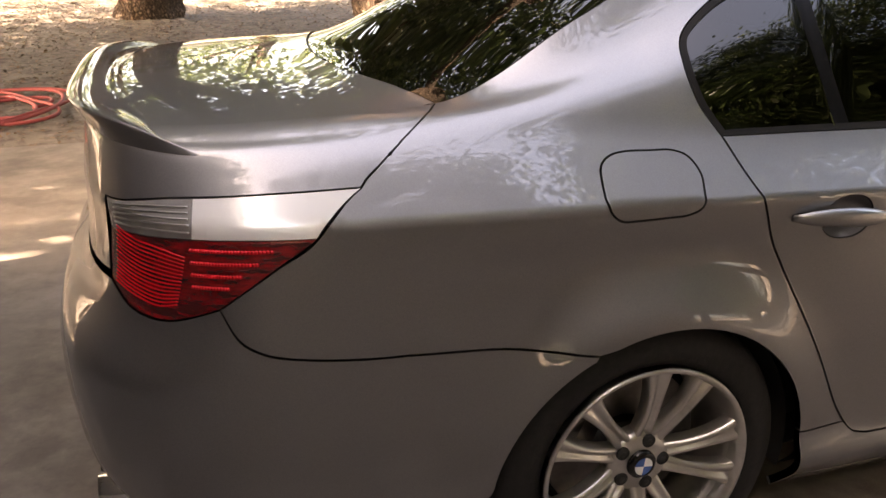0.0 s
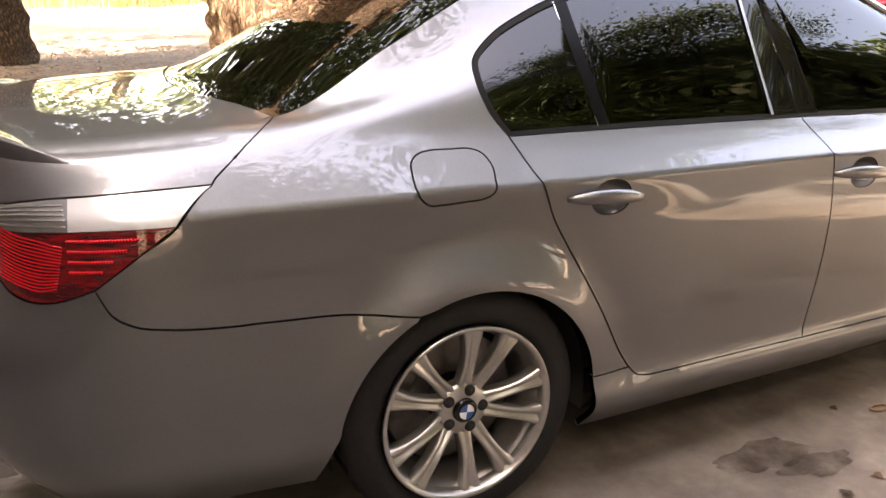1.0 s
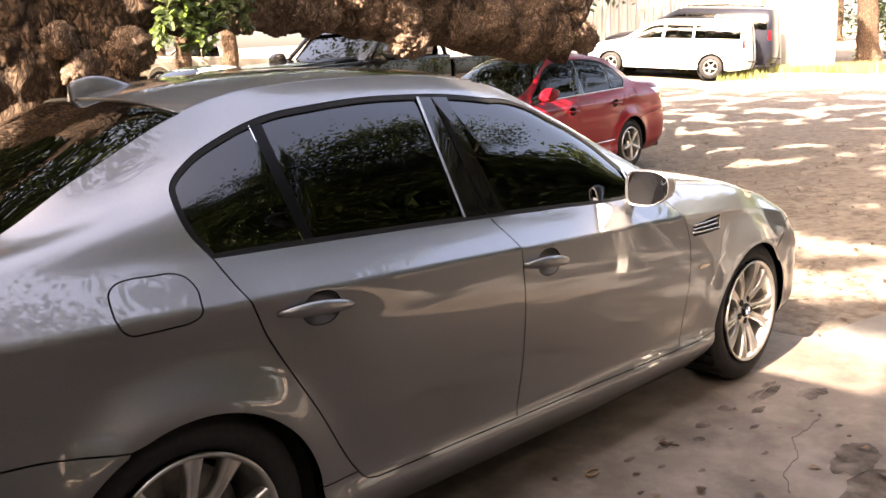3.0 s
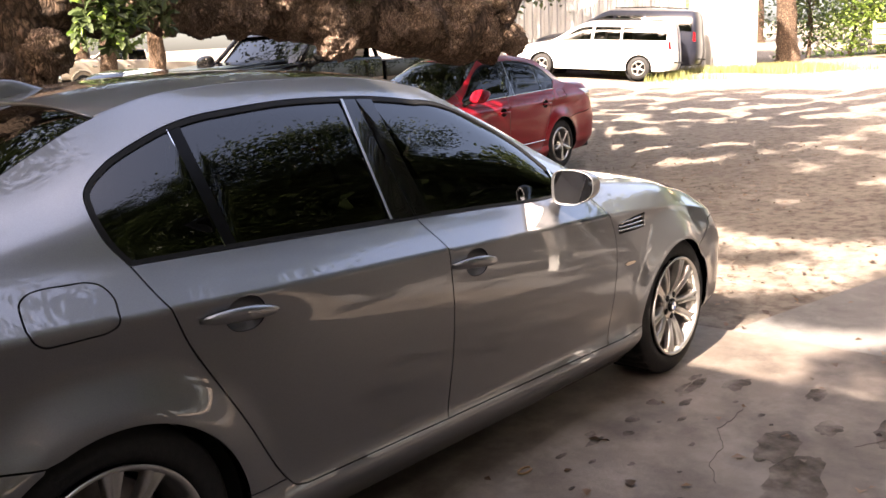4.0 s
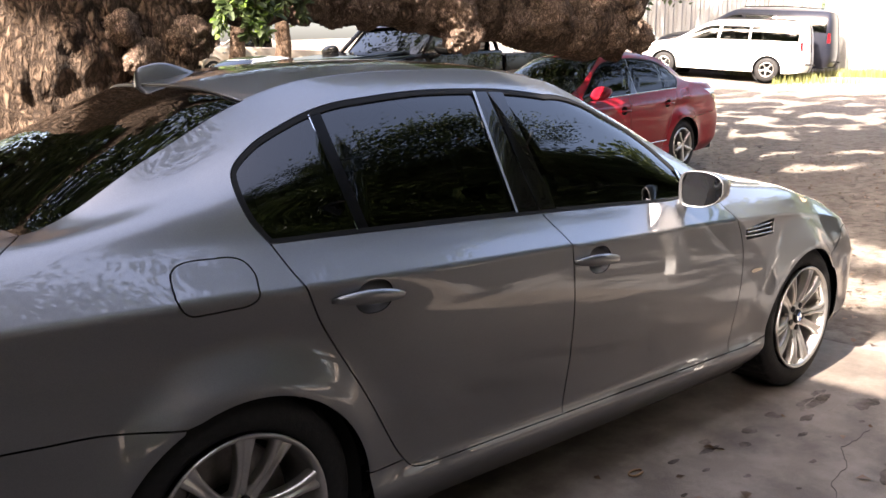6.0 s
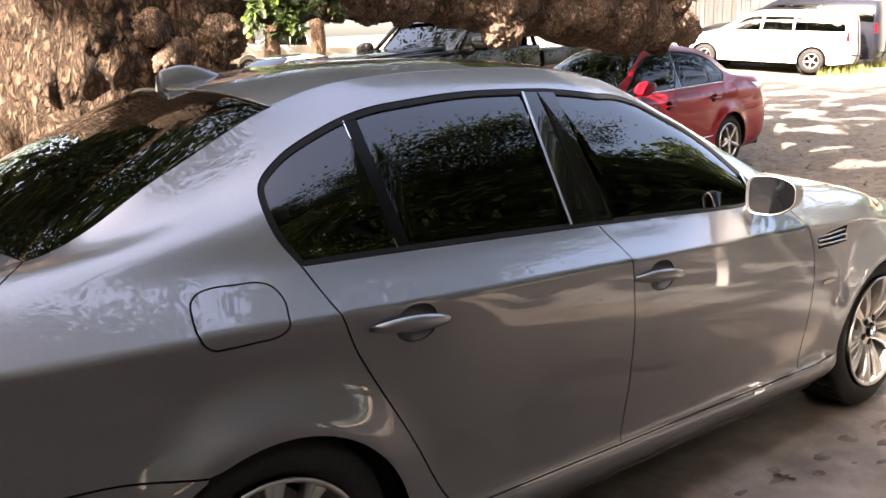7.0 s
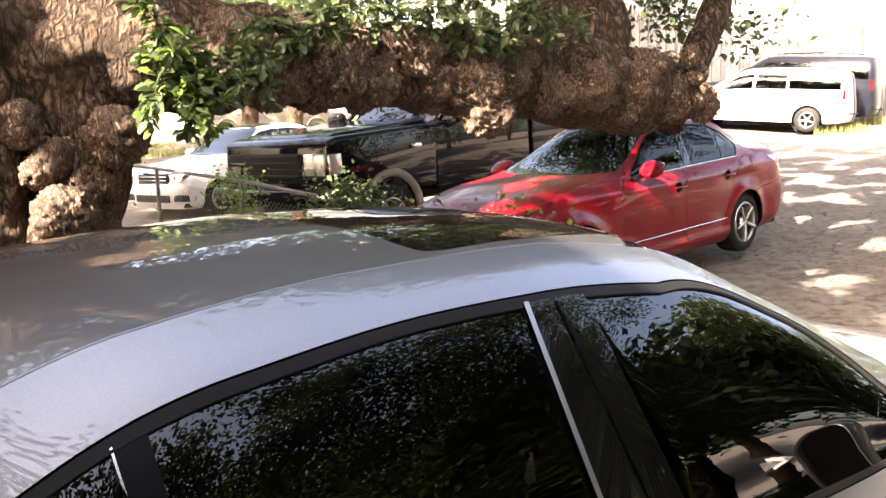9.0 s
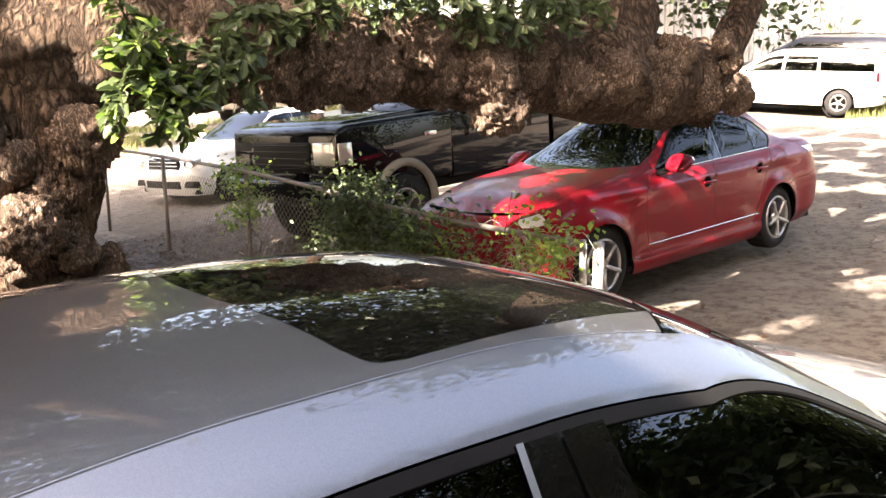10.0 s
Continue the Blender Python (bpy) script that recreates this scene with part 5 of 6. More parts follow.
def sprigs(starts, reach, count, size, seed, mats):
    """Twigs that hang and fork from the given points, leaves set round them."""
    g = random.Random(seed)
    wood = bmesh.new()
    V, T = [[], []], [[], []]
    for at in starts:
        for k in range(4):
            p = Vector(at)
            d = Vector((g.gauss(0, .8), g.gauss(-.35, .5), g.gauss(-.35, .6))).normalized()
            pts = [p.copy()]
            for i in range(7):
                d = (d + Vector((g.gauss(0, .25), g.gauss(0, .25), g.gauss(-.12, .2)))).normalized()
                p = p + d * reach / 7
                pts.append(p.copy())
                for _ in range(count):
                    a = (d * .5 + Vector((g.gauss(0, 1), g.gauss(0, 1), g.gauss(-.1, .7)))).normalized()
                    n = (Vector((g.gauss(0, .5), g.gauss(-.4, .5), 1))).normalized()
                    pick = int(g.random() < .3)
                    v, t = broad_leaf(p + a * .006, a, n, size * g.uniform(.55, 1.2))
                    b = len(V[pick])
                    V[pick] += v
                    T[pick] += [tuple(b + q for q in tr) for tr in t]
            tube_bm(pts, [.004 * (1 - i / 9) for i in range(8)], 5, False, wood)
    part("twig", wood, BARK, oak, kind="stuff")
    for v, t, m in zip(V, T, mats):
        raw("leaf_sprig", v, t, m, oak, "sprigs of glossy lobed green leaves", smooth=False, kind="stuff")


sprigs([(1.58, 2.08, 2.16), (1.66, 2.06, 2.08), (1.62, 2.05, 1.98), (1.76, 2.05, 1.96), (1.55, 2.06, 1.90), (1.72, 2.04, 1.86)], .17, 4, .075, 6, (LEAF, LEAF_BRIGHT))
sprigs([(1.92, 2.1, 2.0), (2.02, 2.06, 1.96), (1.96, 2.08, 2.1), (2.12, 2.1, 2.24), (2.35, 2.1, 2.2), (2.5, 2.12, 2.28)], .16, 4, .07, 7, (LEAF, LEAF))
sprigs([(2.75, 2.1, 2.32), (3.05, 2.1, 2.34), (3.25, 2.08, 2.3), (3.5, 2.1, 2.3), (3.72, 2.12, 2.28), (3.9, 2.12, 2.32), (4.15, 2.15, 2.34), (3.4, 2.1, 2.42), (3.8, 2.1, 2.44)], .2, 4, .07, 8, (LEAF, LEAF))
near2 = [(2.6 + .28 * i, 2.5 + rng.normal(0, .2), 2.5 + rng.uniform(0, .35)) for i in range(14)] + [(5.6 + .22 * i, 2.7 + rng.normal(0, .15), 2.3 + rng.uniform(0, .5)) for i in range(8)]
leaf_object("leaf_sprig", clumps(near2, 60, (.16, .14, .12), rng), .08, LEAF, oak, "", 7, kind="stuff")


def far_tree(x, y, h, r, seed, spread=2.4, leaf=.34, count=150, per=26, tone=LEAF, low=.35):
    """A yard tree: tapered stem, boughs, and a broken crown; some stand out of view for their shade."""
    g = np.random.default_rng(seed)
    z = ground_z(x, y)
    t = thing("tree", "leafy yard tree with a rough brown trunk", "tree", "trees round the yard", pose(x, y, z))
    part("trunk", rough_tube([(0, 0, -.2), (.02, 0, .3), (g.normal(0, .15), g.normal(0, .15), h * .4), (g.normal(0, .3), g.normal(0, .3), h * .75)], [r * 1.55, r * 1.05, r * .85, r * .4], 40, 50, .14, 3, .16, seed), BARK, t)
    for k in range(4):
        a = g.uniform(0, 6.28)
        part("branch", rough_tube([(0, 0, h * .38), (spread * .4 * math.cos(a), spread * .4 * math.sin(a), h * .55), (spread * .8 * math.cos(a), spread * .8 * math.sin(a), h * .72)], [r * .5, r * .3, r * .1], 10, 14, .2, 3, 0, seed + k), BARK, t)
    C = []
    while len(C) < count:
        p = g.uniform(-1, 1, 3)
        if np.linalg.norm(p) < 1 and noise.noise(Vector(p * 2.2) + Vector((seed, 0, 0))) > -.12:
            C.append((p[0] * spread, p[1] * spread, h * (low + (1 - low) * .5) + p[2] * h * (1 - low) * .55))
    leaf_object("crown", clumps(C, per, (.42, .42, .3), g), leaf, tone, t, "", seed)
    return t


for i, (x, y, h, r, sp, low) in enumerate(((-1.05, 11.8, 8, .40, 3.6, .42), (-6.5, 17, 9, .3, 3.8, .35), (6.0, 27, 8.5, .3, 4.0, .3), (15, 28, 8.5, .3, 4.2, .3), (-3.5, 26, 9, .35, 4.6, .22), (24, 22, 9, .3, 4.4, .25),
                                           (38, 5, 9, .35, 4.6, .12), (43, 1, 8, .3, 4.2, .1), (34, -2, 8, .3, 3.8, .15), (47, 8, 9, .35, 5, .1),
                                           # unseen tree at x -2.2: crown drawn to the ground to block low light
                                           (13, -10, 9, .35, 4.6, .25), (7.0, -12.5, 14, .4, 5.2, .2), (20, -13, 10, .35, 5.0, .2), (9.8, -12.8, 14, .4, 5.2, .2), (4.4, -12.2, 15.5, .4, 5.2, .2), (-2.2, -13.6, 11.0, .35, 4.6, .04), (-13, 14, 9, .35, 4.4, .25),
                                           (3, 36, 8, .35, 5, .12), (10, 34, 8, .35, 5, .15), (20, 40, 11, .35, 5.5, .1), (30, 34, 11, .35, 5.5, .1), (40, 26, 11, .35, 5.5, .1), (46, 16, 11, .35, 5.5, .08), (-9, 30, 10, .35, 5, .12), (13, 21, 8, .25, 3.6, .35),
                                           (9.5, -7.5, 8, .3, 3.6, .2), (16, -5.5, 8, .3, 3.8, .2), (26, -8, 9, .3, 4.4, .12))):
    south = -14 < y < -12 and x < 12
    far_tree(x, y, h, r, 100 + i, sp, leaf=.2 if south else .34, per=60 if south else 26, low=low, count=620 if -14 < y < -12 and x < 12 or -11 < y < -5 and x < 17 else 150)

# two unseen trees, added to shade the litter and the slab's far corner
far_tree(-8.5, 7.5, 9, .35, 189, 4.6, low=.3, count=420)
far_tree(-9.6, 4.3, 9, .35, 192, 3.6, low=.3, count=420)
far_tree(32.0, 9.2, 8, .36, 190, 3.0, low=.4)
for i, (x, y, h, tone) in enumerate(((34.5, 9.3, 3.4, LEAF), (36, 8.2, 3.0, LEAF_BRIGHT), (37.5, 7.2, 3.2, LEAF), (39, 6.0, 3.6, LEAF_BRIGHT), (40, 4.2, 3.4, LEAF))):
    far_tree(x, y, h, .07, 200 + i, 1.7, .2, 70, 26, tone, .04)

# ---------------------------------------------------------------- other parked vehicles
def slab_bm(profile, half, bevel=.04, seg=3):
    """A solid from a side profile (x, z), as wide as twice half, with rounded edges."""
    bm = bmesh.new()
    a = [bm.verts.new((x, -half, z)) for x, z in profile]
    b = [bm.verts.new((x, half, z)) for x, z in profile]
    bm.faces.new(a)
    bm.faces.new(b[::-1])
    k = len(profile)
    for i in range(k):
        bm.faces.new((a[i], b[i], b[(i + 1) % k], a[(i + 1) % k]))
    bmesh.ops.recalc_face_normals(bm, faces=bm.faces)
    if bevel:
        bmesh.ops.bevel(bm, geom=list(bm.edges), offset=bevel, segments=seg, affect="EDGES", profile=.55)
    return bm


def five_spoke(r_out=.215):
    bm = lathe_bm([(r_out, .16), (r_out, .0), (r_out - .006, -.012), (r_out - .016, -.012), (r_out - .022, .01), (r_out - .03, .14)], 48)
    hub = lathe_bm([(0, -.008), (.04, -.008), (.06, .0), (.065, .03)], 24)
    me = bpy.data.meshes.new("hub")
    hub.to_mesh(me)
    hub.free()
    bm.from_mesh(me)
    bpy.data.meshes.remove(me)
    return bm


def plain_wheel(parent, x, y, r, side, rim=.68, mat=None, turn=0):
    w = part("wheel", five_spoke(r * rim), mat or ALLOY, parent)
    w.matrix_local = pose(x, y, r, 0, turn, 0) if side < 0 else pose(x, y, r, 0, turn, 180)
    R = r * rim
    sp = slab_bm([(.03, -.034), (R * .6, -.040), (R - .02, -.052), (R - .02, .052), (R * .6, .040), (.03, .034)], .016, .010, 2)
    bmesh.ops.transform(sp, matrix=pose(0, .012, 0, 90, 0, 0), verts=sp.verts)
    add_spokes(w, sp, 5, mat or ALLOY)
    part("tyre", tyre_bm(r, .22, r * rim - .008), RUBBER, w)
    part("wheel_back", lathe_bm([(.0, .12), (r * rim - .01, .12), (r * rim - .01, .125), (0, .125)], 24), UNDER, w)
    return w


def door_mirror(parent, x, y, z, paint, s=1.0, side=-1):
    """A mirror housing on its foot, with its glass."""
    bm = bmesh.new()
    bmesh.ops.create_uvsphere(bm, u_segments=28, v_segments=18, radius=1)
    for v in bm.verts:
        c = v.co
        c.x = c.x * .075 if c.x > 0 else c.x * .045
        c.y, c.z = math.copysign(abs(c.y) ** .8, c.y) * .115, math.copysign(abs(c.z) ** .8, c.z) * .068
        c.z += .02 * c.y / .115 * side * -1 * .5
    flat = [v for v in bm.verts if v.co.x < -.028]
    for v in flat:
        v.co.x = -.028
    bmesh.ops.scale(bm, vec=(s, s, s), verts=bm.verts)
    bmesh.ops.translate(bm, vec=(x, y + side * .145 * s, z + .075 * s), verts=bm.verts)
    house = part("door_mirror", bm, paint, parent, "door mirror with painted housing")
    g = bmesh.new()
    ring = []
    for i in range(32):
        a = 2 * math.pi * i / 32
        ring.append(g.verts.new((x - .0295 * s, y + side * .145 * s + math.copysign(abs(math.cos(a)) ** .8, math.cos(a)) * .104 * s, z + .075 * s + math.copysign(abs(math.sin(a)) ** .8, math.sin(a)) * .058 * s)))
    g.faces.new(ring)
    part("mirror_glass", g, MIRROR, house, "silvered mirror glass", smooth=False)
    part("mirror_foot", tube_bm([(x + .03 * s, y + .02 * -side, z - .01), (x + .015 * s, y + side * .04 * s, z + .012 * s), (x + .01 * s, y + side * .1 * s, z + .04 * s)], [.03 * s, .026 * s, .03 * s], 12), GLOSS_BLACK, house)
    return house


MIRROR = material("mirror_silver", (0.9, 0.9, 0.9), 0.0, 1.0)

# the grey saloon's small parts
def saloon_mirror(side):
    """A door mirror squared off towards the car and tapering outwards, glass towards the rear, on two slim arms."""
    cx, cy, cz = 1.975, side * .918, 1.022
    def rim(a, k=1.0):
        c, s = math.cos(a), math.sin(a)
        out = max(0.0, c)
        y = math.copysign(abs(c) ** (.75 if c > 0 else .4), c) * .083
        z = math.copysign(abs(s) ** .55, s) * .070 * (1 - .28 * out)
        return side * y * k, z * k + .006 * out
    rows, bm = [], bmesh.new()
    for dx, k in ((-.002, .93), (-.012, .96), (-.014, .985), (-.008, 1.0), (.012, 1.0), (.045, .93), (.075, .76), (.095, .50), (.104, .2)):
        rows.append([bm.verts.new((cx + dx + .02 * rim(a)[0] * side / .083, cy + rim(a, k)[0], cz + rim(a, k)[1])) for a in np.linspace(0, 2 * math.pi, 40, endpoint=False)])
    for A, B in zip(rows, rows[1:]):
        for j in range(40):
            bm.faces.new((A[j], A[(j + 1) % 40], B[(j + 1) % 40], B[j]))
    bm.faces.new(rows[-1])
    bmesh.ops.recalc_face_normals(bm, faces=bm.faces)
    house = part("door_mirror", bm, PAINT, saloon, "door mirror with painted housing")
    g = bmesh.new()
    g.faces.new([g.verts.new((cx - .001 + .02 * rim(a)[0] * side / .083, cy + rim(a, .94)[0], cz + rim(a, .94)[1])) for a in np.linspace(0, 2 * math.pi, 40, endpoint=False)])
    part("mirror_glass", g, MIRROR, house, "silvered mirror glass", smooth=False)
    for dz in (-.035, .0):
        part("mirror_arm", tube_bm([(cx + .06, side * .76, cz - .055 + dz * .4), (cx + .05, side * .82, cz - .04 + dz * .6), (cx + .04, side * .875, cz - .02 + dz)], [.016, .012, .012], 10), PAINT, house)


saloon_mirror(-1)
saloon_mirror(1)
for i in range(3):
    runs = [us(1.7745 + .0015 * i, .507 + .013 * i), us(1.808, .506 + .0155 * i), us(1.841, .508 + .018 * i)]
    P, N = side_surf(np.array(curve(runs, .02)))
    part("vent_slat", tube_bm(P - N * .003, .0042, 8), CHROME, saloon, "bright slat of the wing vent")
P, N = side_surf(np.array(VENT))
raw("vent_back", P - N * .022, [list(range(len(P)))], UNDER, saloon)
sheet("side_marker", loop([us(1.783, .375), us(1.789, .382), us(1.808, .380)], [us(1.808, .380), us(1.812, .372), us(1.806, .366)], [us(1.806, .366), us(1.788, .366), us(1.783, .375)], step=.006), side_surf, MARKER, saloon, sink=-.003, step=.02, flange=.004, label="pale amber side marker lens")
for k in range(15):   # fine ribs fan out inside the red lens
    s0 = .462 + .0056 * k
    runs = [us(.425 + .0015 * k, s0 + .010), us(.52, s0 + .003), us(.60, s0), us(.655 + .002 * k, s0 + .001 * (7 - k))]
    P, N = side_surf(np.array(curve(runs, .02)))
    part("lens_rib", tube_bm(P - N * .0012, .0015, 6), LAMP_DARK, saloon)
for k in range(4):
    s0 = .497 + .0155 * k
    u0, u1 = .70, .785 + .030 * k
    dots = bmesh.new()
    for u in np.arange(u0, u1, .0068):
        P, N = side_surf(np.array([us(u, s0 + .004 * (u - u0))]))
        made = bmesh.ops.create_icosphere(dots, subdivisions=1, radius=.0042)["verts"]
        bmesh.ops.translate(dots, vec=P[0] - N[0] * .001, verts=made)
    part("bead_strip", dots, LAMP_DARK, saloon, kind="stuff")
for k in range(5):
    P, N = side_surf(np.array(curve([us(.44, .5545 + .0062 * k), us(.60, .562 + .0085 * k), us(.70, .5645 + .0093 * k)], .02)))
    part("lens_rib", tube_bm(P - N * .0014, .0020, 6), SATIN, saloon)

# aerial and lip on the boot lid
def roof_z(x, y):
    return top_surf(np.array([[x, y]]))[0][0][2]


fin = bmesh.new()
rows = []
for t in np.linspace(0, 1, 15):   # a shark-fin aerial on the roof's rear edge
    x = .368 - .20 * t
    h = .052 * math.sin(math.pi * min(t * .70, .56)) ** 1.2 * (1 if t < .95 else .8)
    half = .019 * math.sin(math.pi * (.10 + .72 * t)) ** .7
    zb = roof_z(max(x, .195), 0) - .004 - max(0, .195 - x) * .32
    rows.append([fin.verts.new((x + .0, half * math.cos(a) * (1 - .45 * math.sin(a)), zb + (h + .006) * math.sin(a))) for a in np.linspace(0, math.pi, 15)])
for A, B in zip(rows, rows[1:]):
    for k in range(14):
        fin.faces.new((A[k], A[k + 1], B[k + 1], B[k]))
fin.faces.new(rows[0][::-1])
fin.faces.new(rows[-1])
bmesh.ops.recalc_face_normals(fin, faces=fin.faces)
part("roof_aerial", fin, PAINT, saloon, "body-coloured shark-fin aerial")
lip = bmesh.new()
half_rows = []
for u in np.linspace(.0004, .735, 46):   # a lip that grows out of the boot lid's rear edge and dies away towards its ends
    h = .030 * max(0, 1 - (u / .735) ** 3)
    edge, _ = side_surf(np.array([us(u, 1.0)]))
    so = float(np.interp(u, [0, .4, .6, .721, .74], [.84, .82, .765, .722, .715]))
    sl = float(np.interp(u, [0, .4, .6, .721, .74], [.75, .735, .715, .706, .71]))
    if u < .58:
        y = edge[0][1] * .97
        P0, N0 = top_surf(np.array([[-.972 + .06 * (y / .572) ** 2, y]]))
    else:
        P0, N0 = side_surf(np.array([us(u, float(np.interp(u, [.58, .64, .69, .721, .74], [1.0, .838, .749, .726, .718])))]))
    P2, N2 = side_surf(np.array([us(u, so)]))
    P3, N3 = side_surf(np.array([us(u, sl)]))
    a, b = P0[0] + N0[0] * .0012, P2[0] + N2[0] * h * .9 + np.array((-.3, 0, .8)) * h
    low = P3[0] + N3[0] * .0008
    mids = [a * (1 - k) + b * k + np.array((0, 0, 1)) * h * .35 * math.sin(math.pi * k) - np.array((0, 0, 1)) * h * .9 * k * (1 - k) * (1 - k) * 3 for k in (.2, .4, .6, .8, .93)]
    rim = [b + (low - b) * k + N2[0] * h * .15 * math.sin(math.pi * k) for k in (.12, .35, .65)]
    half_rows.append([a] + mids + [b] + rim + [low])
rows = [[lip.verts.new((p[0], -p[1], p[2])) for p in r] for r in half_rows[::-1]] + [[lip.verts.new(tuple(p)) for p in r] for r in half_rows]
for A, B in zip(rows, rows[1:]):
    for k in range(len(A) - 1):
        lip.faces.new((A[k], A[k + 1], B[k + 1], B[k]))
bmesh.ops.recalc_face_normals(lip, faces=lip.faces)
part("boot_spoiler", lip, PAINT, saloon, "grey lip spoiler on the boot lid")
for s in (-1, 1):
    for k in (0, 1):
        ex = lathe_bm([(.040, 0), (.043, -.003), (.043, -.14), (.039, -.14), (.037, 0)], 28)
        bmesh.ops.transform(ex, matrix=pose(-.965, s * (.41 + .095 * k), .25, 0, 0, -90), verts=ex.verts)
        part("exhaust_tip", ex, CHROME, saloon, "bright round exhaust tip")
for s in (-1, 1):
    P, N = top_surf(np.array([(x, s * (-top([x], [-1.0])[0][1] - .004)) for x in np.linspace(.262, 1.46, 50)]))
    part("roof_moulding", tube_bm(P - N * .0022, .0040, 8), PAINT, saloon, "painted moulding in the roof joint")
lip_line = [(.185 + .073 * q * q, q * -top([.185 + .073 * q * q], [-1.0])[0][1] * .985) for q in np.linspace(-1, 1, 40)]
P, N = top_surf(np.array(lip_line))
part("roof_rear_edge", tube_bm(P - N * .002, .0045, 8), PAINT, saloon, "painted rear edge of the roof")
# cabin
for s in (-1, 1):
    for x in (1.25, .35):
        part("seat", box_bm((.5, .5, .16), (x, s * .38, .5), .05, 3), CABIN, saloon)
        part("seat_back", box_bm((.14, .5, .62), (x - .27, s * .38, .82), .06, 3, pose(0, 0, 0, 0, -14, 0)), CABIN, saloon)
        part("headrest", box_bm((.09, .26, .18), (x - .36, s * .38, 1.2), .04, 3), CABIN, saloon)
part("dashboard", box_bm((.45, 1.4, .25), (2.02, 0, .86), .08, 3), CABIN, saloon)
part("cabin_floor", box_bm((2.6, 1.5, .05), (.95, 0, .32), .01), CABIN, saloon)
part("parcel_shelf", box_bm((.55, 1.25, .03), (-.12, 0, 1.0), .01), CABIN, saloon)
wheel_ring = lathe_bm([(.185 + .014 * math.cos(a), .014 * math.sin(a)) for a in np.linspace(0, 2 * math.pi, 10)], 40)
bmesh.ops.transform(wheel_ring, matrix=pose(1.72, .38, .93, 0, 0, 90) @ pose(0, 0, 0, 20, 0, 0), verts=wheel_ring.verts)
part("steering_wheel", wheel_ring, CABIN, saloon)


def other_sedan(name, label, m, paint, scale, back=0.0, face=False):
    global SCALE
    car = thing(name, label, "car", "", m)
    SCALE = scale
    sedan_body(car, paint, 1.8, DARK_GLASS)
    for fn in (lambda: door_mirror(car, 2.06 * scale[0], -.80 * scale[1], .97 * scale[2], paint, 1.05, -1), lambda: door_mirror(car, 2.06 * scale[0], .80 * scale[1], .97 * scale[2], paint, 1.05, 1)):
        fn()
    for x in (.02, 2.895 * scale[0]):
        plain_wheel(car, x, -.87 * scale[1], .318, -1)
        plain_wheel(car, x, .87 * scale[1], .318, 1)
    for s in (-1, 1):
        for x, z in ((.42, .862), (1.376, .828)):
            b = box_bm((.2, .02, .024), (x * scale[0], s * .925 * scale[1], z * scale[2]), .009, 2)
            part("door_handle", b, paint, car)
    # bright strips under the windows and along the doors
    for runs in (BELT, side_run((.45, .42), (1.2, .41), (2.3, .40))):
        P, N = side_surf(np.array(curve(runs, .05)))
        P = (P + N * .004) * np.array(scale)
        for s in (1, -1):
            part("bright_strip", tube_bm(P * (1, s, 1), .007, 6), CHROME, car)
    SCALE = (1.0, 1.0, 1.0)
    if face:
        nose = part("grille", box_bm((.05, .86, .20), (3.525, 0, .68), .03, 2), UNDER, car, "black grille with bright bars")
        for k in range(3):
            part("grille_bar", box_bm((.03, .78, .018), (3.552, 0, .62 + .06 * k), .006), CHROME, nose)
        part("lower_intake", box_bm((.05, .92, .13), (3.578, 0, .37), .02), UNDER, car)
        for s in (-1, 1):
            part("fog_lamp_recess", slab_bm([(3.40, .31), (3.575, .33), (3.55, .44), (3.42, .42)], .12, .02), UNDER, car).location = (0, s * .66, 0)
            lens = part("headlamp_lens", slab_bm([(3.28, .70), (3.51, .65), (3.47, .77), (3.28, .82)], .13, .03), CHROME, car, "bright headlamp lens")
            lens.location = (0, s * .60, 0)
    for ob in car.children_recursive:   # the cabin sits further back than on the grey saloon
        if ob.type == "MESH" and ob.name.split(".")[0] not in ("wheel", "spoke", "tyre", "wheel_back"):
            for v in ob.data.vertices:
                up, ahead = min(1, max(0, (v.co.z - .86) / .3)), min(1, max(0, (v.co.x + .55) / .9))
                v.co.x -= back * up * up * (3 - 2 * up) * ahead
    return car


def yaw_pose(x, y, z, yaw):
    return pose(x, y, z, 0, 0, yaw)


other_sedan("car", "red four-door saloon with bright window trim, parked on dirt", pose(8.28, 4.22, .31, 0, 2.0, 183.7), RED_PAINT, (.968, .955, .99), .2)
other_sedan("car", "white four-door saloon parked behind a wire fence", pose(9.04, 13.9, .50, 0, 3.0, 195), WHITE_PAINT, (.96, .96, .99), face=True)

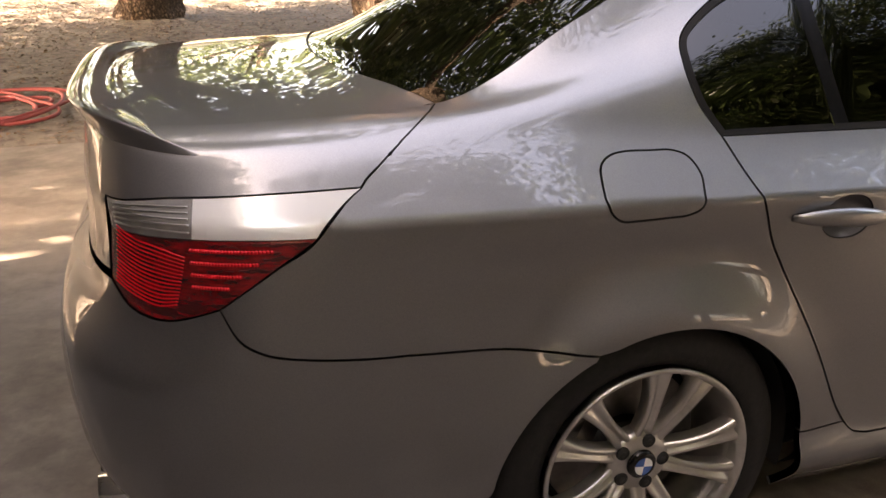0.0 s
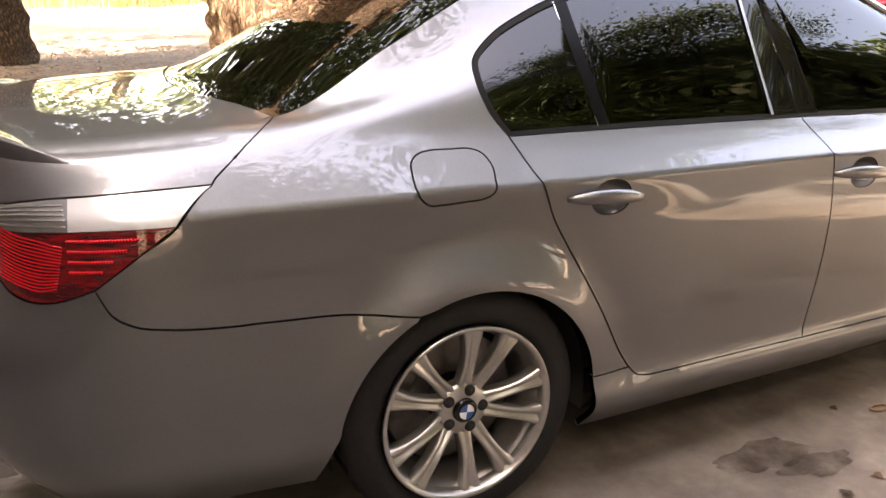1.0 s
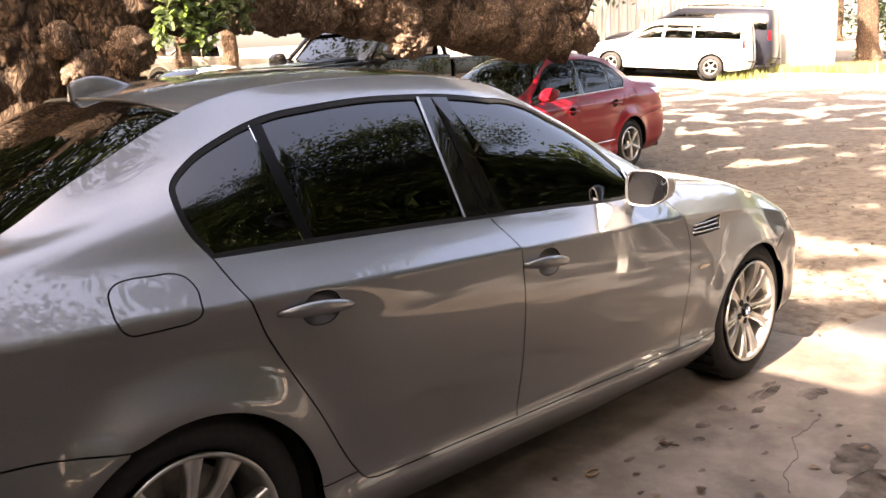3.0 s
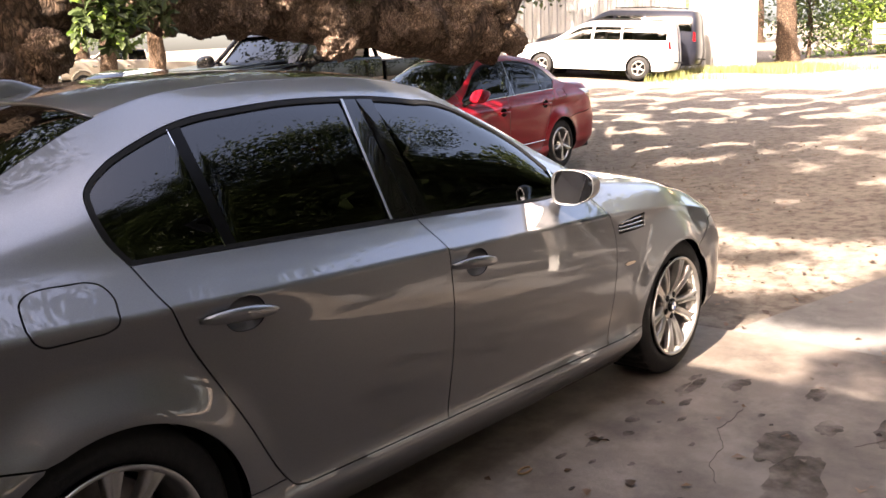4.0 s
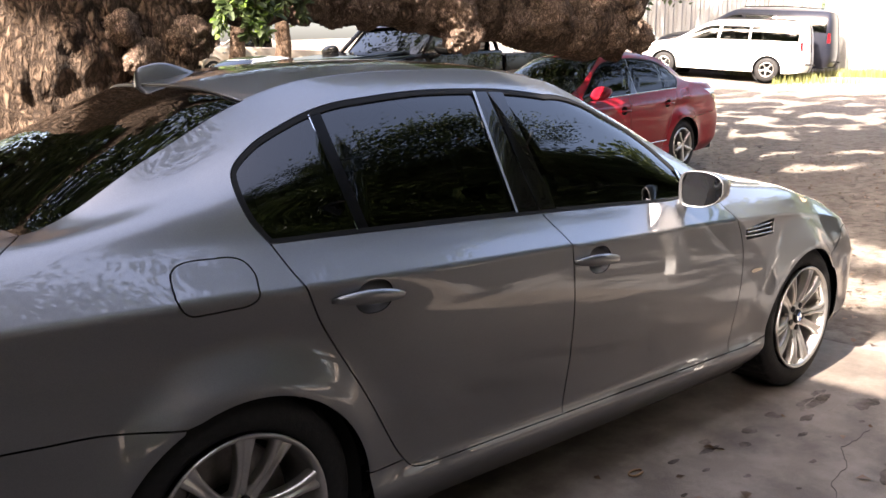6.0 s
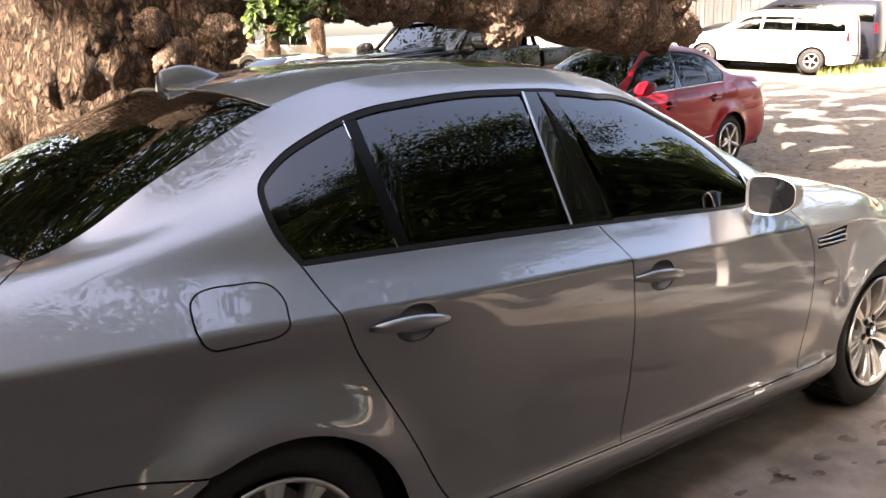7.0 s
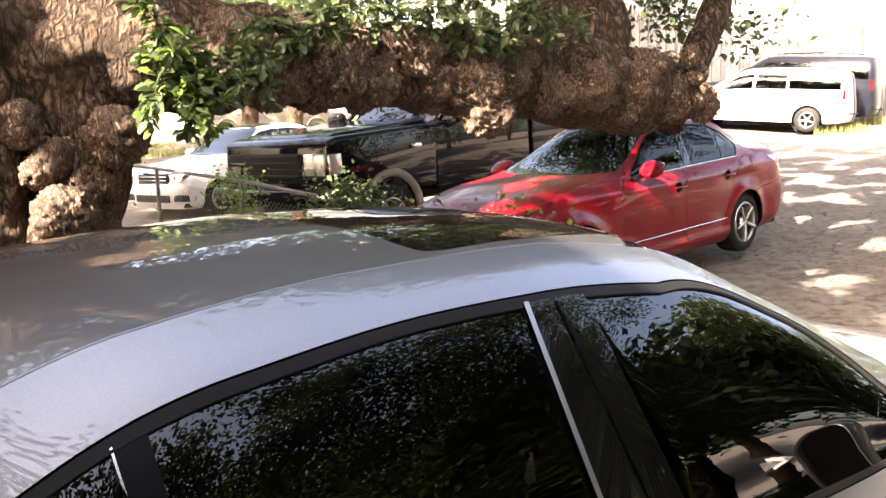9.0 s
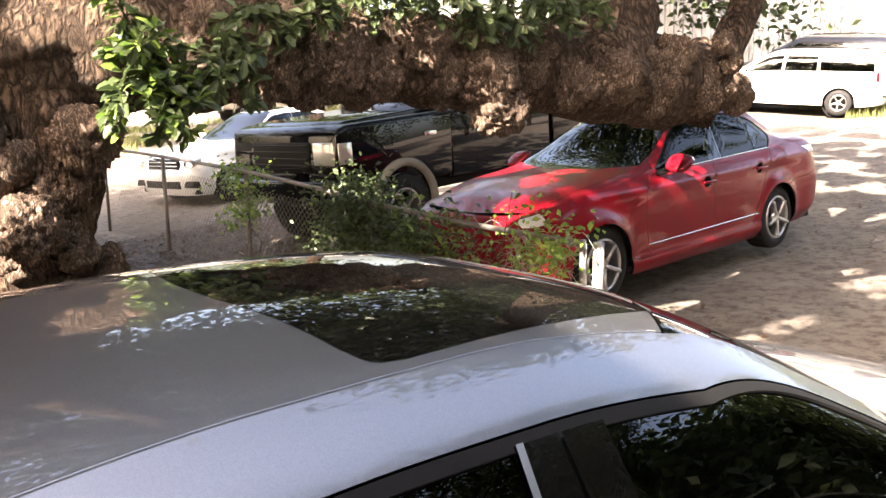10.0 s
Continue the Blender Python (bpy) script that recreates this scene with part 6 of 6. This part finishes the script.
# ---- box-bodied vehicles share one lofting scheme
VAN_LINES = [
    ([(-.7, .84), (3.3, .84)], [(-1.1, .34), (-.5, .26), (3.3, .25), (4.1, .3)], -1.0, 4.0),
    ([(-.7, .905), (1, .915), (3.3, .90)], [(-1.1, .48), (3.3, .45), (4.1, .5)], -1.06, 4.05),
    ([(-.7, .92), (1, .93), (3.3, .91)], [(-1.1, .80), (3.0, .76), (4.1, .68)], -1.05, 4.02),
    ([(-.7, .895), (1, .905), (2.6, .90), (3.3, .86)], [(-1.1, 1.10), (2.2, 1.06), (3.0, .98), (4.1, .80)], -1.0, 3.95),
    ([(-.7, .80), (1.0, .81), (2.0, .80), (2.7, .82), (3.3, .80)], [(-1.1, 1.50), (-.6, 1.56), (1.6, 1.55), (2.2, 1.38), (2.9, 1.04), (3.3, .97), (4.1, .82)], -.93, 3.9),
    ([(-.7, .68), (1.0, .69), (2.0, .68), (2.7, .74), (3.3, .74)], [(-1.1, 1.64), (-.6, 1.70), (1.6, 1.69), (2.2, 1.45), (2.9, 1.07), (3.3, .99), (4.1, .84)], -.88, 3.86),
]
VAN_MID = [(-.95, 1.66), (-.7, 1.75), (.5, 1.78), (1.6, 1.75), (2.1, 1.55), (3.0, 1.10), (3.5, 1.02), (3.9, .86)]


def van_body(name, label, m, paint, scale, category):
    global LINES, MID, KNOTS, BEND, REAR, FRONT, SCALE
    kept = LINES, MID, KNOTS, BEND, REAR, FRONT, SCALE
    LINES, MID, KNOTS, BEND, REAR, FRONT, SCALE = VAN_LINES, VAN_MID, [0, .12, .34, .56, .86, 1.0], 3, -.7, 3.3, scale
    v = thing(name, label, category, "", m)
    rw, fw, r = (0, .34), (3.07, .34), .40
    def arc(c):
        return [on_side(c[0] + r * math.cos(a), c[1] + r * math.sin(a)) for a in np.linspace(math.pi, 0, 16)]
    outline = loop([us(.01, 0), (arc(rw)[0][0], 0)], [(arc(rw)[0][0], 0), arc(rw)[0]], arc(rw), [arc(rw)[-1], (arc(rw)[-1][0], 0)], [(arc(rw)[-1][0], 0), (arc(fw)[0][0], 0)], [(arc(fw)[0][0], 0), arc(fw)[0]], arc(fw), [arc(fw)[-1], (arc(fw)[-1][0], 0)],
                   [(arc(fw)[-1][0], 0), us(2.99, 0)], [us(2.99, 0), us(2.99, 1)], [us(u, 1.0) for u in np.linspace(2.99, .01, 60)], [us(.01, 1), us(.01, 0)], step=.04)
    s0, s1 = .60, .85
    def uu(x):
        return 1 + (x - REAR) / (FRONT - REAR)
    wins = [loop([us(.93, s0), us(uu(.55), s0)], [us(uu(.55), s0), us(uu(.55), s1)], [us(uu(.55), s1), us(.95, s1)], [us(.95, s1), us(.93, s0)], step=.03),
            loop([us(uu(.62), s0), us(uu(1.45), s0)], [us(uu(1.45), s0), us(uu(1.40), s1)], [us(uu(1.40), s1), us(uu(.62), s1)], [us(uu(.62), s1), us(uu(.62), s0)], step=.03),
            loop([us(uu(1.53), s0), us(uu(2.42), s0)], [us(uu(2.42), s0), us(uu(2.30), .74), us(uu(1.98), s1)], [us(uu(1.98), s1), us(uu(1.50), s1)], [us(uu(1.50), s1), us(uu(1.53), s0)], step=.03)]
    lamp = loop([us(.66, .42), us(.86, .42)], [us(.86, .42), us(.84, .60)], [us(.84, .60), us(.68, .60)], [us(.68, .60), us(.66, .42)], step=.03)
    sheet("body", outline, side_surf, paint, v, holes=wins + [lamp], step=.08, gap=.0)
    for w in wins:
        sheet("side_window", w, side_surf, GLASS, v, step=.08, gap=0, flange=0, sink=.012)
    sheet("tail_lamp", lamp, side_surf, LAMP_RED, v, step=.06, gap=.004, sink=.004)
    def cross(x_edge, x_mid):
        out = []
        for q in np.linspace(-1, 1, 18):
            x = x_mid + (x_edge - x_mid) * q * q
            out.append((x, q * -top([x], [-1.0])[0][1]))
        return out
    def region(a, b):
        return loop(a, top_edge(a[-1][0], b[-1][0], 1, 20), b[::-1], top_edge(b[0][0], a[0][0], -1, 20), step=.03)
    A, B, C, D = cross(-.80, -.86), cross(1.62, 1.68), cross(2.85, 3.05), cross(3.7, 3.8)
    sheet("roof_panel", region(A, B), top_surf, paint, v, step=.09, mirror=False)
    sheet("windscreen", region(B, C), top_surf, GLASS, v, step=.09, mirror=False, flange=0, sink=.006)
    sheet("bonnet", region(C, D), top_surf, paint, v, step=.09, mirror=False)
    for s in (-1, 1):
        for x in (0, 3.07):
            plain_wheel(v, x * scale[0], s * .90 * scale[1], .34, s, .62)
            h = lathe_bm([(.41, .0), (.41, .22), (0, .22)], 24)
            bmesh.ops.transform(h, matrix=pose(x * scale[0], s * .86 * scale[1], .34 * scale[2], 0, 0, 0 if s < 0 else 180), verts=h.verts)
            part("wheel_housing", h, UNDER, v)
        door_mirror(v, 2.45 * scale[0], s * .88 * scale[1], 1.05 * scale[2], paint, 1.1, s)
        for x in (1.38, .66):
            part("door_handle", box_bm((.16, .025, .03), (x * scale[0], s * .925 * scale[1], .92 * scale[2]), .01), paint, v)
        part("bumper_strip", box_bm((.10, .55, .05), (-1.03 * scale[0], s * .45, .55), .02), UNDER, v)
        part("roof_rack", tube_bm([(-.6 * scale[0], s * .62 * scale[1], 1.765 * scale[2]), (.4 * scale[0], s * .63 * scale[1], 1.80 * scale[2]), (1.5 * scale[0], s * .62 * scale[1], 1.765 * scale[2])], .02, 8), UNDER, v)
    part("underside", box_bm((4.3 * scale[0], 1.5 * scale[1], .1), (1.5 * scale[0], 0, .36), .02), UNDER, v)
    LINES, MID, KNOTS, BEND, REAR, FRONT, SCALE = kept
    return v


van_body("van", "white minivan parked on rough grass beside a metal building", pose(23.72, 10.66, 1.34, 0, -4.5, 108), WHITE_PAINT, (1, 1, 1), "van")
van_body("sport_utility_vehicle", "dark blue sport utility vehicle parked beside a white van", pose(25.9, 11.05, 1.46, 0, -4.5, 108), NAVY_PAINT, (1.12, 1.06, 1.19), "car")


FLARE = material("faded_plastic_flare", (0.26, 0.24, 0.2), 0.7, grain=.3, scale=20)
HEADLAMP = material("headlamp_glass", (0.7, 0.68, 0.62), 0.15, 0.5, coat=1)


def pickup(label, m, paint, lift=0.0, dark=True):
    p = thing("pickup_truck", label, "pickup truck", "", m)
    z = lift
    part("front_body", slab_bm([(3.3, .55 + z), (5.15, .55 + z), (5.2, .8 + z), (5.17, 1.25 + z), (5.0, 1.31 + z), (3.25, 1.36 + z)], .96, .06), paint, p)
    part("bonnet", slab_bm([(3.3, 1.33 + z), (4.95, 1.27 + z), (5.08, 1.27 + z), (4.9, 1.34 + z), (3.3, 1.42 + z)], .80, .03), paint, p)
    part("cab_body", slab_bm([(1.2, .5 + z), (3.35, .5 + z), (3.35, 1.36 + z), (1.2, 1.36 + z)], .96, .05), paint, p)
    part("cab_glass", slab_bm([(1.28, 1.28 + z), (3.22, 1.28 + z), (2.58, 1.80 + z), (1.36, 1.80 + z)], .80, .06), GLASS, p)
    part("cab_roof", slab_bm([(1.3, 1.78 + z), (2.68, 1.77 + z), (2.5, 1.86 + z), (1.42, 1.86 + z)], .78, .03), paint, p)
    for s in (-1, 1):
        for a, b in (((3.24, 1.29 + z), (2.6, 1.80 + z)), ((1.26, 1.29 + z), (1.36, 1.80 + z)), ((2.2, 1.29 + z), (2.15, 1.80 + z))):
            part("cab_pillar", tube_bm([(a[0], s * .90, a[1]), (b[0], s * .79, b[1])], .035, 8), paint, p)
        part("bed_side", slab_bm([(-1.1, .6 + z), (1.15, .6 + z), (1.15, 1.28 + z), (-1.1, 1.28 + z)], .04, .02), paint, p).location = (0, s * .93, 0)
        for x in (0, 4.2):
            plain_wheel(p, x, s * .96, .40 + z * .3, s, .56)
            fl = tube_bm([(x + .50 * math.cos(a), s * .98, .42 + z * .5 + .50 * math.sin(a)) for a in np.linspace(0, math.pi, 18)], .05, 10)
            part("wheel_flare", fl, FLARE, p, "faded plastic wheel arch flare")
            h = lathe_bm([(.48, .0), (.48, .3), (0, .3)], 24)
            bmesh.ops.transform(h, matrix=pose(x, s * .965, .42 + z * .5, 0, 0, 0 if s < 0 else 180), verts=h.verts)
            part("wheel_housing", h, UNDER, p)
        if s > 0 or not dark:
            part("headlamp", box_bm((.06, .36, .26), (5.17, s * .74, 1.0 + z), .02), HEADLAMP, p, "clear headlamp")
        else:
            part("lamp_socket", box_bm((.05, .36, .26), (5.16, s * .74, 1.0 + z), .02), UNDER, p, "empty black headlamp socket")
        if s > 0 or not dark:
            part("turn_lamp", box_bm((.20, .04, .24), (5.06, s * .95, 1.0 + z), .015), HEADLAMP, p)
        door_mirror(p, 3.0, s * .98, 1.32 + z, GLOSS_BLACK, 1.5, s)
        part("door_handle", box_bm((.14, .03, .03), (2.25, s * .975, 1.12 + z), .01), CHROME, p)
        part("side_badge", box_bm((.2, .012, .05), (3.7, s * .972, 1.1 + z), .004), CHROME, p)
    part("grille", box_bm((.05, 1.02, .30), (5.19, 0, .98 + z), .02), UNDER, p)
    for k in range(4):
        part("grille_bar", box_bm((.03, 1.0, .02), (5.225, 0, .87 + .075 * k + z), .006), UNDER if dark else CHROME, p)
    part("front_bumper", slab_bm([(5.1, .48 + z), (5.38, .5 + z), (5.4, .72 + z), (5.1, .74 + z)], .98, .04), GLOSS_BLACK if dark else CHROME, p)
    part("bed_floor", box_bm((2.3, 1.8, .06), (.02, 0, .66 + z), .01), paint, p)
    part("tailgate", box_bm((.06, 1.8, .6), (-1.1, 0, .96 + z), .02), paint, p)
    part("chassis", box_bm((5.6, 1.1, .18), (2.1, 0, .5 + z * .7), .03), UNDER, p)
    return p


pickup("black lifted pickup truck parked behind a vine-grown fence", pose(10.23, 8.56, .41, 0, 3.2, 190), BLACK_PAINT, .22)
pickup("faded tan and white old pickup truck standing far off on grass", yaw_pose(20.5, 33.0, 1.55, 175), TAN_PAINT, 0, False)

# ---------------------------------------------------------------- fence with vines
fence = thing("wire_fence", "sagging chain-link wire fence overgrown with green vines", "fence")
STEEL = material("galvanised_steel", (0.17, 0.16, 0.15), 0.6, 0.4, grain=.6, scale=25, color2=(.13, .09, .06))
FA, FB = np.array((4.2, 11.5)), np.array((4.3, 2.3))
run = np.linalg.norm(FB - FA)


def rail_z(t):
    return float(np.interp(t, [0, .5, .65, .78, .86, 1], [1.385, 1.238, 1.133, 1.017, .97, .94]))


for k in range(5):
    x, y = FA + (FB - FA) * k / 4
    g = ground_z(x, y)
    part("post", tube_bm([(x, y, g - .1), (x + .01, y, rail_z(k / 4) + .03)], .024, 10), STEEL, fence)
rail = [(*(FA + (FB - FA) * t), rail_z(t) + .012 * math.sin(9 * t)) for t in np.linspace(0, 1, 30)]
part("top_rail", tube_bm(rail, .02, 10), STEEL, fence, "dull grey pipe rail")
wires = bmesh.new()
pitch = .075
for k in range(int(run / pitch)):
    for lean in (1, -1):
        pts = []
        for z in np.arange(0, 1.04, pitch / 2):
            d = k * pitch + lean * (z if lean > 0 else -(1.04 - z) + 1.04) * (1 if lean > 0 else 1)
            t = min(max(d / run, 0), 1)
            x, y = FA + (FB - FA) * t
            pts.append((x + .03 * math.sin(5 * t + 3 * z), y, ground_z(x, y) + .04 + z * (1 - .2 * t ** 2)))
        tube_bm(pts, .0022, 3, False, wires)
part("wire_mesh", wires, STEEL, fence, kind="stuff")
PALE_WIRE = material("pale_bent_wire", (0.30, 0.285, 0.26), .5, .3)
tangle = bmesh.new()
for k in range(70):
    x, y, z = 4.26 + rng.normal(0, .06), 2.3 + abs(rng.normal(0, .55)), rng.uniform(.55, .98)
    d = np.array((rng.normal(0, .3), rng.choice((-1, 1)), rng.choice((-1, 1)))) * .07
    tube_bm([(x + d[0] * i + .02 * math.sin(i * 1.3 + k), y + d[1] * i * (1 - .08 * i), z + d[2] * i * .7 - .012 * i * i) for i in range(6)], .0022, 4, False, tangle)
part("wire_tangle", tangle, PALE_WIRE, fence, "crumpled pale wire at the fence end", kind="stuff")
part("post", tube_bm([(4.32, 2.22, -.1), (4.34, 2.2, .96)], .034, 10), PALE_WIRE, fence, "pale end post")
vine = [(4.3 + rng.normal(0, .14), 4.8 + rng.normal(0, .32), rng.uniform(.35, 1.22)) for _ in range(52)] + [(4.3 + rng.normal(0, .08), 3.9 + rng.normal(0, .25), rng.uniform(.4, .95)) for _ in range(16)]
vine2 = [(4.28 + rng.normal(0, .07), 2.62 + rng.normal(0, .18), rng.uniform(.7, 1.12)) for _ in range(18)] + [(4.27 + rng.normal(0, .09), 7.1 + rng.normal(0, .32), rng.uniform(.65, 1.3)) for _ in range(30)] + [(4.27 + rng.normal(0, .08), 3.8 + rng.normal(0, .3), rng.uniform(.7, 1.05)) for _ in range(14)]
leaf_object("vine", clumps(vine, 80, (.11, .11, .10), rng), .06, LEAF, fence, "dark leafy vine", 9, kind="stuff")
leaf_object("vine", clumps(vine2, 26, (.08, .08, .07), rng), .06, LEAF_BRIGHT, fence, "bright young vine leaves", 10, kind="stuff")
for k in range(9):
    t = rng.uniform(.5, 1)
    x, y = FA + (FB - FA) * t
    part("vine_stem", tube_bm([(x, y, .05), (x + rng.normal(0, .08), y + rng.normal(0, .1), .5), (x + rng.normal(0, .15), y + rng.normal(0, .2), 1.0 + rng.uniform(-.2, .25))], [.008, .006, .003], 6), BARK, fence)

# ---------------------------------------------------------------- buildings
WHITE_METAL = material("white_corrugated_metal", (0.26, 0.26, 0.255), 0.5, .1, grain=.25, scale=2.5, big=.25, bigscale=.7, color2=(.22, .217, .21))
ROOFING = material("dark_shingle_roof", (0.07, 0.065, 0.06), .9, grain=.5, scale=14, bump=.01)
SIDING = material("weathered_brown_siding", (0.16, 0.125, 0.10), .8, grain=.4, scale=8, big=.4, bigscale=.8)


def corrugated(a, b, height, pitch=.3, deep=.06):
    """A ribbed metal wall from a to b in plan."""
    a, b = Vector(a), Vector(b)
    d = (b - a)
    L = d.length
    d.normalize()
    nrm = Vector((d.y, -d.x))
    bm = bmesh.new()
    cols = []
    k = int(L / pitch)
    for i in range(k):
        for f, o in ((0, 0), (.35, 0), (.45, deep), (.9, deep)):
            p = a + d * (i + f) * pitch + nrm * o
            z0 = ground_z(p.x, p.y) - .2
            cols.append((bm.verts.new((p.x, p.y, z0)), bm.verts.new((p.x, p.y, z0 + height))))
    for A, B in zip(cols, cols[1:]):
        bm.faces.new((A[0], B[0], B[1], A[1]))
    return bm


shed = thing("metal_building", "white corrugated metal building in full sun", "building")
CN, RR, LL = (28.0, 11.2), (26.6, 8.0), (20.5, 25.0)
part("wall", corrugated(LL, CN, 5.6), WHITE_METAL, shed, smooth=False)
part("wall", corrugated(CN, RR, 5.6), WHITE_METAL, shed, smooth=False)
rb = bmesh.new()
v0 = [rb.verts.new((x, y, 6.6)) for x, y in ((20.2, 25.2), (27.9, 10.9), (26.4, 7.8), (31, 12), (28, 26))]
rb.faces.new(v0)
bmesh.ops.extrude_face_region(rb, geom=rb.faces[:])
for v in rb.verts[5:]:
    v.co.z += .15
part("roof", rb, WHITE_METAL, shed, smooth=False)
TRAILER_WOOD = material("weathered_trailer_boards", (0.30, 0.2, 0.13), .8, grain=.5, scale=9)
tz = ground_z(34, 6.3)
trailer = thing("trailer", "flat trailer with weathered board sides standing far off", "trailer", "", pose(34.0, 4.7, tz, 0, 0, 70))
for k in range(3):
    part("board", box_bm((3.6, .06, .2), (0, .95, .72 + .22 * k), .01), TRAILER_WOOD, trailer)
    part("board", box_bm((3.6, .06, .2), (0, -.95, .72 + .22 * k), .01), TRAILER_WOOD, trailer)
part("deck", box_bm((3.7, 1.9, .1), (0, 0, .56), .01), TRAILER_WOOD, trailer)
for x in (-1.75, 0, 1.75):
    part("stake", box_bm((.08, .08, .8), (x, 1.02, .95), .01), WHITE_METAL, trailer)
for s in (-1, 1):
    for x in (-.42, .42):
        plain_wheel(trailer, x, s * 1.02, .33, s, .62)
part("drawbar", tube_bm([(1.8, .3, .6), (3.0, 0, .55)], .05, 8), UNDER, trailer)
house = thing("house", "brown-sided house with a dark shingle roof beside the slab", "house")
part("wall", box_bm((3.4, .2, 3.7), (1.65, -5.4, 1.75), .01), SIDING, house)
part("wall", box_bm((.2, 5.0, 3.7), (.05, -8.0, 1.75), .01), SIDING, house)
part("wall", box_bm((.2, 5.0, 3.7), (3.25, -8.0, 1.75), .01), SIDING, house)
part("wall", box_bm((3.4, .2, 3.7), (1.65, -10.6, 1.75), .01), SIDING, house)
part("roof", box_bm((4.0, 3.5, .12), (1.65, -6.5, 4.1), .01, 2, pose(0, 0, 0, -14, 0, 0)), ROOFING, house)
part("roof", box_bm((4.0, 3.5, .12), (1.65, -9.6, 4.1), .01, 2, pose(0, 0, 0, 14, 0, 0)), ROOFING, house)
# unseen house, sized so its eave casts the slab's straight shade edge
rear_house = thing("house", "unseen tall house that shades the slab", "house")
part("wall", box_bm((.25, 13.1, 4.8), (-3.15, -4.95, 2.3), .01), SIDING, rear_house)
part("roof", slab_bm([(-2.5, 4.5), (-6.5, 6.2), (-6.5, 6.4), (-2.4, 4.62)], 6.75, .01), ROOFING, rear_house).location = (0, -4.95, 0)
for k, (x, y) in enumerate(((4.55, -2.75), (4.95, -2.95))):
    q = thing("post", "white painted square post standing in sunlight", "post", "posts ahead of the slab", pose(x, y, ground_z(x, y)))
    part("shaft", box_bm((.10, .10, 1.0), (0, 0, .46), .008), WHITE_PAINT, q)
    part("cap", box_bm((.14, .14, .04), (0, 0, .98), .008), WHITE_PAINT, q)

# ---------------------------------------------------------------- hose, litter and grass
hose = thing("garden_hose", "red garden hose coiled on leaf litter", "hose")
HOSE = material("red_rubber_hose", (0.25, 0.04, 0.035), .6)
pts = []
for t in np.linspace(0, 1, 200):
    a = t * 2 * math.pi * 4.6
    r = .38 + .10 * math.sin(2.3 * a) + .38 * t
    x, y = -2.25 + r * math.cos(a) * .75 + .12 * math.sin(1.7 * a), 5.45 + r * math.sin(a) * 1.05
    pts.append((x, y, ground_z(x, y) + .035 + .03 * t))
part("coil", tube_bm(pts, .015, 8), HOSE, hose)
lit = []
for _ in range(20000):
    x, y = rng.uniform(-8, 4), rng.uniform(4.2, 15)
    lit.append((x, y, ground_z(x, y) + .02))
for _ in range(24000):
    x, y = rng.uniform(1.5, 8.0), rng.uniform(4.3, 10.5)
    lit.append((x, y, ground_z(x, y) + .016))
for _ in range(5000):
    x, y = rng.uniform(3.75, 13), rng.uniform(-4, 9)
    if noise.noise((x * .5, y * .5, 7)) > -.1:
        lit.append((x, y, ground_z(x, y) + .012))
for _ in range(90):
    x, y = rng.uniform(-4, 3.6), rng.uniform(-2.4, -.9)
    lit.append((x, y, .004))
leaf_object("leaf_litter", lit, .06, LEAF_DEAD, None, "scattered dry brown fallen leaves on the ground", 12, .18, category="leaves", kind="stuff")


def blades(name, spots, h, seed, label):
    g = np.random.default_rng(seed)
    V, T = [], []
    for x, y in spots:
        z = ground_z(x, y)
        a, l, hh = g.uniform(0, 6.28), g.normal(0, .35), h * g.uniform(.5, 1.2)
        dx, dy = math.cos(a) * .012, math.sin(a) * .012
        k = len(V)
        V += [(x - dx, y - dy, z), (x + dx, y + dy, z), (x + l * hh * .4 * math.sin(a), y - l * hh * .4 * math.cos(a), z + hh)]
        T.append((k, k + 1, k + 2))
    return raw(name, V, T, GRASS, None, label, smooth=False, category="grass", kind="stuff")


spots = []
for _ in range(26000):
    t, o = rng.uniform(0, 1), abs(rng.normal(0, .7))
    x, y = 21.2 + 6.5 * t + rng.normal(0, .5), 13.5 - 6.5 * t + rng.normal(0, .9)
    if noise.noise((x * .5, y * .5, 9)) > -.05 + .25 * (t < .35):
        spots.append((x, y))
blades("grass", spots, .26, 3, "tall dry yellow-green grass along the building")
spots = [(rng.uniform(-9, 9), rng.uniform(24, 34)) for _ in range(20000)] + [(rng.uniform(9, 26), rng.uniform(26, 36)) for _ in range(20000)]
blades("grass", [s for s in spots if noise.noise((s[0] * .3, s[1] * .3, 2)) > -.05], .28, 4, "thin sunlit yellow grass on the yard")
